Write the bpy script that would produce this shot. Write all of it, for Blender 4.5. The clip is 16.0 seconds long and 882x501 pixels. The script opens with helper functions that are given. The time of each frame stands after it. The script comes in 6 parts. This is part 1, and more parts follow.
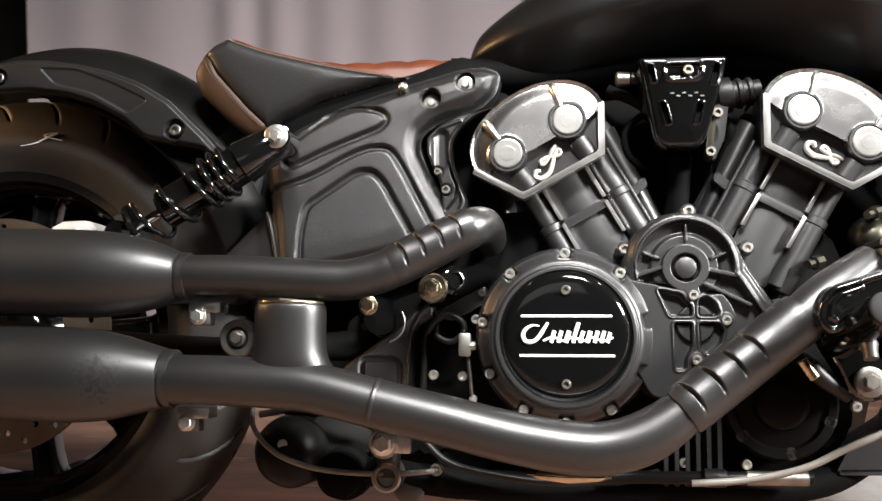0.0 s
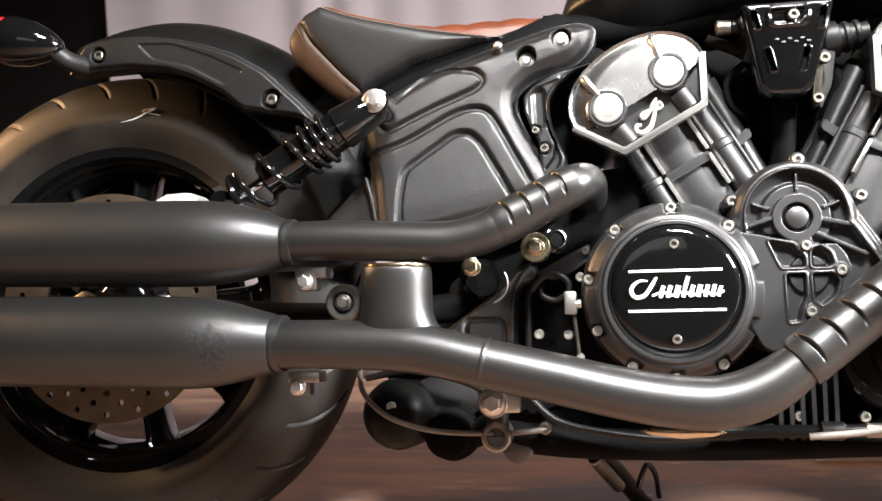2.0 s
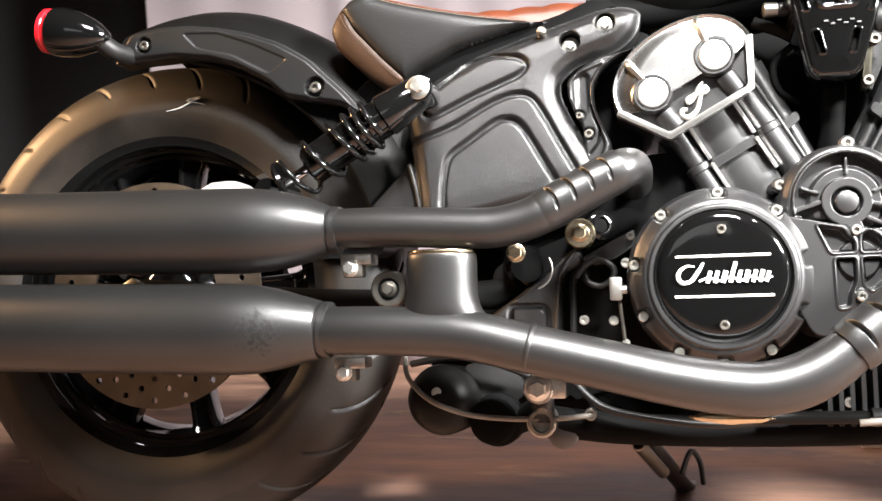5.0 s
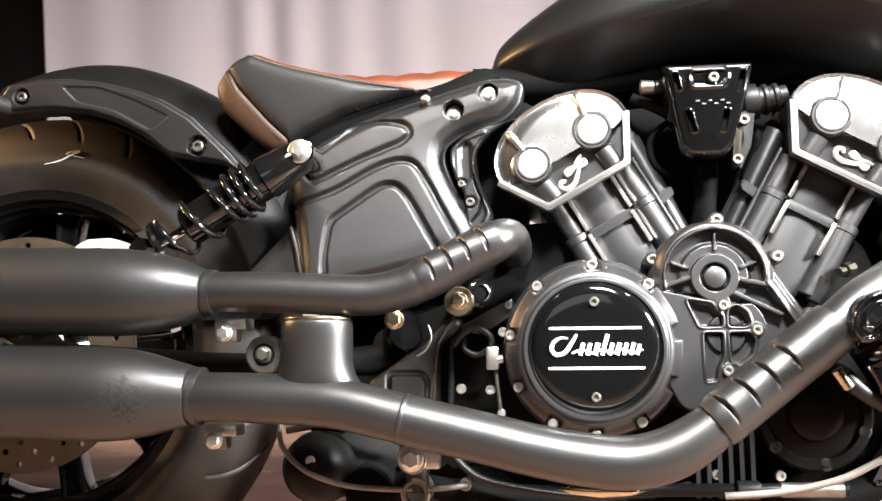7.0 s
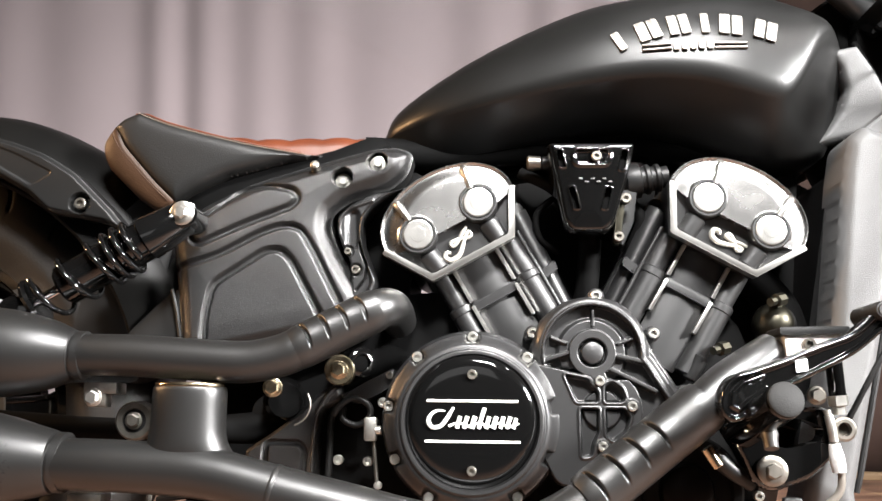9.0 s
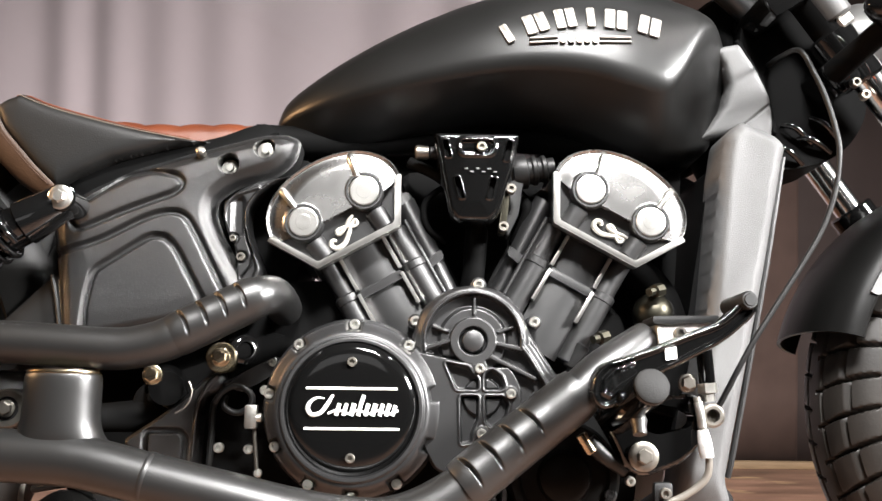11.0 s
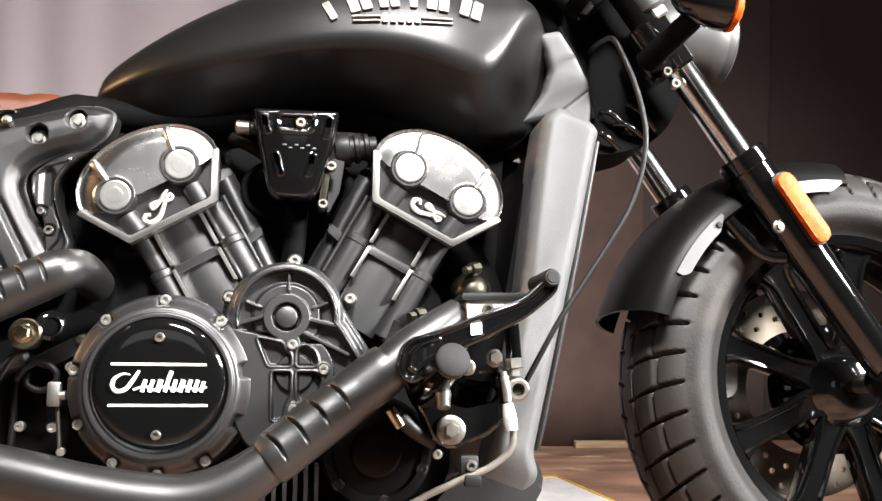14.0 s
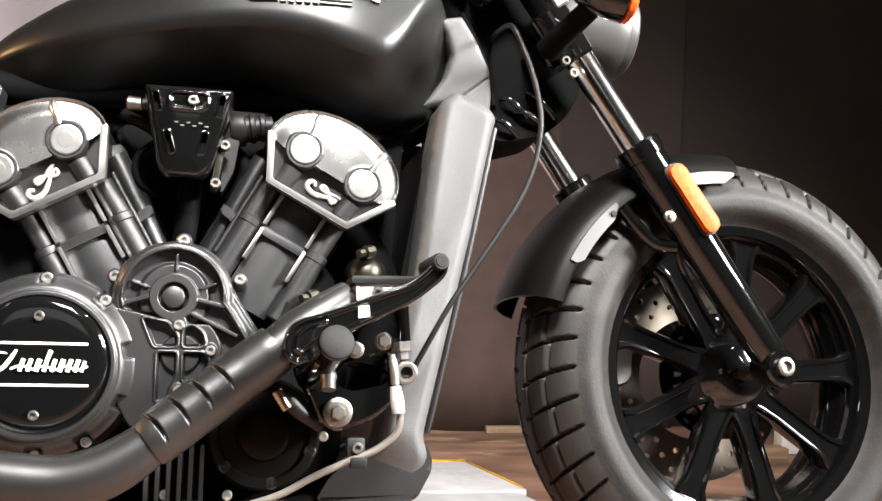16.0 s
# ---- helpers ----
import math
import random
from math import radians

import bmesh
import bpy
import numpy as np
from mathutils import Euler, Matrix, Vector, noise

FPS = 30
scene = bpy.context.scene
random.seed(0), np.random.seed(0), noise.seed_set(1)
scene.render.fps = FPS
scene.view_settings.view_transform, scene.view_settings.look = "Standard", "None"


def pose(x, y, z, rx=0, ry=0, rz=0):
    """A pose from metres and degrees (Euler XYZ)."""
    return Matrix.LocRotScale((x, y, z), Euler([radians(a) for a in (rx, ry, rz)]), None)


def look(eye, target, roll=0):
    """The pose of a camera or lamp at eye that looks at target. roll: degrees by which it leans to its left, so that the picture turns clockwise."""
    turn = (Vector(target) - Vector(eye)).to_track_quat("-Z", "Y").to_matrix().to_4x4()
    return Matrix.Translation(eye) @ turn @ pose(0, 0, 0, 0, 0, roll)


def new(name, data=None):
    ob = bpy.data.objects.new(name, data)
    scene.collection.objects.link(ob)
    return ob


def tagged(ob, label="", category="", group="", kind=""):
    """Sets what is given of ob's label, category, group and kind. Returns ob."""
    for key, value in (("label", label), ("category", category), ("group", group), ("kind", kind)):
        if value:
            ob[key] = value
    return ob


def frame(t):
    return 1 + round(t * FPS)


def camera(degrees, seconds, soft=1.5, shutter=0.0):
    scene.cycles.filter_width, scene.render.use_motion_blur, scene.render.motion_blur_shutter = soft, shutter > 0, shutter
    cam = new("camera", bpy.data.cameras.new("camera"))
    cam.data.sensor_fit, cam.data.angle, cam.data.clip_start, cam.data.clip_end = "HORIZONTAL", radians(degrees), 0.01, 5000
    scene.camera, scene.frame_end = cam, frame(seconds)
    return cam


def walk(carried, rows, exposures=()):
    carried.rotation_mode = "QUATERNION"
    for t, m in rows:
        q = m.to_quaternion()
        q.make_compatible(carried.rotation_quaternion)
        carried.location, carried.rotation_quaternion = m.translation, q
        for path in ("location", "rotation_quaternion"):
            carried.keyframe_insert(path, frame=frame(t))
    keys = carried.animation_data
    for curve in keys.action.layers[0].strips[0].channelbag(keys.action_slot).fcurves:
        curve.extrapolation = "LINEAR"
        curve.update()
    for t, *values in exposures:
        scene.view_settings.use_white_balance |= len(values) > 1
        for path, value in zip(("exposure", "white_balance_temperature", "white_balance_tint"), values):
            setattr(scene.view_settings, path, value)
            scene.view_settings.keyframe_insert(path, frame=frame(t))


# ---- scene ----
cam = camera(49.3, 16.0)
# the motorcycle leans on its side stand, away from the camera; its own frame carries the path
LEAN = pose(0, 0, 0, -8.0, 0, 0)
PATH = [
    (0, (0.681, -1.241, 0.313), (0.461, 0.736, 0.521), 0.3),
    (0.5, (0.669, -1.242, 0.31), (0.418, 0.731, 0.516), -0.1),
    (1, (0.654, -1.244, 0.303), (0.367, 0.727, 0.488), -0.4),
    (1.5, (0.647, -1.244, 0.301), (0.322, 0.722, 0.465), -0.8),
    (2, (0.636, -1.243, 0.299), (0.286, 0.72, 0.453), -1.2),
    (2.5, (0.628, -1.245, 0.302), (0.243, 0.712, 0.444), -1.5),
    (3, (0.619, -1.251, 0.307), (0.197, 0.701, 0.43), -1.7),
    (3.2, (0.614, -1.25, 0.3), (0.186, 0.7, 0.431), -1.8),
    (5.3, (0.624, -1.246, 0.297), (0.214, 0.707, 0.426), -1.1),
    (5.5, (0.624, -1.244, 0.291), (0.242, 0.713, 0.434), -0.9),
    (6, (0.649, -1.241, 0.308), (0.289, 0.722, 0.44), -0.6),
    (6.5, (0.653, -1.238, 0.315), (0.354, 0.731, 0.489), -0.9),
    (7, (0.668, -1.236, 0.323), (0.418, 0.736, 0.541), -0.5),
    (7.5, (0.68, -1.231, 0.32), (0.466, 0.736, 0.608), -0.1),
    (8, (0.693, -1.23, 0.323), (0.524, 0.739, 0.633), 0.7),
    (8.5, (0.702, -1.231, 0.332), (0.58, 0.738, 0.658), 0.5),
    (9, (0.716, -1.23, 0.333), (0.619, 0.738, 0.676), 0.7),
    (9.2, (0.73, -1.224, 0.33), (0.637, 0.745, 0.667), 0.8),
    (11.3, (0.773, -1.232, 0.327), (0.843, 0.739, 0.659), 0.7),
    (11.5, (0.773, -1.232, 0.327), (0.863, 0.738, 0.66), 0.8),
    (12, (0.785, -1.227, 0.31), (0.906, 0.739, 0.655), 1.0),
    (12.5, (0.801, -1.232, 0.321), (0.977, 0.734, 0.642), 0.8),
    (13, (0.822, -1.236, 0.322), (1.037, 0.725, 0.651), 0.7),
    (13.5, (0.833, -1.238, 0.318), (1.09, 0.719, 0.643), 0.4),
    (14, (0.847, -1.241, 0.314), (1.127, 0.715, 0.624), 0.2),
    (14.5, (0.857, -1.24, 0.312), (1.17, 0.712, 0.612), 0.4),
    (15, (0.87, -1.243, 0.311), (1.212, 0.706, 0.606), 0.6),
    (15.5, (0.877, -1.243, 0.307), (1.258, 0.697, 0.606), 0.4),
    (16, (0.89, -1.249, 0.311), (1.311, 0.686, 0.594), 0.7),
]
walk(cam, [(t, LEAN @ look(eye, target, roll)) for t, eye, target, roll in PATH],
     [(0, -0.28), (0.6, -0.08), (3.0, 0.47), (5.5, 0.80), (7.0, 0.72), (9.0, 0.22), (12.5, 0.14), (16.0, 0.15)])

# ---- world and light ----
world = bpy.data.worlds.new("studio_world")
world.use_nodes = True
scene.world = world
world.node_tree.nodes["Background"].inputs[0].default_value = (0.9, 0.92, 1.0, 1)
world.node_tree.nodes["Background"].inputs[1].default_value = 0.045


def area(name, eye, target, size_x, size_y, watts, colour=(1, 1, 1), spread=180):
    data = bpy.data.lights.new(name, "AREA")
    data.shape, data.size, data.size_y = "RECTANGLE", size_x, size_y
    data.energy, data.color, data.spread = watts, colour, radians(spread)
    ob = new(name, data)
    ob.matrix_world = look(eye, target)
    return ob


area("key_softbox", (4.3, -1.75, 2.15), (0.7, -0.1, 0.42), 0.8, 0.8, 58, (1.0, 0.985, 0.975), 45)
area("overhead_softbox", (1.15, -1.55, 2.5), (0.86, -0.15, 0.38), 0.6, 0.3, 43, (1.0, 0.985, 0.975), 78)
area("frontal_panel", (0.3, -3.5, 1.5), (0.5, 0.0, 0.5), 1.6, 0.7, 1.0, (1.0, 0.985, 0.975), 120)
area("warm_spot", (-1.7, -0.15, 1.30), (0.1, 0.0, 0.60), 0.25, 0.25, 3.2, (1.0, 0.58, 0.28), 42)
for x, y in ((0.75, -1.5), (1.6, -2.2), (2.3, -0.7)):
    area("ceiling_spot", (x, y, 2.7), (0.8, -0.1, 0.4), 0.12, 0.12, 3.0, (1.0, 0.96, 0.92), 100)
area("curtain_light", (1.4, 0.25, 2.5), (1.2, 1.1, 0.9), 1.0, 0.3, 2.2, (1.0, 0.96, 0.99))

# ---- materials ----


def mat(name, col, rough=0.5, metal=0.0, bump=0.0, bscale=400.0, var=0.12, vscale=12.0, rvar=0.12, coat=0.0, stretch=(1, 1, 1), wear=None, spec=0.5):
    m = bpy.data.materials.new(name)
    m.use_nodes = True
    nt = m.node_tree
    n, l = nt.nodes, nt.links
    b = n["Principled BSDF"]
    tc = n.new("ShaderNodeTexCoord")
    mp = n.new("ShaderNodeMapping")
    mp.inputs["Scale"].default_value = stretch
    l.new(tc.outputs["Object"], mp.inputs["Vector"])
    big = n.new("ShaderNodeTexNoise")
    big.inputs["Scale"].default_value, big.inputs["Detail"].default_value = vscale, 6
    l.new(mp.outputs[0], big.inputs["Vector"])
    fine = n.new("ShaderNodeTexNoise")
    fine.inputs["Scale"].default_value, fine.inputs["Detail"].default_value = bscale, 3
    l.new(mp.outputs[0], fine.inputs["Vector"])
    ramp = n.new("ShaderNodeValToRGB")
    ramp.color_ramp.elements[0].position, ramp.color_ramp.elements[1].position = 0.3, 0.7
    ramp.color_ramp.elements[0].color = (*[c * (1 - var) for c in col], 1)
    ramp.color_ramp.elements[1].color = (*[min(1, c * (1 + var)) for c in col], 1)
    l.new(big.outputs["Fac"], ramp.inputs["Fac"])
    out = ramp.outputs["Color"]
    if wear:
        colour, scale, low, high = wear
        wn = n.new("ShaderNodeTexNoise")
        wn.inputs["Scale"].default_value, wn.inputs["Detail"].default_value = scale, 9
        wn.inputs["Roughness"].default_value = 0.65
        l.new(mp.outputs[0], wn.inputs["Vector"])
        mr = n.new("ShaderNodeMapRange")
        mr.inputs["From Min"].default_value, mr.inputs["From Max"].default_value = low, high
        l.new(wn.outputs["Fac"], mr.inputs["Value"])
        mx = n.new("ShaderNodeMix")
        mx.data_type = "RGBA"
        l.new(mr.outputs[0], mx.inputs["Factor"])
        l.new(out, mx.inputs["A"])
        mx.inputs["B"].default_value = (*colour, 1)
        out = mx.outputs["Result"]
    l.new(out, b.inputs["Base Color"])
    rr = n.new("ShaderNodeMapRange")
    rr.inputs["To Min"].default_value, rr.inputs["To Max"].default_value = max(0.02, rough - rvar * rough), min(1, rough + rvar * rough)
    l.new(big.outputs["Fac"], rr.inputs["Value"])
    l.new(rr.outputs[0], b.inputs["Roughness"])
    b.inputs["Metallic"].default_value = metal
    b.inputs["Specular IOR Level"].default_value = spec
    b.inputs["Coat Weight"].default_value = coat
    b.inputs["Coat Roughness"].default_value = 0.05
    if bump:
        bp = n.new("ShaderNodeBump")
        bp.inputs["Strength"].default_value, bp.inputs["Distance"].default_value = bump, 0.001
        l.new(fine.outputs["Fac"], bp.inputs["Height"])
        l.new(bp.outputs["Normal"], b.inputs["Normal"])
    return m


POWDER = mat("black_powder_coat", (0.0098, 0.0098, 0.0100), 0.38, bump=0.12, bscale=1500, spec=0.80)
# near-zero black with hardly any sheen: shade among inner parts put into the colour
SHADE_BLACK = mat("shade_black_inner_parts", (0.0030, 0.0030, 0.0030), 0.7, spec=0.04)
TEXTURED = mat("textured_black_casting", (0.0068, 0.0068, 0.0068), 0.39, bump=0.6, bscale=950, spec=0.75)
SATIN = mat("satin_black_paint", (0.0042, 0.0041, 0.0039), 0.38, bump=0.05, bscale=1500, spec=0.10)
SATIN_PART = mat("satin_black_cast_parts", (0.0068, 0.0068, 0.0067), 0.43, bump=0.12, bscale=1200, spec=0.34)
TANK_PAINT = mat("satin_black_tank_paint", (0.0052, 0.0052, 0.0050), 0.37, bump=0.04, bscale=1500, spec=0.38)
GLOSS = mat("gloss_black_paint", (0.003, 0.003, 0.003), 0.07, coat=0.4, var=0.05)
EXHAUST = mat("satin_black_exhaust", (0.0068, 0.0067, 0.0065), 0.37, bump=0.12, bscale=1300, vscale=5, spec=0.75)
CHROME = mat("chrome", (0.85, 0.85, 0.86), 0.07, metal=1, var=0.03, vscale=30)
FORK_CHROME = mat("hard_chrome", (0.78, 0.77, 0.75), 0.15, metal=1, var=0.03, vscale=30)
POLISHED = mat("polished_aluminium", (0.49, 0.485, 0.475), 0.27, metal=1, var=0.10, vscale=40, bump=0.04, bscale=300)
MACHINED = mat("machined_aluminium", (0.57, 0.56, 0.535), 0.32, metal=1, var=0.06, vscale=60, bump=0.12, bscale=900)
STEEL = mat("zinc_plated_steel", (0.66, 0.645, 0.60), 0.36, metal=1, var=0.15, vscale=120, bump=0.12, bscale=700)
DULL = mat("dull_steel", (0.23, 0.215, 0.19), 0.42, metal=1, var=0.2, vscale=70, bump=0.15, bscale=500)
DARK_METAL = mat("dark_bronze_metal", (0.050, 0.047, 0.036), 0.40, metal=1, var=0.25, vscale=40)
BRASS = mat("brass_coloured_metal", (0.50, 0.42, 0.29), 0.24, metal=1, var=0.15, vscale=60)
RUBBER = mat("black_tyre_rubber", (0.0080, 0.0060, 0.0046), 0.50, bump=0.3, bscale=260, vscale=7, var=0.3, wear=((0.020, 0.0140, 0.0095), 7, 0.50, 0.72), rvar=0.3, spec=0.42)
TYRE_DUSTY = mat("dusty_grey_tyre_rubber", (0.0085, 0.0074, 0.0064), 0.62, bump=0.4, bscale=300, vscale=9, var=0.35, wear=((0.026, 0.0216, 0.0178), 16, 0.47, 0.66), rvar=0.2, spec=0.4)
LEATHER = mat("black_leather", (0.0095, 0.0093, 0.009), 0.40, bump=0.3, bscale=700, spec=0.45)
TAN = mat("tan_leather", (0.072, 0.018, 0.0065), 0.44, bump=0.35, bscale=420, var=0.2, vscale=18, spec=0.35)
BROWN_LEATHER = mat("dark_brown_leather", (0.030, 0.015, 0.008), 0.48, bump=0.4, bscale=500, var=0.25, vscale=18, spec=0.26)
SHELL = mat("satin_grey_shell", (0.085, 0.083, 0.081), 0.45, metal=0.5, var=0.05)
THREAD = mat("pale_thread", (0.125, 0.095, 0.07), 0.8)
BROWN_THREAD = mat("brown_thread", (0.035, 0.016, 0.008), 0.8)
PLASTIC = mat("grey_grained_plastic", (0.078, 0.078, 0.078), 0.52, bump=0.65, bscale=850, var=0.10)
BLACK_PLASTIC = mat("black_plastic", (0.007, 0.007, 0.007), 0.48, bump=0.2, bscale=600, spec=0.4)
HOSE = mat("black_hose_rubber", (0.0060, 0.0060, 0.0060), 0.45, spec=0.28)
PEG_RUBBER = mat("dull_black_rubber", (0.0105, 0.0103, 0.0100), 0.68, bump=0.25, bscale=500, spec=0.25)
SHEATH = mat("grey_cable_sheath", (0.13, 0.117, 0.10), 0.5, var=0.15, vscale=50)
ORANGE = mat("orange_reflector", (0.55, 0.080, 0.003), 0.5, bump=0.8, bscale=420, var=0.35, vscale=160, spec=0.25)
RED = mat("red_lens", (0.65, 0.012, 0.02), 0.15, coat=0.6)
TAG = mat("printed_cable_tag", (0.42, 0.42, 0.41), 0.5, var=0.25, vscale=150)
WHITE = mat("white_sticker", (0.8, 0.8, 0.78), 0.45)
SILVER = mat("silver_paint", (0.095, 0.095, 0.094), 0.45, metal=0.4, var=0.06)
PALE_METAL = mat("pale_champagne_metal", (0.50, 0.48, 0.43), 0.38, metal=0.6, var=0.08, vscale=60)
BADGE_METAL = mat("dull_badge_metal", (0.27, 0.255, 0.23), 0.46, metal=0.6, var=0.12, vscale=90)
CALIPER = mat("silver_caliper", (0.55, 0.54, 0.52), 0.45, metal=0.4, var=0.15, vscale=40)
DISC = mat("brushed_brake_disc", (0.20, 0.172, 0.140), 0.42, metal=1, var=0.12, vscale=40, bump=0.2, bscale=500, stretch=(1, 1, 1))
CURTAIN = mat("pale_mauve_curtain", (0.245, 0.205, 0.211), 0.9, bump=0.3, bscale=800, var=0.05, vscale=3, spec=0.1)
DARK_CLOTH = mat("dark_brown_drape", (0.078, 0.060, 0.056), 0.9, bump=0.3, bscale=600, var=0.15, vscale=3, spec=0.1)
ROOM = mat("dark_grey_wall", (0.017, 0.0165, 0.017), 0.85, bump=0.2, bscale=90, vscale=2)
CEILING = mat("grey_ceiling", (0.10, 0.10, 0.10), 0.9, vscale=2)
FLOOR = mat("worn_brown_floor", (0.195, 0.112, 0.078), 0.48, bump=0.5, bscale=60, var=0.6, vscale=8, rvar=0.4, stretch=(0.5, 1.7, 1), wear=((0.44, 0.29, 0.165), 7.0, 0.59, 0.70), spec=0.14)
PLATE = mat("grey_checker_plate", (0.68, 0.68, 0.69), 0.5, metal=0.2, bump=0.3, bscale=120, vscale=20)
YELLOW = mat("yellow_edge_tape", (0.72, 0.45, 0.03), 0.5, var=0.2, vscale=30)
WOOD = mat("pale_wood", (0.30, 0.20, 0.115), 0.55, var=0.25, vscale=10, stretch=(1, 8, 8))



def scuffed(name, base, spot, reach, chip):
    """A copy of a paint with a patch of worn, chipped spots round one place."""
    m = base.copy()
    m.name = name
    n, l = m.node_tree.nodes, m.node_tree.links
    b = n["Principled BSDF"]
    tc = n.new("ShaderNodeTexCoord")
    d = n.new("ShaderNodeVectorMath")
    d.operation = "DISTANCE"
    d.inputs[1].default_value = spot
    l.new(tc.outputs["Object"], d.inputs[0])
    fall = n.new("ShaderNodeMapRange")
    fall.inputs["From Min"].default_value, fall.inputs["From Max"].default_value = reach, reach * 0.2
    l.new(d.outputs["Value"], fall.inputs["Value"])
    nz = n.new("ShaderNodeTexNoise")
    nz.inputs["Scale"].default_value, nz.inputs["Detail"].default_value, nz.inputs["Roughness"].default_value = 190, 6, 0.65
    l.new(tc.outputs["Object"], nz.inputs["Vector"])
    mul = n.new("ShaderNodeMath")
    mul.operation = "MULTIPLY"
    l.new(fall.outputs[0], mul.inputs[0])
    l.new(nz.outputs["Fac"], mul.inputs[1])
    cut = n.new("ShaderNodeMapRange")
    cut.inputs["From Min"].default_value, cut.inputs["From Max"].default_value = 0.435, 0.545
    l.new(mul.outputs[0], cut.inputs["Value"])
    mix = n.new("ShaderNodeMix")
    mix.data_type = "RGBA"
    l.new(cut.outputs[0], mix.inputs["Factor"])
    l.new(b.inputs["Base Color"].links[0].from_socket, mix.inputs["A"])
    mix.inputs["B"].default_value = (*chip, 1)
    l.new(mix.outputs["Result"], b.inputs["Base Color"])
    rough = n.new("ShaderNodeMix")
    l.new(cut.outputs[0], rough.inputs["Factor"])
    l.new(b.inputs["Roughness"].links[0].from_socket, rough.inputs["A"])
    rough.inputs["B"].default_value = 0.6
    shine = n.new("ShaderNodeMix")
    l.new(cut.outputs[0], shine.inputs["Factor"])
    shine.inputs["A"].default_value, shine.inputs["B"].default_value = b.inputs["Specular IOR Level"].default_value, 0.30
    l.new(shine.outputs["Result"], b.inputs["Specular IOR Level"])
    l.new(rough.outputs["Result"], b.inputs["Roughness"])
    return m


SCUFFED = scuffed("scuffed_satin_black_exhaust", EXHAUST, (0.205, -0.262, 0.283), 0.075, (0.0030, 0.0028, 0.0026))

# ---- mesh helpers ----


def part(name, src, material, parent=None, label="", sharp=38):
    """One mesh object under a thing or a part, from a bmesh or a mesh."""
    if isinstance(src, bmesh.types.BMesh):
        me = bpy.data.meshes.new(name)
        bmesh.ops.recalc_face_normals(src, faces=src.faces)
        src.to_mesh(me)
        src.free()
    else:
        me = src
        me.name = name
    me.polygons.foreach_set("use_smooth", [True] * len(me.polygons))
    me.set_sharp_from_angle(angle=radians(sharp))
    me.materials.append(material)
    ob = new(name, me)
    if parent:
        ob.parent = parent
    if label:
        ob["label"] = label
    return ob


def cat(pts, k=8, closed=False):
    """Catmull-Rom through points of any dimension."""
    p = [np.array(q, float) for q in pts]
    n = len(p)
    if n < 3 and not closed:
        return [p[0] + (p[1] - p[0]) * i / k for i in range(k + 1)]
    out = []
    for i in range(n if closed else n - 1):
        a, b, c, d = (p[(i + j) % n] if closed else p[min(max(i + j, 0), n - 1)] for j in (-1, 0, 1, 2))
        for s in range(k):
            t = s / k
            out.append(0.5 * (2 * b + (c - a) * t + (2 * a - 5 * b + 4 * c - d) * t * t + (3 * b - a - 3 * c + d) * t ** 3))
    if not closed:
        out.append(p[-1])
    return out


def rounded(pts, r=0.006, k=4):
    """The corners of a closed outline, filleted."""
    out = []
    n = len(pts)
    for i in range(n):
        a, b, c = (np.array(pts[(i + j) % n], float) for j in (-1, 0, 1))
        u, v = a - b, c - b
        lu, lv = np.linalg.norm(u), np.linalg.norm(v)
        d = min(r, lu * 0.45, lv * 0.45)
        p, q = b + u / lu * d, b + v / lv * d
        for s in range(k + 1):
            t = s / k
            out.append((1 - t) ** 2 * p + 2 * t * (1 - t) * b + t * t * q)
    return out


def plate(pts, y0, y1, bev=0.002, seg=2, bm=None):
    """A plate with an outline in x and z, from its outer face at y0 to y1, the outer rim bevelled."""
    bm = bm or bmesh.new()
    a = [bm.verts.new((p[0], y0, p[1])) for p in pts]
    b = [bm.verts.new((p[0], y1, p[1])) for p in pts]
    n = len(pts)
    front = bm.faces.new(a)
    bm.faces.new(b[::-1])
    for i in range(n):
        bm.faces.new((a[i], b[i], b[(i + 1) % n], a[(i + 1) % n]))
    if bev:
        bmesh.ops.bevel(bm, geom=list(front.edges), offset=bev, segments=seg, affect="EDGES", profile=0.6)
    return bm


def box(cx, cy, cz, sx, sy, sz, bev=0.002, m=None, bm=None):
    bm = bm or bmesh.new()
    r = bmesh.ops.create_cube(bm, size=1, matrix=Matrix.Translation((cx, cy, cz)) @ (m or Matrix.Identity(4)) @ Matrix.Diagonal((sx, sy, sz, 1)))
    if bev:
        es = {e for v in r["verts"] for e in v.link_edges}
        bmesh.ops.bevel(bm, geom=list(es), offset=bev, segments=2, affect="EDGES", profile=0.6)
    return bm


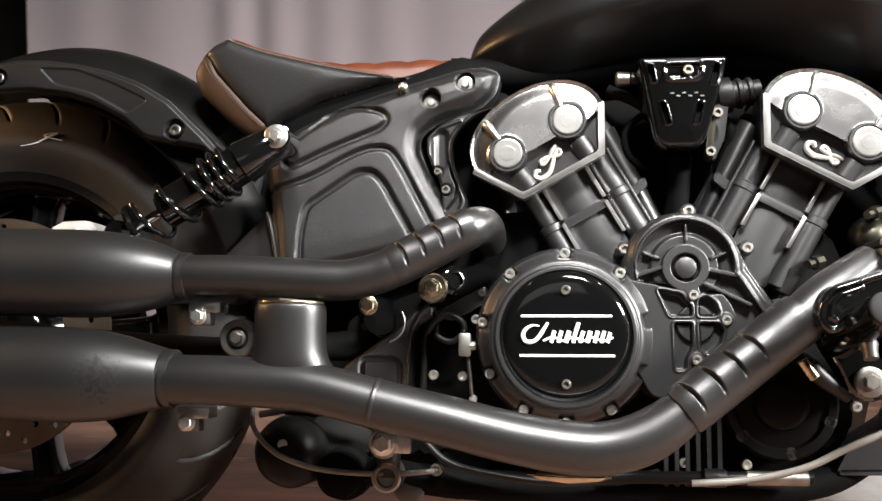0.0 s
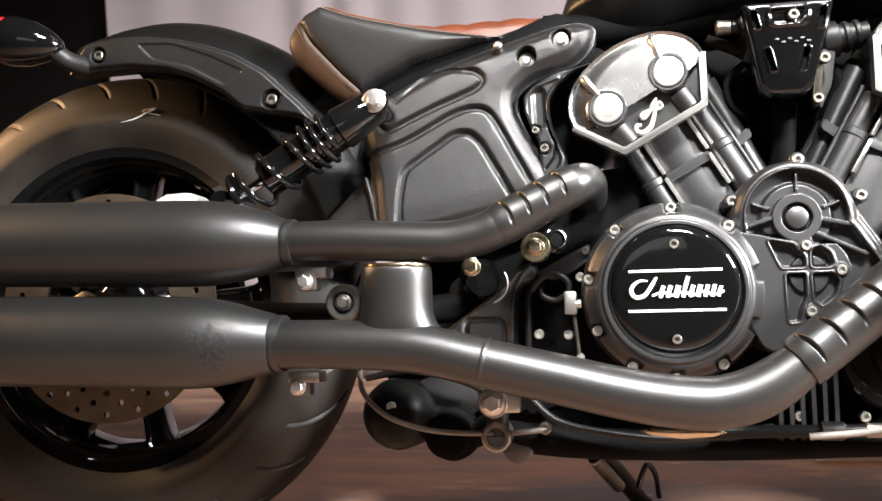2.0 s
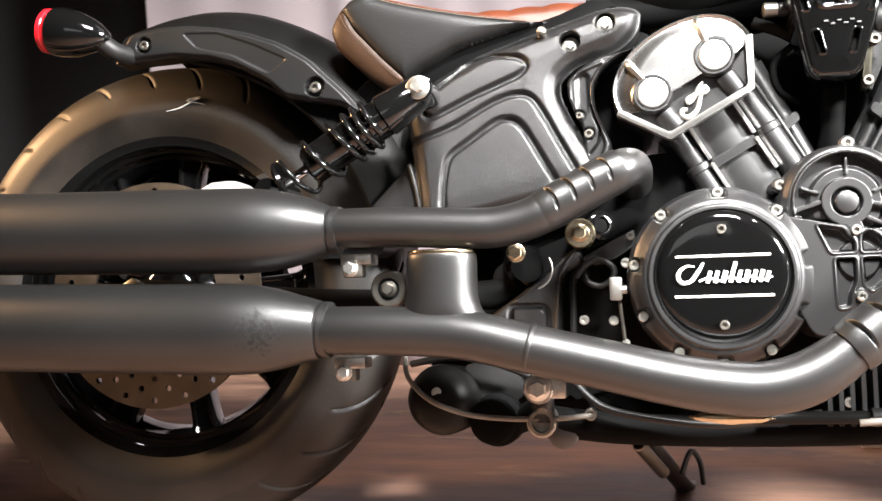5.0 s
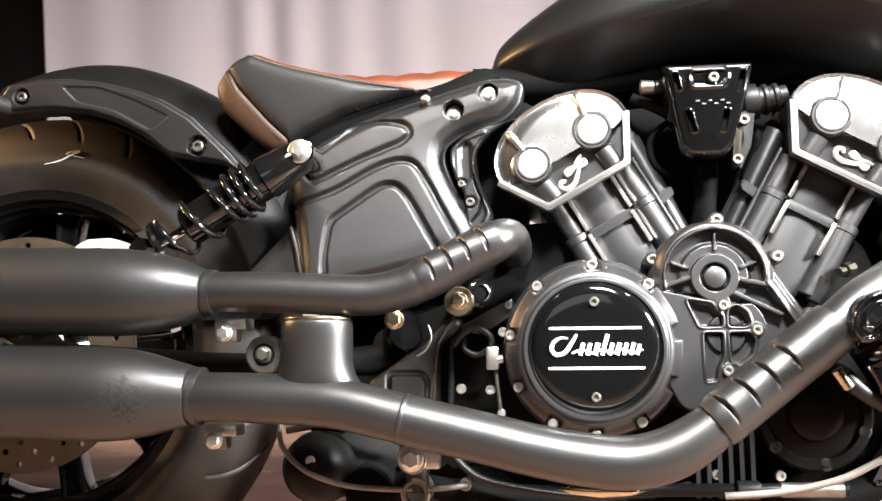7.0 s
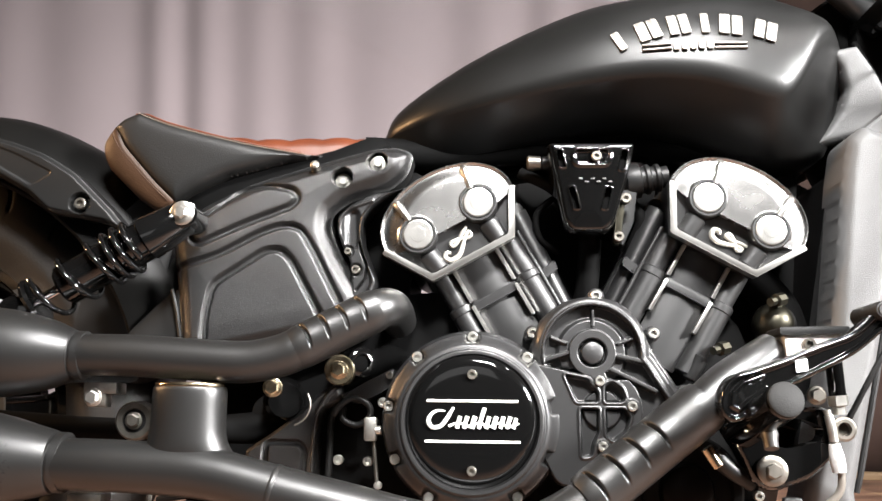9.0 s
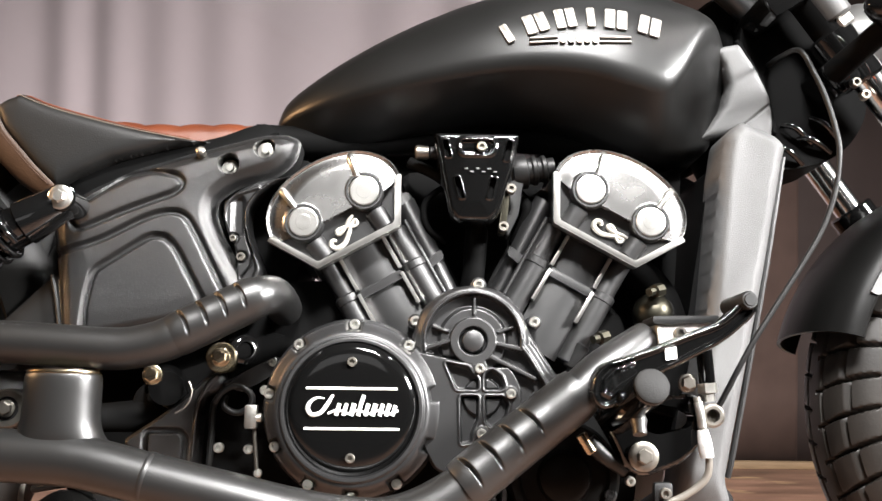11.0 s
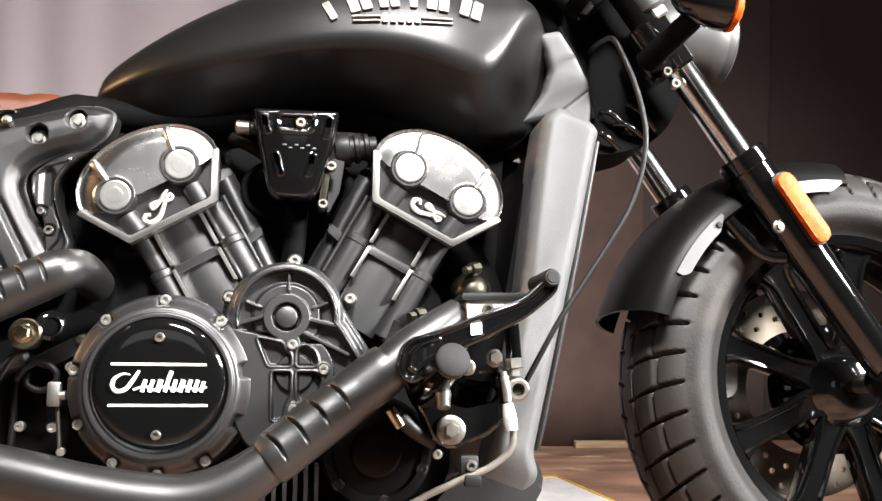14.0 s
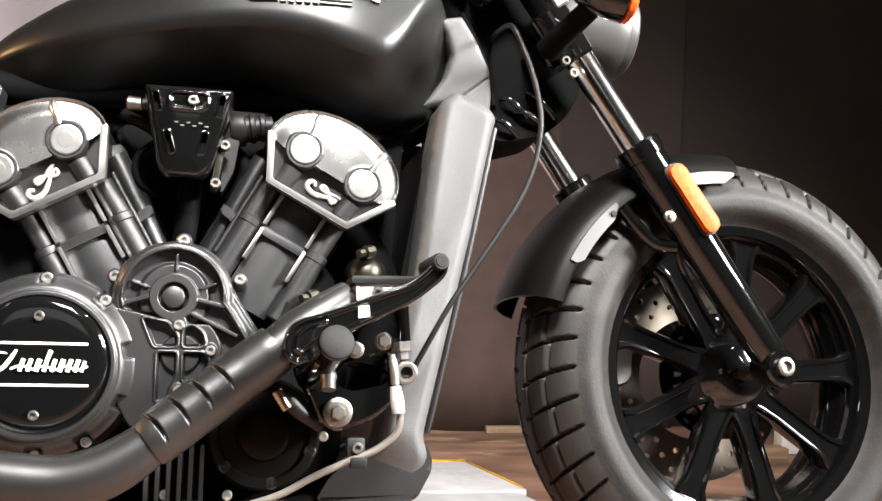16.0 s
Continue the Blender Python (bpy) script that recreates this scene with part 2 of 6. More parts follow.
def tube(pts, r, n=16, k=8, bm=None, smooth=True):
    """A swept round tube through points; r: one radius or one for each point."""
    bm = bm or bmesh.new()
    rs = [r] * len(pts) if np.isscalar(r) else list(r)
    path = cat([(*p, q) for p, q in zip(pts, rs)], k) if smooth else [np.array((*p, q)) for p, q in zip(pts, rs)]
    P = [Vector(q[:3]) for q in path]
    R = [q[3] for q in path]
    up = None
    rings = []
    for i in range(len(P)):
        t = (P[min(i + 1, len(P) - 1)] - P[max(i - 1, 0)]).normalized()
        if up is None:
            up = t.orthogonal().normalized()
        up = (up - t * up.dot(t)).normalized()
        w = t.cross(up)
        rings.append([bm.verts.new(P[i] + (up * math.cos(a) + w * math.sin(a)) * R[i]) for a in (2 * math.pi * j / n for j in range(n))])
    for a, b in zip(rings, rings[1:]):
        for j in range(n):
            bm.faces.new((a[j], a[(j + 1) % n], b[(j + 1) % n], b[j]))
    bm.faces.new(rings[0][::-1])
    bm.faces.new(rings[-1])
    return bm


def lathe(profile, centre=(0, 0, 0), axis=(0, -1, 0), n=48, bm=None, a0=0.0, a1=2 * math.pi):
    """A turned body: profile rows of (way along the axis, radius)."""
    bm = bm or bmesh.new()
    ax = Vector(axis).normalized()
    up = Vector((0, 0, 1)) if abs(ax.z) < 0.9 else Vector((1, 0, 0))
    up = (up - ax * up.dot(ax)).normalized()
    w = ax.cross(up)
    c = Vector(centre)
    full = abs(a1 - a0 - 2 * math.pi) < 1e-6
    m = n if full else n + 1
    rings = []
    for d, r in profile:
        if r < 1e-6:
            rings.append([bm.verts.new(c + ax * d)])
        else:
            rings.append([bm.verts.new(c + ax * d + (up * math.cos(a) + w * math.sin(a)) * r) for a in (a0 + (a1 - a0) * j / n for j in range(m))])
    for a, b in zip(rings, rings[1:]):
        for j in range(n):
            k = (j + 1) % m
            if len(a) == 1 and len(b) > 1:
                bm.faces.new((a[0], b[k], b[j]))
            elif len(b) == 1 and len(a) > 1:
                bm.faces.new((a[j], a[k], b[0]))
            elif len(a) > 1:
                bm.faces.new((a[j], a[k], b[k], b[j]))
    if full:
        for ring in (rings[0], rings[-1]):
            if len(ring) > 2:
                bm.faces.new(ring)
    return bm


def stick(p, q, r, n=16, r2=None, bm=None, bev=0.15):
    """A straight round rod from p to q with eased ends."""
    p, q = Vector(p), Vector(q)
    r2 = r if r2 is None else r2
    d = (q - p).length
    e, f = r * bev, r2 * bev
    return lathe([(0, 0), (0, r - e), (e, r), (d - f, r2), (d, r2 - f), (d, 0)], p, q - p, n, bm)


# distance fields in the side plane, for cast covers with ribs and hollows
def d_seg(X, Z, a, b):
    ax, az = a
    bx, bz = b
    t = np.clip(((X - ax) * (bx - ax) + (Z - az) * (bz - az)) / ((bx - ax) ** 2 + (bz - az) ** 2 + 1e-12), 0, 1)
    return np.hypot(X - ax - t * (bx - ax), Z - az - t * (bz - az))


def d_line(X, Z, pts):
    return np.min([d_seg(X, Z, a, b) for a, b in zip(pts, pts[1:])], axis=0)


def d_poly(X, Z, pts):
    d = d_line(X, Z, list(pts) + [pts[0]])
    inside = np.zeros(X.shape, bool)
    n = len(pts)
    for i in range(n):
        (x1, z1), (x2, z2) = pts[i], pts[(i + 1) % n]
        if z1 != z2:
            inside ^= ((z1 > Z) != (z2 > Z)) & (X < (x2 - x1) * (Z - z1) / (z2 - z1) + x1)
    return np.where(inside, -d, d)


def step(v, lo, hi):
    t = np.clip((v - lo) / (hi - lo), 0, 1)
    return t * t * (3 - 2 * t)


def relief(edge, height, x0, x1, z0, z1, cell, y, back):
    """A cast plate: the outline is where edge(X, Z) < 0, its face stands height(X, Z) out from y (towards -y), its rim goes back to y + back."""
    nx, nz = int((x1 - x0) / cell) + 1, int((z1 - z0) / cell) + 1
    X, Z = np.meshgrid(np.linspace(x0, x1, nx), np.linspace(z0, z1, nz))
    e = 1e-4
    for _ in range(2):
        D = edge(X, Z)
        gx, gz = (edge(X + e, Z) - edge(X - e, Z)) / (2 * e), (edge(X, Z + e) - edge(X, Z - e)) / (2 * e)
        g = np.maximum(np.hypot(gx, gz), 0.3)
        near = (np.abs(D) < cell * 0.72) if _ == 0 else (np.abs(D) < cell * 0.2)
        X, Z = np.where(near, X - D * gx / g, X), np.where(near, Z - D * gz / g, Z)
    D = edge(X, Z)
    ok = D < cell * 0.1
    Y = y - height(X, Z)
    quad = ok[:-1, :-1] & ok[1:, :-1] & ok[:-1, 1:] & ok[1:, 1:]
    I = np.arange(nx * nz).reshape(nz, nx)
    faces = np.stack([I[:-1, :-1][quad], I[:-1, 1:][quad], I[1:, 1:][quad], I[1:, :-1][quad]], 1)
    used = np.unique(faces)
    remap = -np.ones(nx * nz, int)
    remap[used] = np.arange(len(used))
    faces = remap[faces]
    verts = np.stack([X.ravel()[used], Y.ravel()[used], Z.ravel()[used]], 1)
    # the rim
    count = {}
    for f in faces.tolist():
        for i in range(4):
            a, b = f[i], f[(i + 1) % 4]
            count[(a, b)] = count.get((a, b), 0) + 1
    rim = [(a, b) for (a, b) in count if (b, a) not in count]
    ids = {}
    extra = []
    for a, b in rim:
        for v in (a, b):
            if v not in ids:
                ids[v] = len(verts) + len(extra)
                extra.append((verts[v][0], y + back, verts[v][2]))
    allf = faces.tolist() + [(b, a, ids[a], ids[b]) for a, b in rim]
    me = bpy.data.meshes.new("relief")
    me.from_pydata(np.vstack([verts, np.array(extra).reshape(-1, 3)]).tolist(), [], allf)
    me.update()
    return me


def polar(h, r0, r1, nr, na, c, y):
    A = np.linspace(0, 2 * np.pi, na, endpoint=False)
    R = np.linspace(r0, r1, nr)
    RR, AA = np.meshgrid(R, A)
    Y = y - h(RR, AA)
    V = np.stack([c[0] + RR * np.cos(AA), Y, c[1] + RR * np.sin(AA)], 2).reshape(-1, 3)
    I = np.arange(na * nr).reshape(na, nr)
    J = np.roll(I, -1, 0)
    F = np.stack([I[:, :-1], I[:, 1:], J[:, 1:], J[:, :-1]], 2).reshape(-1, 4)
    me = bpy.data.meshes.new("polar")
    me.from_pydata(V.tolist(), [], F.tolist())
    me.update()
    return me


BOLTS = {}


def bolt(parent, x, y, z, r=0.006, kind="socket", material=None, name="bolt", axis=None):
    """A screw head that looks along -y; alike ones share a mesh."""
    material = material or STEEL
    key = (round(r, 4), kind, material.name)
    if key not in BOLTS:
        if kind == "socket":
            bm = lathe([(-0.004, r), (r * 0.75, r), (r * 0.9, r * 0.86), (r * 0.9, r * 0.52), (r * 0.3, r * 0.50), (r * 0.3, 0)], n=18)
        elif kind == "hex":
            bm = lathe([(-0.004, r * 1.25), (r * 0.12, r * 1.25), (r * 0.2, r * 1.12), (r * 0.2, 0)], n=24)
            lathe([(r * 0.15, r * 0.98), (r * 0.75, r * 0.98), (r * 0.9, r * 0.8), (r * 0.9, 0)], n=6, bm=bm)
        elif kind == "flange":
            bm = lathe([(-0.004, r * 1.5), (r * 0.14, r * 1.5), (r * 0.24, r * 1.36), (r * 0.3, r * 0.98), (r * 0.3, 0)], n=28)
            lathe([(r * 0.2, r * 0.80), (r * 0.8, r * 0.80), (r * 0.92, r * 0.66), (r * 0.92, 0)], n=6, bm=bm)
        else:
            bm = lathe([(-0.004, r), (r * 0.3, r), (r * 0.45, r * 0.85), (r * 0.5, 0)], n=24)
        ob = part(name, bm, material, parent)
        BOLTS[key] = ob.data
    else:
        ob = new(name, BOLTS[key])
        ob.parent = parent
    ob.location = (x, y, z)
    if axis:
        ob.rotation_mode = "QUATERNION"
        ob.rotation_quaternion = Vector((0, -1, 0)).rotation_difference(Vector(axis))
    return ob


def moved(bm, m):
    bmesh.ops.transform(bm, matrix=m, verts=bm.verts)
    return bm

# ---- the room ----
GROUND = 0.008


def slab(name, x0, x1, y0, y1, z0, z1, material, label, category):
    ob = part(name, box((x0 + x1) / 2, (y0 + y1) / 2, (z0 + z1) / 2, x1 - x0, y1 - y0, z1 - z0, 0), material)
    return tagged(ob, label, category, kind="structure")


slab("floor", -4.0, 5.5, -4.5, 2.2, GROUND - 0.1, GROUND, FLOOR, "worn brown painted studio floor with scuffs", "floor")
slab("wall_back", -4.0, 5.5, 1.6, 1.75, GROUND, 2.9, ROOM, "dark grey studio wall behind the drapes", "wall")
slab("wall_left", -4.0, -3.85, -4.5, 1.6, GROUND, 2.9, ROOM, "dark grey side wall of the studio", "wall")
slab("wall_right", 5.35, 5.5, -4.5, 1.6, GROUND, 2.9, ROOM, "dark grey side wall of the studio", "wall")
slab("wall_front", -3.85, 5.35, -4.5, -4.35, GROUND, 2.9, ROOM, "dark grey studio wall facing the motorcycle", "wall")
slab("ceiling", -4.0, 5.5, -4.5, 1.75, 2.9, 3.0, CEILING, "plain grey studio ceiling", "ceiling")


def drape(name, x0, x1, y, z0, z1, pitch, amp, material, label, seed):
    rnd = random.Random(seed)
    n, rows = int((x1 - x0) / 0.008), 14
    phase, knots = 0.0, []
    ctrl = [(rnd.uniform(0.55, 1.5), rnd.uniform(0.35, 1.1)) for _ in range(n // 24 + 4)]
    for i in range(n + 1):
        k, f = divmod(i / 24, 1)
        f = f * f * (3 - 2 * f)
        (s0, d0), (s1, d1) = ctrl[int(k)], ctrl[int(k) + 1]
        phase += (s0 + (s1 - s0) * f) * 0.008 / pitch * 2 * math.pi
        knots.append((phase, d0 + (d1 - d0) * f))
    verts, faces = [], []
    for j in range(rows + 1):
        h = j / rows
        for i, (p, d) in enumerate(knots):
            sway = 0.006 * math.sin(3 * h + i * 0.02)
            verts.append((x0 + (x1 - x0) * i / n + sway, y + amp * d * math.sin(p) * (1.1 - 0.35 * h), z0 + (z1 - z0) * h))
    for j in range(rows):
        for i in range(n):
            a = j * (n + 1) + i
            faces.append((a, a + 1, a + n + 2, a + n + 1))
    me = bpy.data.meshes.new(name)
    me.from_pydata(verts, [], faces)
    ob = part(name, me, material)
    mod = ob.modifiers.new("thickness", "SOLIDIFY")
    mod.thickness, mod.offset = 0.004, 1
    return tagged(ob, label, "curtain")


drape("curtain", -0.64, 1.37, 1.15, GROUND, 2.6, 0.17, 0.007, CURTAIN, "pale mauve pleated backdrop curtain hanging to the floor", 4)
drape("curtain", 1.34, 1.765, 1.36, GROUND, 2.6, 0.22, 0.012, mat("brown_curtain", (0.100, 0.067, 0.057), 0.9, bump=0.3, bscale=700, spec=0.1), "brownish backdrop curtain beside the pale one", 9)
drape("curtain", 1.74, 2.15, 1.41, GROUND, 2.6, 0.3, 0.008, DARK_CLOTH, "dark brown drape with shallow folds", 11)
drape("curtain", 2.14, 4.65, 1.43, GROUND, 2.6, 0.5, 0.008, DARK_CLOTH, "wide dark brown drape, nearly flat", 12)

# low ramp plate behind the front wheel and the battens along the drapes
ramp = tagged(part("ramp_plate", plate([(0.95, 0.655), (1.484, 0.655), (1.424, 0.930), (0.95, 0.930)], -0.012, 0.0, 0.002), PLATE), "low grey checkered ramp plate with yellow edge tape on the floor", "ramp")
ramp.matrix_world = Matrix.Translation((0, 0, GROUND + 0.0)) @ Matrix(((1, 0, 0, 0), (0, 0, 1, 0), (0, -1, 0, 0), (0, 0, 0, 1)))
for a, b in (((0.95, 0.922), (1.416, 0.922)), ((1.419, 0.920), (1.476, 0.668))):
    part("edge_tape", plate(rounded([(a[0], a[1] - 0.008), (b[0] + 0.004, b[1] - 0.008), (b[0] + 0.006, b[1] + 0.008), (a[0], a[1] + 0.008)], 0.002), -0.014, -0.0121, 0), YELLOW, ramp, "yellow tape")
part("ramp_panel", plate([(0.95, 0.42), (1.52, 0.42), (1.464, 0.640), (0.95, 0.640)], -0.010, 0.0, 0.002), PLATE, ramp, "grey checkered lower panel")
for row in range(5):
    for col in range(13):
        x, y = 0.975 + 0.037 * col + 0.018 * (row % 2), 0.685 + 0.047 * row
        if x < 1.455 - 0.22 * (y - 0.66):
            turn = Matrix.Translation((x, -0.0112, y)) @ Matrix.Rotation(radians(45 if (row + col) % 2 else -45), 4, "Y")
            part("tread_bar", moved(box(0, 0, 0, 0.022, 0.0028, 0.007, 0), turn), PLATE, ramp)
tagged(part("wooden_batten", box(1.70, 1.325, GROUND + 0.009, 0.25, 0.026, 0.018, 0.003), WOOD), "thin pale wooden batten lying along the foot of the drapes", "batten")
tagged(part("wooden_batten", box(2.10, 1.00, GROUND + 0.014, 0.34, 0.05, 0.028, 0.003), WOOD), "pale wooden batten lying behind the front wheel", "batten")
tagged(part("white_board", box(2.42, 1.06, GROUND + 0.03, 0.26, 0.04, 0.06, 0.003), WHITE), "low white board standing on the floor by the drapes", "board")

# ---- the motorcycle, in its own upright frame ----
bike = tagged(new("motorcycle"), "matt black cruiser motorcycle with tan seat leaning on its side stand", "motorcycle")
bike.matrix_world = LEAN


def tyre(r, half, bead, lip, drop, dusty, m, parent, groove):
    """A tyre with moulded tread: a swept section whose tread face is cut by grooves."""
    prof = [(-lip, bead - 0.004), (-lip * 1.08, bead + 0.006), (-half * 0.97, bead + 0.022), (-half * 1.02, bead + 0.034), (-half * 1.02, bead + 0.044), (-half * 0.965, r - drop)]
    tread = [(half * 0.965 * math.sin(s) / math.sin(1.25), r - drop * ((1 - math.cos(s)) / (1 - math.cos(1.25))) ** 1.25) for s in np.linspace(-1.22, 1.22, 127)]
    sec = cat(prof, 3)[:-1] + [np.array(t) for t in tread] + [np.array((-a, b)) for a, b in cat(prof, 3)[:-1][::-1]]
    ns, na = len(sec), 880
    S = np.array(sec)
    first = len(cat(prof, 3)) - 1
    depth = np.zeros((na, ns))
    count = 44 if dusty else 26
    for i in range(ns):
        s = S[i, 0] / half
        if not first <= i < first + len(tread):
            continue
        a = np.arange(na) / na * count
        skew = (0.62 if dusty else 0.95) * abs(s) ** 1.3
        u = (a + skew + (0.5 if s > 0 else 0.0)) % 1.0
        wide_ = 0.032 + 0.030 * step(abs(s), 0.25, 0.8) if dusty else 0.030
        lateral = np.clip(1.5 - np.abs(u - 0.5) / wide_, 0, 1) * (abs(s) > 0.06)
        block = np.floor(a + skew - 0.5) % 2
        ring = np.clip(1.4 - np.minimum(np.abs(abs(s) - 0.62 - 0.07 * block), abs(abs(s) - 0.22)) / 0.032, 0, 1) * (1 if dusty else 0)
        depth[:, i] = np.maximum(lateral, 0.8 * ring) * groove * (1 - step(abs(s), 0.88, 0.965))
    A = np.arange(na) / na * 2 * np.pi
    R = S[None, :, 1] - depth
    V = np.stack([R * np.cos(A)[:, None], np.repeat(S[None, :, 0], na, 0), R * np.sin(A)[:, None]], 2).reshape(-1, 3)
    M = np.array(m)
    V = V @ M[:3, :3].T + M[:3, 3]
    I = np.arange(na * ns).reshape(na, ns)
    J = np.roll(I, -1, 0)
    F = np.stack([I[:, :-1], I[:, 1:], J[:, 1:], J[:, :-1]], 2).reshape(-1, 4)
    me = bpy.data.meshes.new("tyre")
    me.from_pydata(V.tolist(), [], F.tolist())
    me.update()
    ob = part("tyre", me, TYRE_DUSTY if dusty else RUBBER, parent, "road tyre with moulded tread blocks", sharp=50)
    me.materials.append(TREAD if dusty else SHADED_TREAD)
    lane = np.tile(np.arange(ns - 1), na)
    me.polygons.foreach_set("material_index", ((lane >= first) & (lane < first + len(tread) - 1)).astype(np.int32))
    return ob


def wheel(name, m, r, half, rim_r, dusty, disc_y, wide, drop, label, turn, deep, reach):
    lip = half * 0.80
    prof = [(-lip, rim_r - 0.012), (-lip - 0.004, rim_r), (-lip + 0.004, rim_r + 0.003), (-lip + 0.012, rim_r - 0.004), (-lip * 0.6, rim_r - 0.022), (0, rim_r - 0.036),
            (lip * 0.6, rim_r - 0.022), (lip - 0.012, rim_r - 0.004), (lip - 0.004, rim_r + 0.003), (lip + 0.004, rim_r), (lip, rim_r - 0.012),
            (lip - 0.004, rim_r - 0.014), (lip - 0.016, rim_r - 0.022), (lip * 0.3, rim_r - 0.032), (0, rim_r - 0.036), (-lip * 0.3, rim_r - 0.030), (-lip + 0.026, rim_r - 0.0265), (-lip + 0.024, rim_r - 0.0215), (-lip + 0.013, rim_r - 0.0205), (-lip + 0.011, rim_r - 0.0155), (-lip + 0.004, rim_r - 0.0145), (-lip, rim_r - 0.012)]
    bm = bmesh.new()
    n = 96
    rings = []
    for d, q in prof[:-1]:
        rings.append([bm.verts.new((q * math.cos(2 * math.pi * j / n), d, q * math.sin(2 * math.pi * j / n))) for j in range(n)])
    for a, b in zip(rings, rings[1:] + rings[:1]):
        for j in range(n):
            bm.faces.new((a[j], a[(j + 1) % n], b[(j + 1) % n], b[j]))
    rim = part(name, moved(bm, m), GLOSS, bike, label)
    part("hub", moved(lathe([(-0.055, 0), (-0.055, 0.028), (-0.045, 0.036), (-0.025, 0.046), (-0.01, 0.066), (0.02, 0.068), (0.035, 0.05), (0.05, 0.040), (0.055, 0.03), (0.055, 0)], n=40), m), GLOSS, rim)
    web = polar(lambda R, A: 0.020 * (1 - step(R, 0.030, 0.090)) + 0.004, 0.03, 0.088, 16, 180, (0, 0), 0.006 + deep)
    web_back = polar(lambda R, A: R * 0, 0.03, 0.088, 2, 180, (0, 0), 0.018 + deep)
    for src in (web, web_back):
        src.transform(m)
        part("hub_web", src, GLOSS, rim)
    for i in range(9):
        a = radians(40 * i + turn)
        ct, nt = np.array((math.cos(a), 0, math.sin(a))), np.array((-math.sin(a), 0, math.cos(a)))
        bm = bmesh.new()
        rows = []
        for t in np.linspace(0, 1, 9):
            q = 0.050 + (rim_r - 0.070) * t
            w = 0.0150 + 0.003 * t + 0.010 * (max(0, t - 0.80) / 0.20) ** 2 + 0.008 * (max(0, 0.35 - t) / 0.35) ** 2
            th = 0.019 - 0.003 * t
            off = -0.016 - 0.014 * t * reach + deep
            ring = []
            for su, sv in ((-1, -0.30), (-0.93, -0.80), (-0.80, -1), (-0.60, -0.97), (-0.48, -0.78), (0, -0.74), (0.48, -0.78), (0.60, -0.97), (0.80, -1), (0.93, -0.80), (1, -0.30), (0.82, 1), (-0.82, 1)):
                ring.append(bm.verts.new(ct * q + nt * w * su + np.array((0, off + th * sv, 0))))
            rows.append(ring)
        for p, q in zip(rows, rows[1:]):
            for j in range(13):
                bm.faces.new((p[j], p[(j + 1) % 13], q[(j + 1) % 13], q[j]))
        bm.faces.new(rows[0][::-1])
        bm.faces.new(rows[-1])
        part("spoke", moved(bm, m), GLOSS, rim)
    rd = 0.149

    def disc_edge(X, Z):
        R, T = np.hypot(X, Z), np.arctan2(Z, X)
        d = np.maximum(R - rd, 0.088 - R)
        for row, (q, cnt, ph) in enumerate(((0.138, 20, 0.0), (0.124, 20, 0.5), (0.110, 20, 0.0))):
            step_a = 2 * np.pi / cnt
            k = np.round(T / step_a - ph) + ph
            d = np.maximum(d, 0.0042 - np.hypot(X - q * np.cos(k * step_a), Z - q * np.sin(k * step_a)))
        return d

    me = relief(disc_edge, lambda X, Z: X * 0, -0.152, 0.152, -0.152, 0.152, 0.0019, 0.0, 0.005)
    me.transform(m @ Matrix.Translation((0, disc_y, 0)))
    part("brake_disc", me, DISC, rim, "drilled steel brake disc")
    for i in range(5):
        arm = box(0.072, 0, 0, 0.048, 0.006, 0.018, 0.0015)
        part("disc_arm", moved(arm, m @ Matrix.Translation((0, disc_y + 0.003, 0)) @ Matrix.Rotation(radians(72 * i), 4, "Y")), BLACK_PLASTIC, rim)
    tyre(r, half * wide, rim_r - 0.004, half * 0.80, drop, dusty, m, rim, 0.0135 if dusty else 0.0055)
    return rim


REAR = Vector((-0.012, 0, 0.330))
TREAD = mat("dark_tread_rubber", (0.0130, 0.0108, 0.0088), 0.52, bump=0.2, bscale=300, var=0.35, vscale=14, rvar=0.2, spec=0.42)
# darker tread for the rear tyre, the bike's shadow on it put into the colour
SHADED_TREAD = mat("shaded_tread_rubber", (0.0065, 0.0054, 0.0044), 0.50, bump=0.2, bscale=300, var=0.3, vscale=14, spec=0.40)
rear = wheel("rear_wheel", Matrix.Translation(REAR), 0.320, 0.076, 0.215, False, -0.088, 1.0, 0.044, "gloss black cast rear wheel", 3, 0.006, 0.3)

FRONT = Vector((1.568, 0.0, 0.333))
RAKE, STEER = radians(34.2), radians(5)
STEERING = Matrix.Rotation(STEER, 4, Vector((-math.sin(RAKE), 0, math.cos(RAKE))))
FM = Matrix.Translation(FRONT) @ STEERING
front = wheel("front_wheel", FM, 0.303, 0.068, 0.203, True, 0.075, 1.16, 0.050, "gloss black cast front wheel turned a little aside", 3, 0.0, 1.0)

part("belt_pulley", lathe([(-0.012, 0.0), (-0.012, 0.118), (0.012, 0.118), (0.012, 0.0)], (REAR.x, 0.092, REAR.z), n=64), SHADE_BLACK, rear, "black belt pulley on the far side")
part("belt_guard", plate([(REAR.x + q * math.cos(radians(a)), REAR.z + q * math.sin(radians(a))) for q, span in ((0.205, range(68, 176, 6)), (0.110, range(172, 64, -6))) for a in span], 0.082, 0.088, 0.002), SHADE_BLACK, bike, "black belt guard behind the rear wheel")

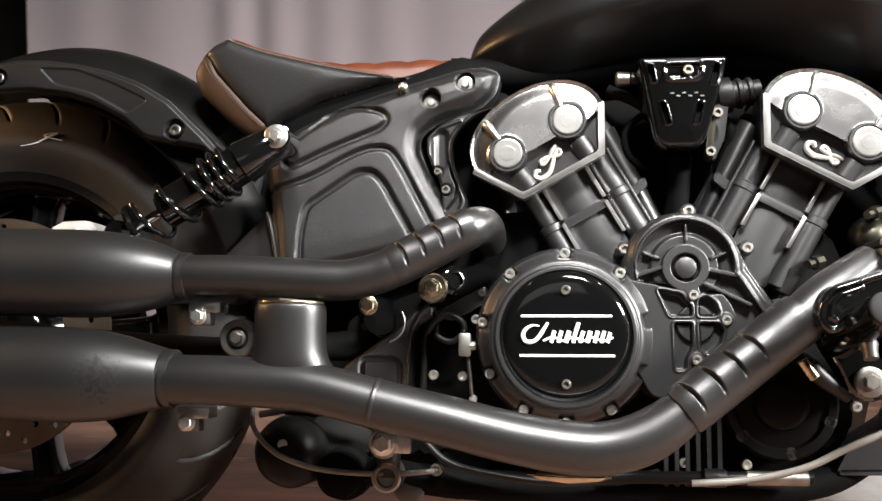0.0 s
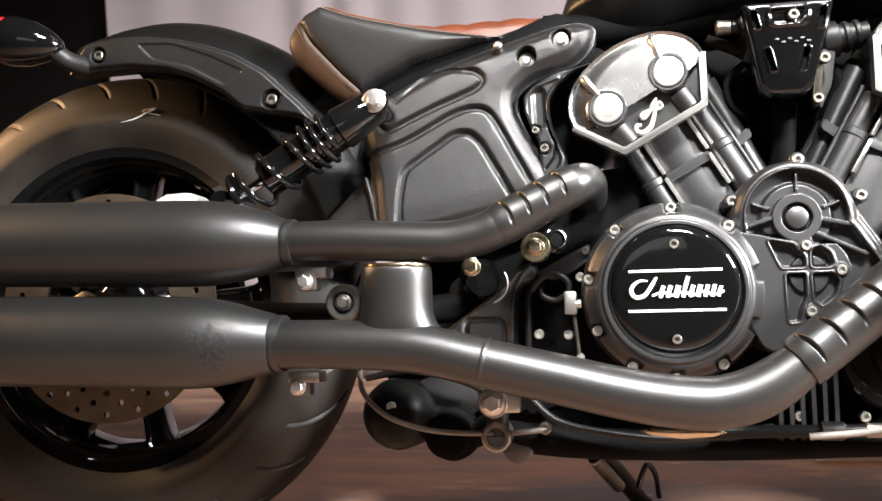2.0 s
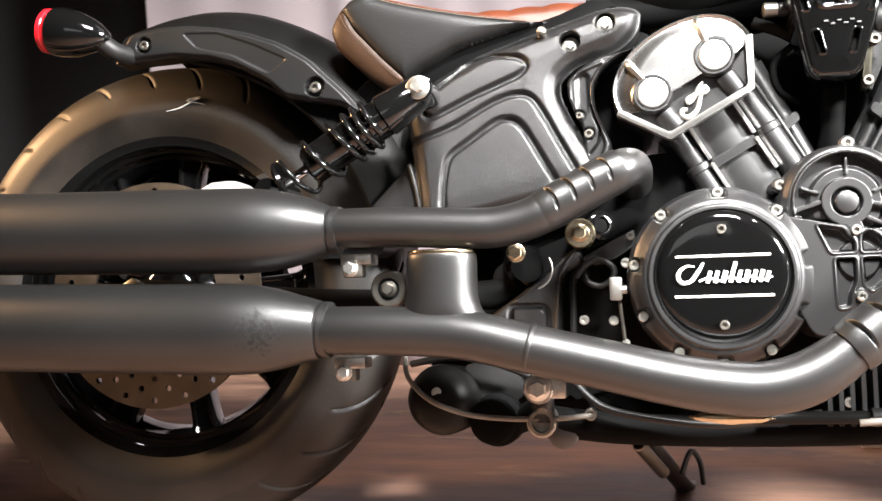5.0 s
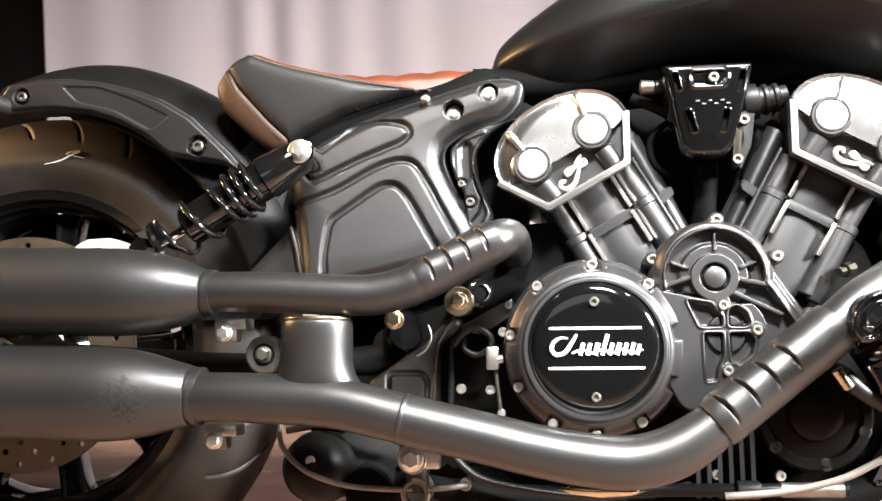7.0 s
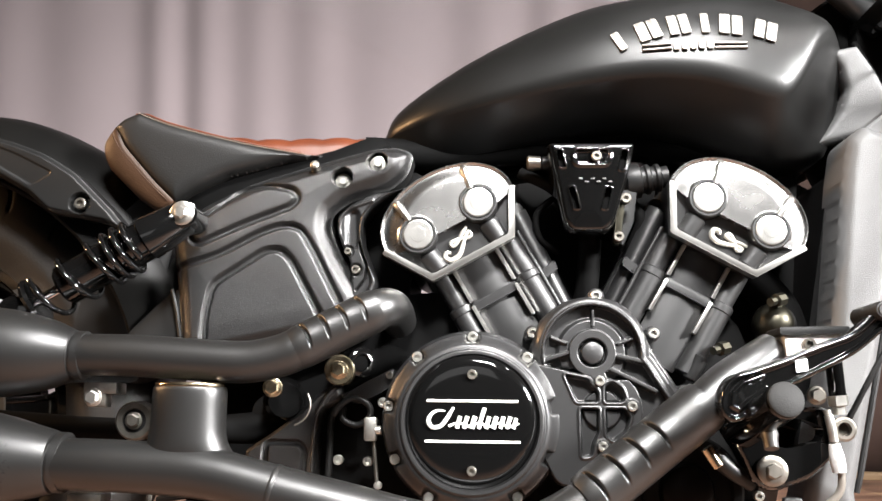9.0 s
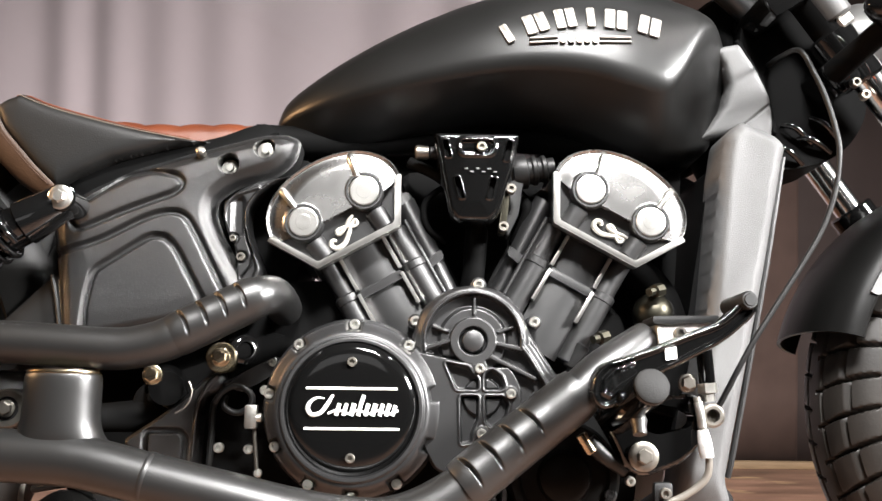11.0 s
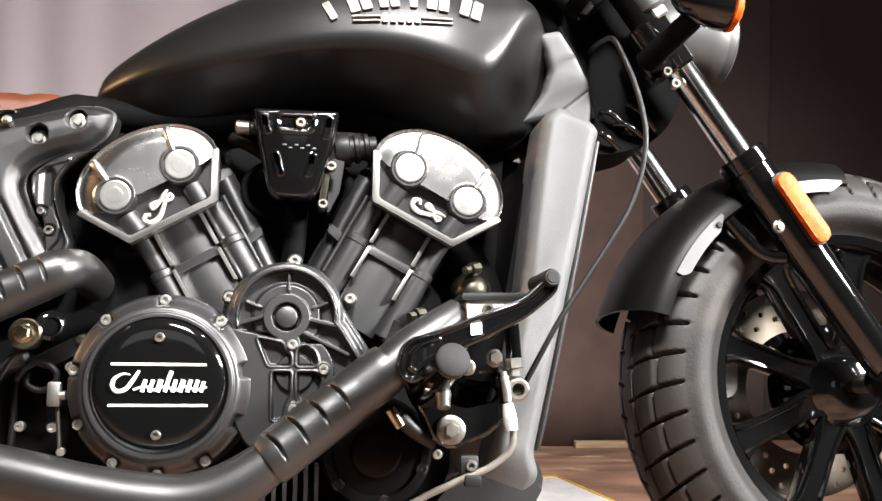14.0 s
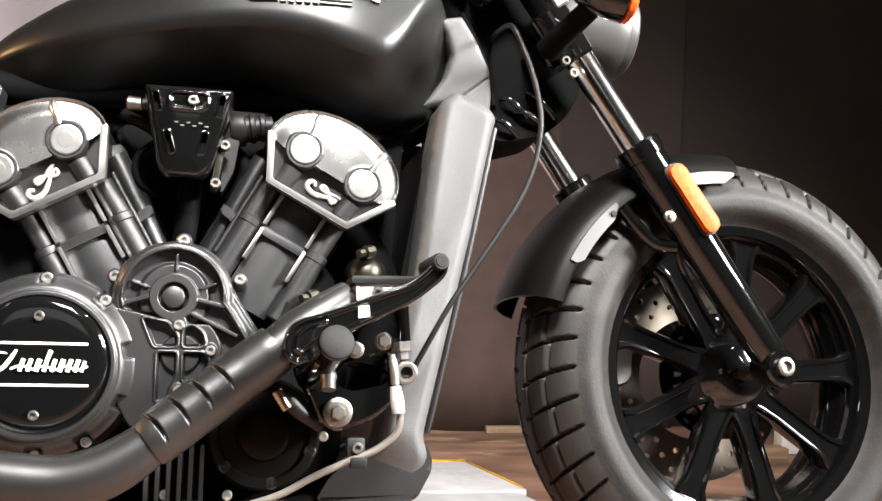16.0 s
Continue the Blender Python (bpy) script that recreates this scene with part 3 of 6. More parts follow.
# rear fender, struts and indicator
def fender(name, centre, r, half, drop, a0, a1, material, m=None, thick=0.004, parent=None, label="", flare=0.0, droop=0.0):
    bm = bmesh.new()
    rows = []
    n = 44
    for i in range(n + 1):
        t = i / n
        a = radians(a0 + (a1 - a0) * t)
        hw = half * (1 - flare * (2 * t - 1) ** 4)
        ring = []
        fall = drop * (1 - (0.55 if droop else 0) * (max(0, t - 0.66) / 0.34) ** 2)
        outer = [(hw * math.sin(s), -fall * (1 - math.cos(s)) ** 1.2) for s in np.linspace(-1.5, 1.5, 19)]
        sec = [(y, d) for y, d in outer] + [(y * (1 - thick / hw), d - thick) for y, d in outer[::-1]]
        for y, d in sec:
            q = r + d - droop * (max(0, t - 0.66) / 0.34) ** 2
            ring.append(bm.verts.new((centre[0] + q * math.cos(a), y, centre[1] + q * math.sin(a))))
        rows.append(ring)
    k = len(rows[0])
    for p, q in zip(rows, rows[1:]):
        for j in range(k):
            bm.faces.new((p[j], p[(j + 1) % k], q[(j + 1) % k], q[j]))
    bm.faces.new(rows[0][::-1])
    bm.faces.new(rows[-1])
    if m:
        moved(bm, m)
    return part(name, bm, material, parent or bike, label)


fender("rear_fender", (0.008, 0.331), 0.398, 0.112, 0.105, 18, 99.5, SATIN, droop=0.030, label="satin black bobbed rear fender")

STRUT = rounded([(-0.045, 0.628), (-0.022, 0.668), (0.02, 0.674), (0.06, 0.673), (0.10, 0.667), (0.14, 0.657), (0.18, 0.642), (0.22, 0.618), (0.268, 0.572), (0.300, 0.535),
                 (0.262, 0.556), (0.190, 0.570), (0.165, 0.592), (0.125, 0.614), (0.09, 0.626), (0.04, 0.633), (-0.005, 0.632)], 0.006)
INSET = rounded([(0.050, 0.663), (0.100, 0.660), (0.150, 0.641), (0.196, 0.618), (0.170, 0.600), (0.120, 0.628), (0.072, 0.640)], 0.008)
SP = [tuple(p) for p in STRUT]
IP = [tuple(p) for p in INSET]
me = relief(lambda X, Z: d_poly(X, Z, SP), lambda X, Z: 0.006 * step(-d_poly(X, Z, SP), 0, 0.006) - 0.0016 * step(-d_poly(X, Z, IP), 0, 0.002) - 0.009 * step(0.0135 - np.hypot(X - 0.230, Z - 0.580), 0, 0.003) - 0.007 * step(0.0115 - np.hypot(X + 0.001, Z - 0.651), 0, 0.003),
            -0.05, 0.305, 0.53, 0.68, 0.0011, -0.128, 0.03)
strut = part("fender_strut", me, SATIN_PART, bike, "cast black fender strut with a sunken panel")
bolt(strut, -0.001, -0.129, 0.651, 0.0062, "socket", DULL)
bolt(strut, 0.230, -0.127, 0.580, 0.0070, "socket", DULL)

blinker = part("rear_indicator", lathe([(0, 0.0), (0.0, 0.027), (0.004, 0.031), (0.016, 0.032), (0.038, 0.0285), (0.060, 0.0195), (0.075, 0.009), (0.079, 0)], (-0.107, -0.168, 0.668), (0.98, 0.02, -0.18), 40), GLOSS, bike, "bullet shaped gloss black rear indicator")
part("lens", lathe([(0, 0.0), (0.0, 0.025), (-0.003, 0.0285), (-0.008, 0.0285), (-0.012, 0.021), (-0.014, 0)], (-0.108, -0.168, 0.668), (0.98, 0.02, -0.18), 40), RED, blinker, "red lens")
part("stalk", tube([(-0.052, -0.165, 0.656), (-0.041, -0.160, 0.648), (-0.032, -0.148, 0.641), (-0.020, -0.118, 0.640)], [0.0115, 0.012, 0.012, 0.011]), BLACK_PLASTIC, blinker)

# brake caliper and fittings in the rear wheel
caliper = part("rear_caliper", plate(rounded([(0.060, 0.452), (0.075, 0.470), (0.118, 0.472), (0.135, 0.452), (0.122, 0.425), (0.075, 0.425)], 0.008), -0.115, -0.075, 0.005), CALIPER, bike, "silver rear brake caliper")
bolt(caliper, 0.098, -0.117, 0.455, 0.006, "hex")

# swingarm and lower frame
# near arm is a darker copy of the far one: shade between the pipes painted in
swing = part("swingarm", tube([(-0.012, -0.115, 0.330), (0.15, -0.12, 0.322), (0.33, -0.12, 0.315), (0.47, -0.09, 0.320)], [0.020, 0.014, 0.013, 0.02], 16), SHADE_BLACK, bike, "black tubular swingarm")
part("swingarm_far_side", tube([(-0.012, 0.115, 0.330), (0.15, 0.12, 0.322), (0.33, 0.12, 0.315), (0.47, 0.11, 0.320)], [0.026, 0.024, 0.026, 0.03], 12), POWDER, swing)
part("axle_nut", lathe([(0, 0.0), (0, 0.020), (0.012, 0.020), (0.014, 0.016), (0.014, 0)], (-0.012, -0.135, 0.330), n=6), STEEL, swing)

# mufflers and pipes
def muffler(x_end, z, z_end, r, neck_x, neck_r, material, label):
    L = neck_x - x_end
    slope = (z - z_end) / L
    axis = Vector((1, 0, slope)).normalized()
    prof = [(0.0, 0), (0.0, r * 0.80), (0.004, r * 0.97), (0.02, r), (L - 0.125, r * 1.0), (L - 0.10, r * 0.99), (L - 0.075, r * 0.95), (L - 0.05, r * 0.86), (L - 0.025, r * 0.73), (L - 0.006, neck_r * 1.24),
            (L - 0.003, neck_r * 1.20), (L - 0.002, neck_r * 1.09), (L, neck_r * 1.08), (L + 0.001, neck_r * 1.17), (L + 0.009, neck_r * 1.16), (L + 0.011, neck_r * 1.02), (L + 0.011, 0)]
    return part("muffler", lathe(prof, (x_end, -0.217, z_end), axis, 56), material, bike, label)


muffler(-0.36, 0.394, 0.411, 0.0495, 0.279, 0.0225, EXHAUST, "satin black slash muffler, upper of the pair")
muffler(-0.36, 0.282, 0.297, 0.0525, 0.266, 0.027, SCUFFED, "satin black muffler with scuffed paint, lower of the pair")

pipe_up = part("upper_exhaust_pipe", tube([(0.270, -0.220, 0.395), (0.34, -0.224, 0.394), (0.405, -0.226, 0.3905), (0.445, -0.227, 0.3883), (0.470, -0.227, 0.3890), (0.498, -0.2268, 0.3950), (0.516, -0.2266, 0.4020), (0.534, -0.2260, 0.4110), (0.5654, -0.224, 0.4275), (0.596, -0.217, 0.4440), (0.609, -0.198, 0.4500), (0.613, -0.165, 0.4490), (0.613, -0.11, 0.444)], [0.0222] * 7 + [0.0195, 0.0195, 0.0212, 0.0208, 0.0205, 0.020], 24, 10), EXHAUST, bike, "satin black exhaust pipe with slotted heat shield")
pipe_low = part("lower_exhaust_pipe", tube([(0.258, -0.220, 0.281), (0.33, -0.228, 0.280), (0.40, -0.233, 0.277), (0.44, -0.235, 0.272), (0.50, -0.237, 0.258), (0.58, -0.239, 0.240), (0.64, -0.240, 0.226), (0.695, -0.241, 0.217), (0.74, -0.241, 0.216), (0.785, -0.240, 0.231), (0.842, -0.238, 0.273), (0.915, -0.232, 0.331), (0.960, -0.222, 0.366), (0.990, -0.214, 0.388), (1.016, -0.205, 0.407)],
                                           [0.0268, 0.0268, 0.0268, 0.0265, 0.0262, 0.0262, 0.0265, 0.027, 0.027, 0.0265, 0.0215, 0.0215, 0.0250, 0.0232, 0.0200], 28, 10), EXHAUST, bike, "satin black exhaust pipe with slotted heat shield")


def louvre_sleeve(parent, a, b, r, first, pitch, count):
    """A heat shield sleeve along a straight stretch of pipe, with louvres pressed out of its outer side."""
    a, b = Vector(a), Vector(b)
    t = (b - a).normalized()
    n = (Vector((0, -1, 0)) - t * Vector((0, -1, 0)).dot(t)).normalized()
    w = t.cross(n)
    if w.z < 0:
        w = -w
    L = (b - a).length
    nu, na = int(L / 0.0007), 44
    verts, faces = [], []
    for i in range(nu + 1):
        d = L * i / nu
        ends = min(1, d / 0.014, (L - d) / 0.014)
        for j in range(na + 1):
            g = -100 + 210 * j / na
            win = math.exp(-((g - 27) / 37) ** 4)
            bow = 0.007 * math.cos(radians((g - 14) * 1.3))
            q = d - first - bow
            k = math.floor(q / pitch + 0.12)
            f = q - k * pitch
            lift = 0.0
            if 0 <= k < count:
                if abs(f) < 0.0019:
                    lift = -0.0055 * min(1.0, 2.2 * (1 - abs(f) / 0.0019))
                if f >= 0.0:
                    lift += 0.0017 * min(1, f / 0.0030) * max(0.0, 1 - f / (pitch * 0.80)) ** 1.3
            rr = r - 0.0016 + 0.0016 * ends * (2 - ends) + lift * win * ends
            verts.append(a + t * d + (n * math.cos(radians(g)) + w * math.sin(radians(g))) * rr)
    for i in range(nu):
        for j in range(na):
            p = i * (na + 1) + j
            faces.append((p, p + 1, p + na + 2, p + na + 1))
    me = bpy.data.meshes.new("sleeve")
    me.from_pydata([tuple(v) for v in verts], [], faces)
    me.update()
    part("heat_shield", me, EXHAUST, parent, "satin black louvred heat shield", sharp=70)


louvre_sleeve(pipe_up, (0.513, -0.2266, 0.4005), (0.602, -0.2170, 0.4475), 0.0234, 0.0135, 0.0212, 4)
louvre_sleeve(pipe_low, (0.815, -0.239, 0.2525), (0.938, -0.2295, 0.3500), 0.0275, 0.011, 0.0265, 4)
part("pipe_seam", lathe([(-0.003, 0.0262), (-0.0015, 0.0269), (0.0015, 0.0269), (0.003, 0.0262)], (0.500, -0.237, 0.2585), (0.97, 0, -0.24), 32), EXHAUST, pipe_low)

# crossover box between the pipes
def oval_loft(sections, cx, cy, n=48):
    """A standing oval sleeve: sections of (height, half width in x, half depth in y)."""
    bm = bmesh.new()
    rows = []
    for z, hx, hy in cat(sections, 4):
        rows.append([bm.verts.new((cx + hx * math.copysign(abs(math.cos(a)) ** 0.92, math.cos(a)), cy + hy * math.copysign(abs(math.sin(a)) ** 0.92, math.sin(a)), z)) for a in (2 * math.pi * j / n for j in range(n))])
    for p, q in zip(rows, rows[1:]):
        for j in range(n):
            bm.faces.new((p[j], p[(j + 1) % n], q[(j + 1) % n], q[j]))
    bm.faces.new(rows[0][::-1])
    bm.faces.new(rows[-1])
    return bm


cross = part("crossover_pipe", oval_loft([(0.270, 0.078, 0.020), (0.281, 0.066, 0.0245), (0.290, 0.0535, 0.0275), (0.300, 0.0445, 0.0295), (0.312, 0.0400, 0.0300), (0.330, 0.0388, 0.0300), (0.352, 0.0388, 0.0300), (0.360, 0.0380, 0.0293), (0.362, 0.0365, 0.0280)], 0.4045, -0.2235), EXHAUST, bike, "oval satin black crossover sleeve between the pipes")
part("gasket", oval_loft([(0.3605, 0.0355, 0.0275), (0.362, 0.0368, 0.0285), (0.3645, 0.0368, 0.0285), (0.366, 0.0355, 0.0275)], 0.4045, -0.2235), BRASS, cross, "brass coloured gasket edge")

# clamps and brackets on the pipes
for x, z in ((0.300, 0.352), (0.291, 0.236)):
    cl = part("muffler_clamp", box(x + 0.004, -0.20, z + 0.008, 0.036, 0.03, 0.012, 0.002), STEEL, bike, "plated muffler clamp")
    part("clamp_tab", box(x, -0.205, z - 0.004, 0.022, 0.018, 0.016, 0.002), DULL, cl)
    bolt(cl, x - 0.003, -0.214, z - 0.002, 0.0078, "hex")
hanger = part("exhaust_hanger", lathe([(-0.02, 0), (-0.02, 0.021), (0.0, 0.021), (0.002, 0.019), (0.002, 0.013), (-0.003, 0.012), (-0.003, 0)], (0.337, -0.196, 0.326), n=36), DULL, bike, "round bushed exhaust hanger")
part("rubber_bush", lathe([(-0.01, 0.0125), (0.0005, 0.0125), (0.001, 0.008), (0.001, 0)], (0.337, -0.196, 0.326), n=28), HOSE, hanger)
bolt(hanger, 0.337, -0.198, 0.326, 0.0075, "hex", DULL)

# shock absorber
A, B = Vector((0.3755, -0.178, 0.5545)), Vector((0.190, -0.178, 0.4445))
D = (B - A).normalized()
L = (B - A).length
shock = part("shock_absorber", stick(A + D * 0.03, A + D * 0.160, 0.0235, 24), GLOSS, bike, "gloss black coil-over rear shock absorber")
part("shock_rod", stick(A + D * 0.13, B - D * 0.01, 0.006, 16), CHROME, shock)
part("spring_seat", lathe([(0, 0.012), (0, 0.027), (0.004, 0.029), (0.008, 0.027), (0.009, 0.012)], A + D * 0.190, D, 32), GLOSS, shock)
part("upper_mount", stick(A, A + D * 0.055, 0.020, 24, 0.026), GLOSS, shock)
part("lower_eye", lathe([(-0.02, 0), (-0.02, 0.016), (0.0, 0.017), (0.012, 0.016), (0.014, 0.010), (0.014, 0)], B + Vector((0, -0.004, 0)), n=28), GLOSS, shock)
u = D.orthogonal().normalized()
w = D.cross(u)
turns = [0.064 + 0.0125 * i / 12 for i in range(0, 3 * 12)] + [0.1015 + 0.036 * i / 12 for i in range(0, 28)]
pts = []
for i, d in enumerate(turns):
    a = i * 2 * math.pi / 12
    pts.append(tuple(A + D * d + (u * math.cos(a) + w * math.sin(a)) * 0.0285))
part("spring", tube(pts, 0.0033, 10, 2), GLOSS, shock, "gloss black coil spring")
bolt(shock, A.x, A.y - 0.018, A.z, 0.0092, "flange", STEEL)
part("spacer", lathe([(-0.03, 0.016), (0.016, 0.016), (0.018, 0.012), (0.018, 0)], (A.x, A.y, A.z), n=28), GLOSS, shock)

# tail of the frame under the seat, with its triangular panel
tri = part("tail_panel", plate(rounded([(0.262, 0.395), (0.345, 0.478), (0.356, 0.478), (0.362, 0.395)], 0.006), -0.118, 0.118, 0.003), SATIN_PART, bike, "black panel between fender and side cover")
part("panel_rib", tube([(0.346, -0.124, 0.478), (0.354, -0.126, 0.45), (0.360, -0.126, 0.415)], 0.003, 8), BLACK_PLASTIC, tri)
part("inner_fender", plate(rounded([(0.20, 0.37), (0.30, 0.37), (0.335, 0.55), (0.29, 0.60), (0.24, 0.55)], 0.01), -0.09, 0.09, 0.004), BLACK_PLASTIC, bike, "black plastic inner fender")

# side cover: a large casting with pressed channels
COVER = [tuple(p) for p in rounded([(0.340, 0.545), (0.376, 0.578), (0.432, 0.606), (0.495, 0.626), (0.580, 0.650), (0.608, 0.652), (0.628, 0.644), (0.622, 0.618), (0.603, 0.600), (0.551, 0.5835), (0.532, 0.567), (0.5310, 0.550), (0.543, 0.523), (0.580, 0.462), (0.580, 0.435), (0.36, 0.39), (0.352, 0.475)], 0.010)]
REC1 = [tuple(p) for p in rounded([(0.362, 0.548), (0.425, 0.598), (0.4517, 0.6015), (0.4855, 0.5965), (0.4945, 0.5860), (0.4852, 0.5753), (0.4307, 0.5545), (0.375, 0.5290)], 0.008)]
REC2 = [tuple(p) for p in rounded([(0.3900, 0.4500), (0.3965, 0.4830), (0.4576, 0.5235), (0.4755, 0.5245), (0.4885, 0.5114), (0.528, 0.440), (0.506, 0.400), (0.388, 0.400)], 0.010)]
RIDGE = [tuple(p) for p in cat([(0.350, 0.503), (0.3648, 0.5064), (0.4029, 0.5190), (0.451, 0.5440), (0.4782, 0.5521), (0.4970, 0.5480), (0.5113, 0.527), (0.5275, 0.4963), (0.552, 0.450)], 5)]


def cover_height(X, Z):
    e = -d_poly(X, Z, COVER)
    h = 0.012 * step(e, 0, 0.010) + 0.006 * step(e, 0.008, 0.019) + 0.003 * step(e, 0.0, 0.04)
    q1, q2, q3 = np.abs(d_poly(X, Z, REC1)), np.abs(d_poly(X, Z, REC2)), d_line(X, Z, RIDGE)
    for q in (q1, q2, q3):
        h = h - 0.0060 * (1 - step(q, 0.0012, 0.0056))
    h = h - 0.0012 * step(-d_poly(X, Z, REC2), 0.0, 0.003)
    for c in ((0.5445, 0.611), (0.5855, 0.631)):
        h = h - 0.018 * (1 - step(np.hypot(X - c[0], Z - c[1]), 0.0105, 0.0125))
    return h


side = part("side_cover", relief(lambda X, Z: d_poly(X, Z, COVER), cover_height, 0.335, 0.634, 0.385, 0.657, 0.0015, -0.118, 0.03), TEXTURED, bike, "grained black frame side casting with pressed channels")
bolt(side, 0.5445, -0.123, 0.6085, 0.0066, "flange")
bolt(side, 0.5855, -0.123, 0.6300, 0.0066, "flange")
part("cover_eyelet", lathe([(-0.02, 0.006), (0.006, 0.0055), (0.008, 0.003), (0.008, 0)], (0.512, -0.135, 0.6235), (0, -1, 0.3), 16), DULL, side)

# second frame bracket between side cover and rear cylinder
BR = [tuple(p) for p in rounded([(0.622, 0.600), (0.5785, 0.592), (0.5554, 0.5806), (0.5390, 0.5653), (0.5398, 0.5486), (0.5469, 0.5281), (0.5545, 0.5142), (0.5570, 0.5008), (0.5580, 0.470), (0.566, 0.462), (0.585, 0.470), (0.5890, 0.4879), (0.5810, 0.5061), (0.5739, 0.5229), (0.5699, 0.5364), (0.5694, 0.5563), (0.5777, 0.5722), (0.5944, 0.5873)], 0.005)]
BR_LINE = cat([(0.5800, 0.5835), (0.5551, 0.5740), (0.5435, 0.5617), (0.5420, 0.5452), (0.5490, 0.5234)], 6)
BR_RIM = cat([(0.6172, 0.5973), (0.5944, 0.5868), (0.5772, 0.5716), (0.5690, 0.5560), (0.5694, 0.5364), (0.5745, 0.5200), (0.5800, 0.5030), (0.5838, 0.4879), (0.580, 0.476)], 6)
BR_LINE, BR_RIM = [tuple(p) for p in BR_LINE], [tuple(p) for p in BR_RIM]
BR_SLOT = [(0.5665, 0.5340), (0.5700, 0.5200), (0.5765, 0.5050), (0.5735, 0.4900), (0.5640, 0.4780)]


def bracket_h(X, Z):
    e = -d_poly(X, Z, BR)
    h = 0.006 * step(e, 0, 0.003) + 0.0030 * (1 - step(d_line(X, Z, BR_LINE), 0.0008, 0.0028)) + 0.0045 * (1 - step(d_line(X, Z, BR_RIM), 0.0010, 0.0046))
    h = h - 0.0050 * (1 - step(d_seg(X, Z, (0.5575, 0.566), (0.5585, 0.532)), 0.003, 0.010)) - 0.0050 * (1 - step(d_line(X, Z, BR_SLOT), 0.0006, 0.0018))
    for c in ((0.5527, 0.5232), (0.5629, 0.5014)):
        h = h - 0.0040 * (1 - step(np.hypot(X - c[0], Z - c[1]), 0.0062, 0.0082))
    return h


bracket = part("frame_bracket", relief(lambda X, Z: d_poly(X, Z, BR), bracket_h, 0.532, 0.628, 0.458, 0.605, 0.0009, -0.126, 0.03), POWDER, bike, "black cast frame bracket beside the rear cylinder", sharp=70)
bolt(bracket, 0.5527, -0.130, 0.5232, 0.0040, "socket", DULL)
bolt(bracket, 0.5629, -0.130, 0.5014, 0.0052, "socket", DULL)

# seat
SEAT = [tuple(p) for p in rounded([(0.2595, 0.677), (0.271, 0.689), (0.292, 0.698), (0.325, 0.684), (0.367, 0.672), (0.430, 0.657), (0.492, 0.645), (0.520, 0.643), (0.465, 0.631), (0.403, 0.614), (0.362, 0.594), (0.342, 0.581), (0.336, 0.585), (0.313, 0.607), (0.274, 0.651)], 0.005)]


def seat_height(X, Z):
    e = -d_poly(X, Z, SEAT)
    return 0.016 * (1 - np.exp(-np.clip(e, 0, 1) / 0.0045)) + 0.006 * np.clip(1 - ((X - 0.36) / 0.16) ** 2 - ((Z - 0.645) / 0.09) ** 2, -1, 1)


seat = part("seat", relief(lambda X, Z: d_poly(X, Z, SEAT), seat_height, 0.245, 0.525, 0.57, 0.705, 0.0016, -0.112, 0.225), LEATHER, bike, "solo saddle of black leather with a tan padded top", sharp=80)
BACK = [tuple(p) for p in rounded([(0.246, 0.655), (0.262, 0.682), (0.278, 0.651), (0.317, 0.608), (0.343, 0.583), (0.322, 0.571), (0.296, 0.588), (0.256, 0.628)], 0.006)]
BACK_EDGE = cat([(0.270, 0.690), (0.260, 0.681), (0.247, 0.655), (0.256, 0.627), (0.296, 0.587), (0.322, 0.570), (0.335, 0.563)], 4)
BACK_EDGE = [tuple(p) for p in BACK_EDGE]
part("seat_back_band", relief(lambda X, Z: d_poly(X, Z, BACK), lambda X, Z: 0.016 * np.sqrt(np.maximum(0, 1 - (1 - np.clip(d_line(X, Z, BACK_EDGE), 0, 0.030) / 0.030) ** 2)) - 0.002 * (1 - step(-d_poly(X, Z, BACK), 0, 0.003)), 0.238, 0.345, 0.56, 0.685, 0.0016, -0.113, 0.22), BROWN_LEATHER, seat, "dark brown leather band round the back of the saddle")


def stitches(pts, y, parent, thread, count=34):
    path = cat(pts, 12)
    d = [0]
    for a, b in zip(path, path[1:]):
        d.append(d[-1] + float(np.linalg.norm(b - a)))
    bm = bmesh.new()
    for i in range(count):
        s0, s1 = d[-1] * i / count, d[-1] * (i + 0.62) / count
        p = [np.interp(s0, d, [q[k] for q in path]) for k in (0, 1)]
        q = [np.interp(s1, d, [q[k] for q in path]) for k in (0, 1)]
        stick((p[0], y, p[1]), (q[0], y, q[1]), 0.0008, 6, bm=bm)
    part("stitching", bm, thread, parent, "stitched seam")


stitches([(0.292, 0.693), (0.325, 0.680), (0.367, 0.668), (0.430, 0.653), (0.500, 0.6405)], -0.1275, seat, THREAD, 60)
stitches([(0.2615, 0.669), (0.2735, 0.647), (0.311, 0.606), (0.335, 0.584)], -0.1285, seat, BROWN_THREAD, 30)
part("seam_piping", tube([(0.285, -0.116, 0.6945), (0.300, -0.117, 0.6935), (0.325, -0.119, 0.6835), (0.367, -0.119, 0.6715), (0.430, -0.119, 0.6565), (0.492, -0.117, 0.645)], 0.0018, 8), TAN, seat)

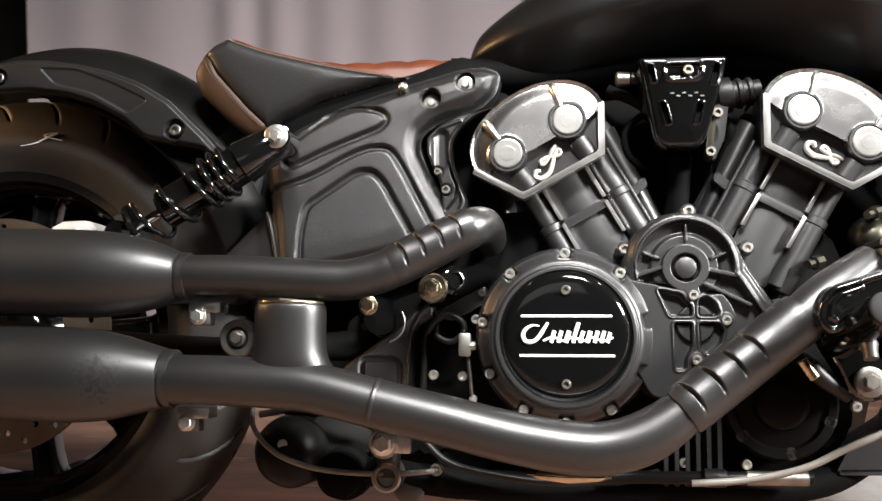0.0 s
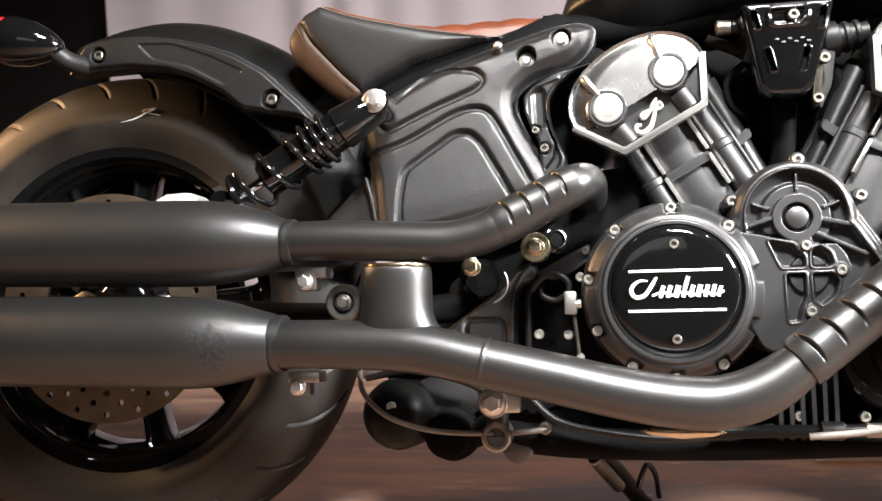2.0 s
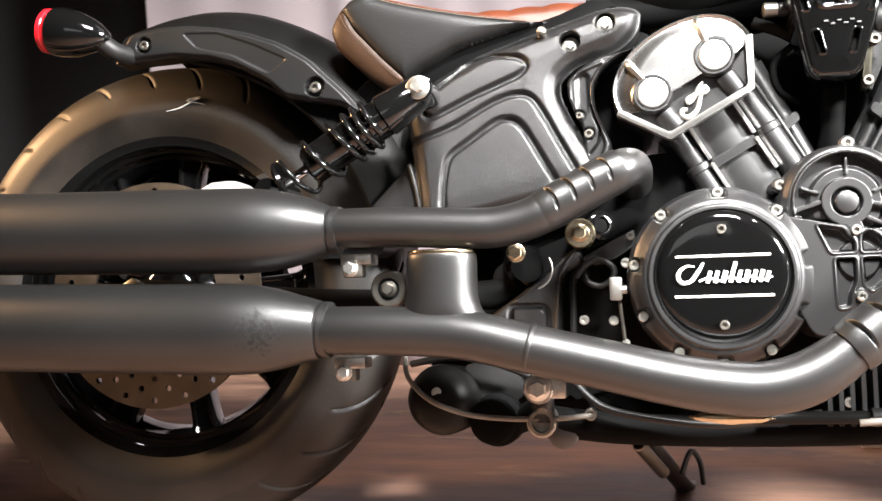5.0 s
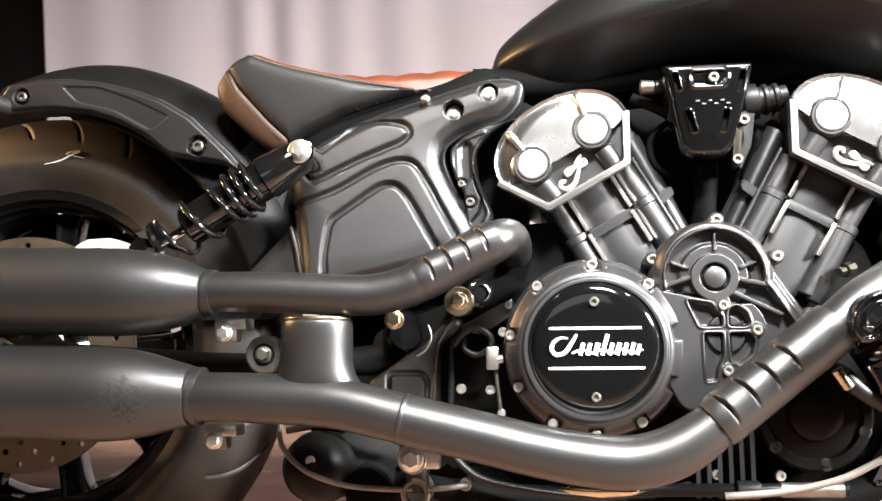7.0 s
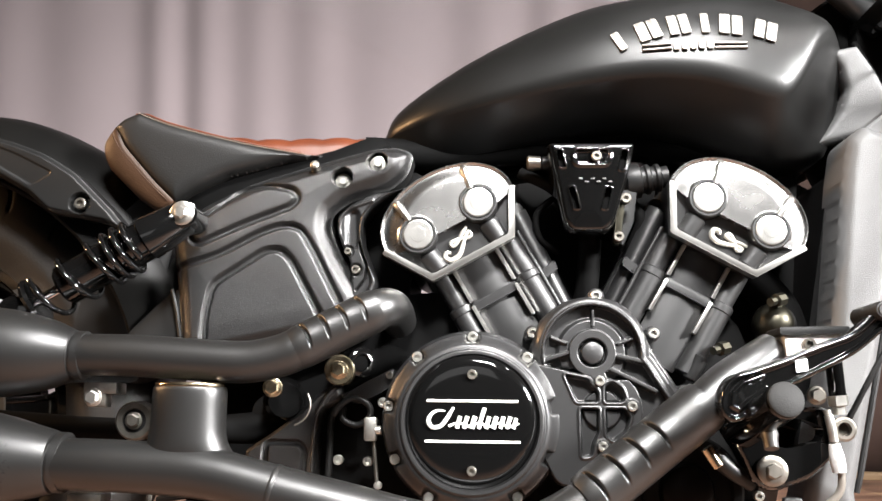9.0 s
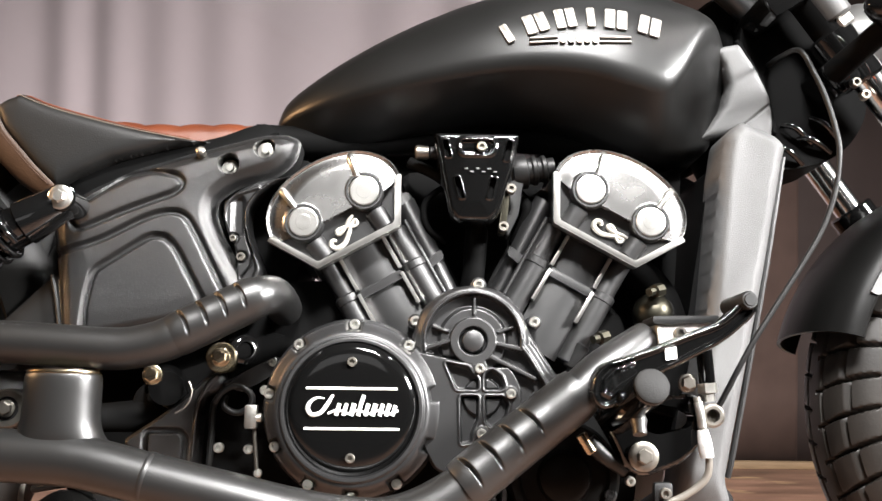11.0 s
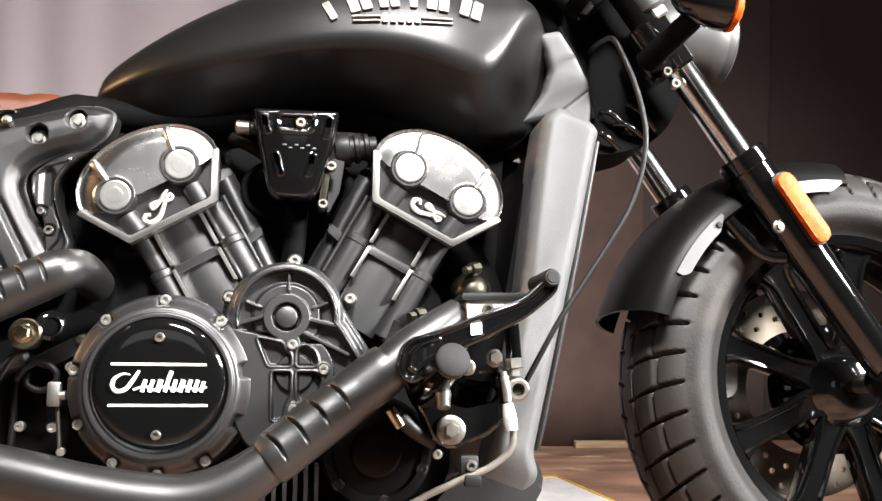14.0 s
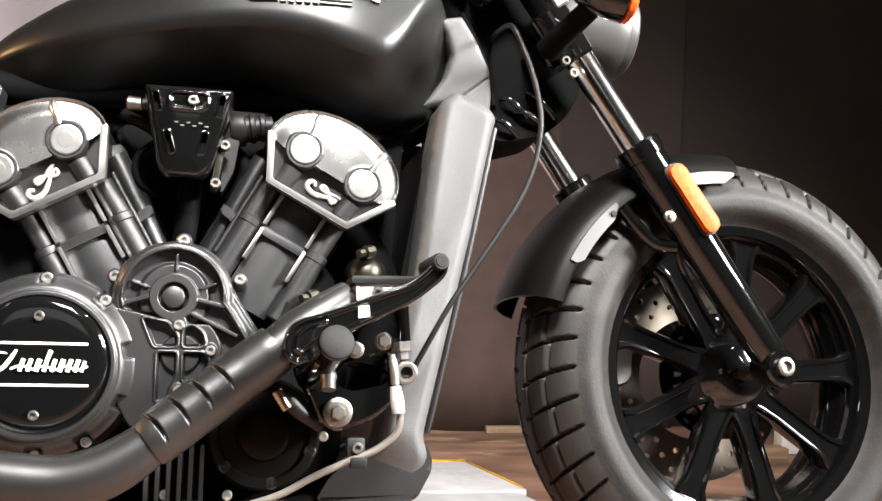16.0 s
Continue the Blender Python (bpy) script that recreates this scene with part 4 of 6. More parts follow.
bm = bmesh.new()
rows = []
for i in range(61):
    t = i / 60
    x = 0.30 + 0.275 * t
    top = 0.690 - 0.020 * math.sin(math.pi * min(1, t * 1.1)) ** 2 * 0.3 - 0.004 * t
    hump = 0.006 * abs(math.sin(math.pi * (x - 0.30) / 0.041)) ** 0.5
    hw = 0.10 * (1 - 0.35 * t) * (1 if t < 0.9 else math.sqrt(max(0.05, 1 - ((t - 0.9) / 0.1) ** 2)))
    ring = []
    for s in np.linspace(-1.57, 1.57, 17):
        ring.append(bm.verts.new((x, hw * math.sin(s), top - 0.046 + (0.046 + hump * math.cos(s)) * max(0, math.cos(s)) ** 0.35)))
    rows.append(ring)
for p, q in zip(rows, rows[1:]):
    for j in range(16):
        bm.faces.new((p[j], p[j + 1], q[j + 1], q[j]))
for r_ in (rows[0], rows[-1]):
    bm.faces.new(r_)
part("seat_pad", bm, TAN, seat, "tan leather tuck-and-roll seat pad")
part("seat_base", plate(rounded([(0.345, 0.585), (0.372, 0.600), (0.42, 0.619), (0.47, 0.634), (0.53, 0.650), (0.566, 0.664), (0.585, 0.668), (0.60, 0.655), (0.52, 0.622), (0.44, 0.596), (0.38, 0.566)], 0.005), -0.112, 0.112, 0.003), SHADE_BLACK, bike, "black seat pan and frame tube")

# dark masses inside the frame, their shade put into the colour
part("battery_box", plate(rounded([(0.40, 0.40), (0.43, 0.60), (0.56, 0.64), (0.64, 0.63), (0.63, 0.55), (0.62, 0.47), (0.66, 0.45), (0.64, 0.36), (0.56, 0.40), (0.47, 0.36)], 0.012), -0.075, 0.09, 0.006), SHADE_BLACK, bike, "black battery box inside the frame")

# a chalk mark on the rear tyre, and an added black filler closing gaps behind the pipes
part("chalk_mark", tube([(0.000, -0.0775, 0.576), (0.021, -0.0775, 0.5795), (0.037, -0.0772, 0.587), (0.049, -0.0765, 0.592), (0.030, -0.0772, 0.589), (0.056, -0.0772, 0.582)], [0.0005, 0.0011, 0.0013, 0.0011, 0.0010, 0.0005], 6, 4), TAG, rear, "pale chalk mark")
part("inner_filler", plate(rounded([(0.345, 0.20), (0.36, 0.43), (0.56, 0.43), (0.60, 0.36), (0.58, 0.16), (0.45, 0.165), (0.38, 0.175)], 0.012), -0.03, 0.07, 0.006), SHADE_BLACK, bike, "added black filler behind the pipes")

# ---- engine ----
CASE = rounded([(0.545, 0.42), (0.60, 0.475), (0.66, 0.48), (0.78, 0.45), (0.93, 0.45), (1.00, 0.46), (1.03, 0.38), (1.02, 0.22), (0.97, 0.165), (0.62, 0.165), (0.545, 0.20)], 0.02)
# crankcase and gearbox take the black that has the shade painted in
case = part("crankcase", plate(CASE, -0.100, 0.15, 0.008), SHADE_BLACK, bike, "black engine crankcase")
part("gearbox_housing", plate(rounded([(0.44, 0.35), (0.545, 0.39), (0.60, 0.42), (0.64, 0.40), (0.62, 0.22), (0.53, 0.19), (0.45, 0.22)], 0.015), -0.105, 0.12, 0.006), SHADE_BLACK, bike, "black gearbox housing")

CYL_REAR = ((0.6705, 0.5575), radians(28.9), 1)
CYL_FRONT = ((0.9995, 0.5635), radians(28.6), -1)


def cylinder_unit(origin, tilt, flip, label):
    """A cylinder with its head, in its own axes: u across, v up along the bore; flip mirrors it for the other bank."""
    cu, su = math.cos(tilt), math.sin(tilt)

    def P(u, v):
        return (origin[0] + flip * (u * cu - v * su), origin[1] + u * su + v * cu)

    def poly(pts, r=0.004):
        q = [P(*p) for p in rounded(pts, r)]
        return q if flip > 0 else q[::-1]

    barrel = part("cylinder", plate(poly([(-0.056, -0.020), (0.092, -0.005), (0.090, -0.20), (-0.045, -0.20)], 0.01), -0.078, 0.10, 0.004), BLACK_PLASTIC, bike, label)

    def bowed(u0, u1, v0, v1, face, bulge, slant=0.0):
        """A panel bowed outwards across u, between two heights; slant narrows it towards its foot."""
        bm = bmesh.new()
        rows = []
        for v in np.linspace(v0, v1, 7):
            t = (v - v0) / (v1 - v0)
            row = []
            for f in np.linspace(-1, 1, 15):
                u = (u0 + u1) / 2 - slant * t / 2 + f * (u1 - u0 - slant * t) / 2
                x_, z_ = P(u, v + 0.25 * slant * f * (1 - t))
                row.append(bm.verts.new((x_, -face - bulge * (1 - f * f) + 0.0025 * (t - 0.5) ** 2, z_)))
            rows.append(row)
        for p, q in zip(rows, rows[1:]):
            for k in range(14):
                bm.faces.new((p[k], p[k + 1], q[k + 1], q[k]))
        bmesh.ops.recalc_face_normals(bm, faces=bm.faces)
        if sum(f.normal.y for f in bm.faces) > 0:
            bmesh.ops.reverse_faces(bm, faces=bm.faces)
        bmesh.ops.solidify(bm, geom=bm.faces, thickness=0.006)
        return bm

    for v0, v1, face in ((-0.040, -0.098, 0.1165), (-0.102, -0.19, 0.1145)):
        part("centre_panel", bowed(-0.0215, 0.0355, v0, v1, face, 0.0065), POWDER, barrel)
    part("joint_band", plate(poly([(-0.021, -0.0955), (0.0355, -0.0955), (0.0355, -0.106), (-0.021, -0.106)], 0.002), -0.1250, -0.09, 0.0025), POWDER, barrel)
    part("side_panel", bowed(0.0640, 0.0915, -0.024, -0.178, 0.094, 0.010, 0.008), POWDER, barrel)
    part("side_band", plate(poly([(0.067, -0.099), (0.0885, -0.095), (0.0875, -0.106), (0.0675, -0.110)], 0.002), -0.114, -0.085, 0.003), POWDER, barrel)
    for u0, r in ((-0.036, 0.0125), (0.051, 0.0135)):
        for v0, v1, dr in ((-0.05, -0.097, 0), (-0.099, -0.185, 0.0012)):
            a, b = P(u0, v0), P(u0 + 0.002, v1)
            part("column", stick((a[0], -0.112, a[1]), (b[0], -0.112, b[1]), r + dr, 20, bev=0.1), POWDER, barrel)
        a, b = P(u0 + 0.0005, -0.0915), P(u0 + 0.0007, -0.1035)
        part("column_band", stick((a[0], -0.112, a[1]), (b[0], -0.112, b[1]), r + 0.0024, 20, bev=0.15), POWDER, barrel)
    for u0 in (-0.0215, 0.0345):
        for v0, v1 in ((-0.050, -0.094), (-0.099, -0.140)):
            part("bright_strip", plate(poly([(u0 - 0.0022, v0), (u0 + 0.0022, v0), (u0 + 0.0032, v1), (u0 - 0.0012, v1)], 0.0008), -0.127, -0.11, 0.0008), MACHINED, barrel, "bare machined fin edge")
    # thin rods beside the column
    a, b = P(0.0665, -0.045), P(0.0675, -0.15)
    part("oil_line", stick((a[0], -0.117, a[1]), (b[0], -0.117, b[1]), 0.0028, 10), POWDER, barrel)

    # head: black body, bright rim, polished dome, two caps
    top = [(0.084, 0.0)] + [(0.002 + 0.084 * math.cos(t), 0.0 + 0.061 * math.sin(t) ** 0.85) for t in np.linspace(0.12, math.pi - 0.12, 22)] + [(-0.081, 0.0)]
    body = top + [(-0.046, -0.0535), (0.055, -0.0535)]
    head = part("cylinder_head", plate(poly(body, 0.002), -0.142, 0.06, 0.003), POWDER, bike, "black cylinder head with polished rocker dome and bright rim")
    inv = lambda X, Z: ((flip * (X - origin[0]) * cu + (Z - origin[1]) * su), (-flip * (X - origin[0]) * su + (Z - origin[1]) * cu))
    arcp = [(0.002 + 0.0825 * math.cos(t), 0.0595 * max(0, math.sin(t)) ** 0.85) for t in np.linspace(0.02, math.pi - 0.02, 26)]
    dome = [(0.083, -0.003)] + arcp + [(-0.080, -0.003), (-0.060, -0.0095), (-0.016, -0.0100), (0.016, -0.0100), (0.062, -0.0095)]

    def dome_edge(X, Z):
        U, V = inv(X, Z)
        return d_poly(U, V, dome)

    def dome_height(X, Z):
        U, V = inv(X, Z)
        e = d_line(U, V, arcp)
        rr = np.hypot((U - 0.002) / 0.0825, np.maximum(V, 0) / 0.0595)
        # a gently bowed face, a rolled shoulder and a thin flange along the outer edge
        h = 0.0040 + 0.0060 * (1 - step(rr, 0.66, 0.98)) + 0.0020 * (1 - np.clip(rr, 0, 1) ** 2) + 0.0022 * (1 - step(e, 0.0012, 0.0030))
        for s in (-0.039, 0.039):
            h = np.maximum(h, 0.0122 * (1 - step(np.hypot(U - s, V), 0.0215, 0.0280)) * step(V, -0.004, 0.003))
        return h

    xs = [P(*p) for p in dome]
    x0, x1, z0, z1 = min(p[0] for p in xs) - 0.004, max(p[0] for p in xs) + 0.004, min(p[1] for p in xs) - 0.004, max(p[1] for p in xs) + 0.004
    part("rocker_dome", relief(dome_edge, dome_height, x0, x1, z0, z1, 0.0012, -0.142, 0.01), POLISHED, head, "polished aluminium rocker dome", sharp=70)
    for pts in ([(-0.085, 0.001), (-0.0785, 0.004), (-0.0450, -0.0475), (0.0530, -0.0475), (0.0790, 0.001), (0.0865, -0.001), (0.0575, -0.0545), (-0.0490, -0.0545)],):
        part("bright_rim", plate(poly(pts, 0.0012), -0.151, -0.135, 0.001), MACHINED, head, "machined bright rim")
    for s in (-0.039, 0.039):
        c = P(s, 0.0)
        part("cap_ring", lathe([(-0.012, 0.0226), (0.002, 0.0222), (0.0046, 0.0208), (0.0046, 0.0188), (0.002, 0.0184), (0.002, 0)], (c[0], -0.1515, c[1]), n=44), POWDER, head)
        part("rocker_cap", lathe([(-0.002, 0.0176), (0.0040, 0.0176), (0.0052, 0.0168), (0.0055, 0.0155), (0.0055, 0.0090), (0.0056, 0.0086), (0.0056, 0)], (c[0], -0.1515, c[1]), n=44), MACHINED, head, "turned aluminium cap", sharp=12)
        rib = [(P(s * k, v), y_) for k, v, y_ in ((1.02, 0.019, -0.1530), (1.05, 0.027, -0.1535), (1.08, 0.034, -0.1530), (1.11, 0.041, -0.1500), (1.13, 0.046, -0.1470))]
        part("dome_rib", tube([(q_[0], y_, q_[1]) for q_, y_ in rib], [0.0042, 0.0040, 0.0042, 0.0052, 0.0042], 12, 4), MACHINED, head)
        a, b = P(s * 1.0, -0.022), P(s * 0.98 + 0.003, -0.047)
        part("pushrod_boss", stick((a[0], -0.140, a[1]), (b[0], -0.138, b[1]), 0.0125, 20), POWDER, head)
    # scrolled mark as a plain flourish
    flo = [(-0.0060, -0.0090), (-0.0105, -0.0095), (-0.0110, -0.0145), (-0.0050, -0.0165), (0.0020, -0.0110), (0.0050, -0.0030), (0.0070, 0.0060), (0.0105, 0.0130), (0.0130, 0.0090), (0.0090, 0.0060), (0.0010, 0.0050), (-0.0060, 0.0010), (-0.0040, -0.0025), (0.0010, 0.0030), (0.0050, 0.0120), (0.0085, 0.0175)]
    c0 = P(-0.004, -0.0295)
    if flip > 0:
        pts = [(c0[0] + a_ * 1.2, -0.1445, c0[1] + b_ * 1.15) for a_, b_ in flo]
    else:
        pts = [(c0[0] + b_ * 1.15, -0.1445, c0[1] - a_ * 1.0) for a_, b_ in flo]
    part("emblem", tube(pts, [0.0020, 0.0028, 0.0032, 0.0032, 0.0030, 0.0026, 0.0022, 0.0022, 0.0020, 0.0020, 0.0022, 0.0026, 0.0024, 0.0022, 0.0024, 0.0016], 8, 4), PALE_METAL, head, "pale scrolled metal emblem")
    return barrel, head


cylinder_unit(*CYL_REAR, "black finless cylinder with bright strips, rear bank")
cylinder_unit(*CYL_FRONT, "black finless cylinder with bright strips, front bank")


# clutch cover
LUGS = [11, 49.5, 90, 131, 170, 206, 240, 270, 302, 335]


def clutch_h(R, A):
    h = 0.020 * step(0.0990 - R, 0.0, 0.005) + 0.016 * step(0.0965 - R, 0, 0.018)
    h = h + 0.0035 * step(0.0775 - R, 0, 0.0025) - 0.007 * step(0.0712 - R, 0, 0.0015)
    for a in LUGS:
        d = np.abs((np.degrees(A) - a + 180) % 360 - 180)
        arcd = np.radians(d) * R
        h = h - 0.012 * (1 - step(arcd, 0.0052, 0.0085)) * step(R, 0.0815, 0.0875)
    return h


C = (0.700, 0.329)
clutch = part("clutch_cover", polar(clutch_h, 0.055, 0.099, 46, 300, C, -0.165), POWDER, bike, "round black clutch cover with notched rim", sharp=60)
part("cover_base", lathe([(-0.06, 0.099), (0.0, 0.099), (0.0, 0.05)], (C[0], -0.164, C[1]), n=64), POWDER, clutch)
for a in LUGS:
    bolt(clutch, C[0] + 0.0915 * math.cos(radians(a)), -0.179, C[1] + 0.0915 * math.sin(radians(a)), 0.0058, "socket")
bm = lathe([(-0.01, 0.0705), (0.0035, 0.0700), (0.0075, 0.0660), (0.0092, 0.0615), (0.0100, 0.0570), (0.0105, 0.050), (0.0110, 0.040), (0.0114, 0.030), (0.0117, 0.018), (0.0118, 0.008), (0.0118, 0)], (C[0], -0.197, C[1]), n=120)
for v in bm.verts:
    v.co.y -= (v.co.z - C[1]) * 0.05
part("derby_cover", bm, GLOSS, clutch, "gloss black derby cover with bright lines")


def on_derby(x, z, lift=0.0006):
    r = math.hypot(x - C[0], z - C[1])
    return (x, -0.197 - float(np.interp(r, [0, 0.018, 0.03, 0.04, 0.05, 0.057], [0.0118, 0.0117, 0.0114, 0.0110, 0.0105, 0.0100])) - (z - C[1]) * 0.05 - lift, z)


for z, x0, x1 in ((0.3505, 0.6525, 0.7485), (0.3085, 0.6510, 0.7510)):
    part("bright_line", tube([on_derby(x0 + (x1 - x0) * i / 8, z, 0.0002) for i in range(9)], 0.0015, 8, 2), WHITE, clutch, "bright inlaid line")
# the script mark as plain slanted strokes
part("mark_swash", tube([on_derby(*p) for p in ((0.672, 0.340), (0.664, 0.3405), (0.657, 0.336), (0.6545, 0.329), (0.659, 0.323), (0.668, 0.325), (0.675, 0.334), (0.681, 0.344))], [0.0008, 0.0014, 0.0020, 0.0024, 0.0024, 0.0022, 0.0022, 0.0014], 8, 4), WHITE, clutch, "plain bright stroke")
for x, h, w in ((0.6845, 0.0125, 0.0022), (0.6920, 0.0125, 0.0022), (0.7000, 0.0125, 0.0026), (0.7075, 0.0215, 0.0022), (0.7150, 0.0125, 0.0022), (0.7225, 0.0125, 0.0026), (0.7300, 0.0125, 0.0022), (0.7370, 0.0125, 0.0022), (0.7435, 0.0110, 0.0020)):
    part("mark_stroke", tube([on_derby(x, 0.3225), on_derby(x + 0.12 * h, 0.3225 + h * 0.5), on_derby(x + 0.28 * h, 0.3225 + h)], w, 8, 3), WHITE, clutch)
part("mark_baseline", tube([on_derby(0.676 + 0.0105 * i, 0.3245 + 0.0035 * (i % 2)) for i in range(8)], 0.0013, 8, 4), WHITE, clutch)
for z in (0.3785, 0.2785):
    p = on_derby(0.700, z, -0.001)
    bolt(clutch, *p, 0.0052, "socket", DULL)

# timing side cover with ribs and a crossed window
T = (0.829, 0.404)
W = (0.839, 0.3435)
COVER2 = [tuple(p) for p in rounded([(0.772, 0.440), (0.800, 0.462), (0.832, 0.468), (0.864, 0.460), (0.884, 0.438), (0.893, 0.412), (0.935, 0.348), (0.910, 0.325), (0.830, 0.262), (0.790, 0.262), (0.770, 0.30), (0.760, 0.40)], 0.012)]
POCKETS = [[(0.799, 0.3805), (0.824, 0.3755), (0.8275, 0.369), (0.8345, 0.3625), (0.8345, 0.3515), (0.8115, 0.3515)], [(0.8425, 0.3700), (0.8500, 0.3735), (0.8600, 0.3660), (0.8635, 0.3550), (0.8590, 0.3515), (0.8415, 0.3515), (0.8415, 0.3630)],
           [(0.8155, 0.3445), (0.8345, 0.3445), (0.8345, 0.3190), (0.8290, 0.3080), (0.8270, 0.2950), (0.8165, 0.2935)], [(0.8415, 0.3445), (0.8620, 0.3445), (0.8680, 0.3360), (0.8640, 0.3220), (0.8500, 0.3110), (0.8430, 0.3160)]]
POCKETS = [[tuple(q) for q in rounded(p, 0.003)] for p in POCKETS]
CREST = [(T[0] + 0.0530 * math.cos(radians(a)), T[1] + 0.0530 * math.sin(radians(a))) for a in range(192, -7, -3)] + [(0.8885, 0.390), (0.9135, 0.3500), (0.930, 0.318)]
BASIN = CREST + [(0.86, 0.30), (0.845, 0.372), (0.834, 0.3805), (0.785, 0.3905)]
ARMS = [((0.806, 0.405), (0.779, 0.3965)), ((0.852, 0.402), (0.882, 0.3955)), ((0.846, 0.388), (0.896, 0.3640))]
RIBS = [((T[0] + 0.030 * math.cos(radians(a)), T[1] + 0.030 * math.sin(radians(a))), (T[0] + 0.046 * math.cos(radians(a)), T[1] + 0.046 * math.sin(radians(a)))) for a in (88, 20, 160)]


def timing_h(X, Z):
    e = -d_poly(X, Z, COVER2)
    R = np.hypot(X - T[0], Z - T[1])
    RW = np.hypot(X - W[0], Z - W[1])
    basin = step(-d_poly(X, Z, BASIN), -0.0012, 0.0018)
    crest = d_line(X, Z, CREST)
    lower = np.minimum(np.maximum(RW - 0.0430, Z - 0.3760 + 0.5 * np.maximum(0, 0.84 - X)), d_poly(X, Z, [(0.76, 0.3935), (0.785, 0.3885), (0.834, 0.3785), (0.842, 0.345), (0.842, 0.25), (0.76, 0.25)]))
    plate_in = step(-lower, -0.0010, 0.0012)
    # outside of the drum falls away, its inside is a hollow with a stepped floor
    floor_ = 0.0065 + 0.0045 * (1 - step(R, 0.0345, 0.0395))
    h = (0.0125 - 0.006 * step(crest, 0.003, 0.011)) * (1 - basin) + floor_ * basin
    h = np.maximum(h, 0.0190 * (1 - step(crest, 0.0010, 0.0030)))
    hub = np.minimum(R - 0.0260, d_seg(X, Z, (0.829, 0.395), (0.8365, 0.376)) - 0.0085)
    h = np.maximum(h, 0.0190 * step(-hub, -0.0010, 0.0012))
    for a, b in ARMS:
        h = np.maximum(h, 0.0180 * (1 - step(d_seg(X, Z, a, b), 0.0019, 0.0036)))
    for a, b in RIBS:
        h = np.maximum(h, 0.0140 * (1 - step(d_seg(X, Z, a, b), 0.0013, 0.0030)))
    h = np.maximum(h, 0.0185 * plate_in)
    for p in POCKETS:
        pd = -d_poly(X, Z, p)
        rim = 0.0016 * step(pd, -0.0038, -0.0022) * (1 - step(pd, -0.0012, 0.0002))
        h = h + rim - 0.0090 * step(pd, -0.0002, 0.0014) + 0.0048 * step(pd, 0.0008, 0.0020) * (1 - step(RW, 0.0195, 0.0215))
    for c in ((0.8365, 0.374), (0.8695, 0.3478), (0.8385, 0.305)):
        h = np.maximum(h, 0.0190 * (1 - step(np.hypot(X - c[0], Z - c[1]), 0.0078, 0.0095)))
    h = h - 0.0075 * (1 - step(np.abs(R - 0.0137), 0.0008, 0.0022)) + 0.0022 * np.clip(1 - (R / 0.0125) ** 2, 0, 1)
    return h * step(e, -0.001, 0.003)


timing = part("timing_cover", relief(lambda X, Z: d_poly(X, Z, COVER2), timing_h, 0.755, 0.94, 0.255, 0.472, 0.00075, -0.168, 0.05), POWDER, bike, "black ribbed timing cover with a crossed window beside the clutch", sharp=75)
for x, z in ((0.836, 0.374), (0.870, 0.3475), (0.8385, 0.305)):
    bolt(timing, x, -0.187, z, 0.0054, "socket")
for x, z in ((0.836, 0.4685), (0.766, 0.4265), (0.898, 0.4270), (0.930, 0.3630)):
    part("bolt_lug", stick((x, -0.165, z), (x, -0.12, z), 0.0085, 16), POWDER, timing)
    bolt(timing, x, -0.165, z, 0.0060, "socket")

low = part("water_pump_cover", lathe([(-0.04, 0.062), (0.0, 0.062), (0.006, 0.058), (0.006, 0.050), (0.002, 0.047), (0.004, 0.030), (0.012, 0.027), (0.016, 0.020), (0.016, 0)], (0.931, -0.152, 0.258), n=56), SATIN, bike, "round black lower engine cover")
for a in (40, 100, 160, 220, 280, 340):
    part("cover_lug", stick((0.931 + 0.054 * math.cos(radians(a)), -0.158, 0.258 + 0.054 * math.sin(radians(a))), (0.931 + 0.054 * math.cos(radians(a)), -0.13, 0.258 + 0.054 * math.sin(radians(a))), 0.007, 12), POWDER, low)
for i in range(6):
    x = 0.806 + 0.0115 * i
    part("cooling_fin", plate(rounded([(x, 0.168), (x + 0.0045, 0.168), (x + 0.0045, 0.245), (x, 0.245)], 0.001), -0.155, -0.12, 0.0015), POWDER, case)
for x, z in ((0.828, 0.1935), (0.894, 0.1925), (0.986, 0.261)):
    bolt(case, x, -0.150, z, 0.0055, "socket")

# intake: the things in the V, with its shade painted into their black, and the small gloss cover
part("intake_plenum", plate(rounded([(0.74, 0.62), (0.93, 0.64), (0.90, 0.52), (0.87, 0.46), (0.82, 0.46), (0.79, 0.52)], 0.015), -0.06, 0.06, 0.008), SHADE_BLACK, bike, "black intake housing in the V")
part("coolant_hose", tube([(0.838, -0.10, 0.555), (0.836, -0.10, 0.52), (0.832, -0.095, 0.48), (0.825, -0.08, 0.455)], 0.0135, 16), SHADE_BLACK, bike, "black coolant hose")
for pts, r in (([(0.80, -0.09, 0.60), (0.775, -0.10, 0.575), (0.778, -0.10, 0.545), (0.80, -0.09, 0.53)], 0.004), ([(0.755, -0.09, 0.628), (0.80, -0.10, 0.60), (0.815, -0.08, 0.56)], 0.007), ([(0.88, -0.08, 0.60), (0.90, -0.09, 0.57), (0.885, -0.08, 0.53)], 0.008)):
    part("hose", tube(pts, r, 10), SHADE_BLACK, bike, "thin black hose")
HORN = [tuple(p) for p in rounded([(0.783, 0.645), (0.884, 0.645), (0.878, 0.615), (0.860, 0.552), (0.850, 0.541), (0.812, 0.541), (0.802, 0.552), (0.789, 0.615)], 0.006)]
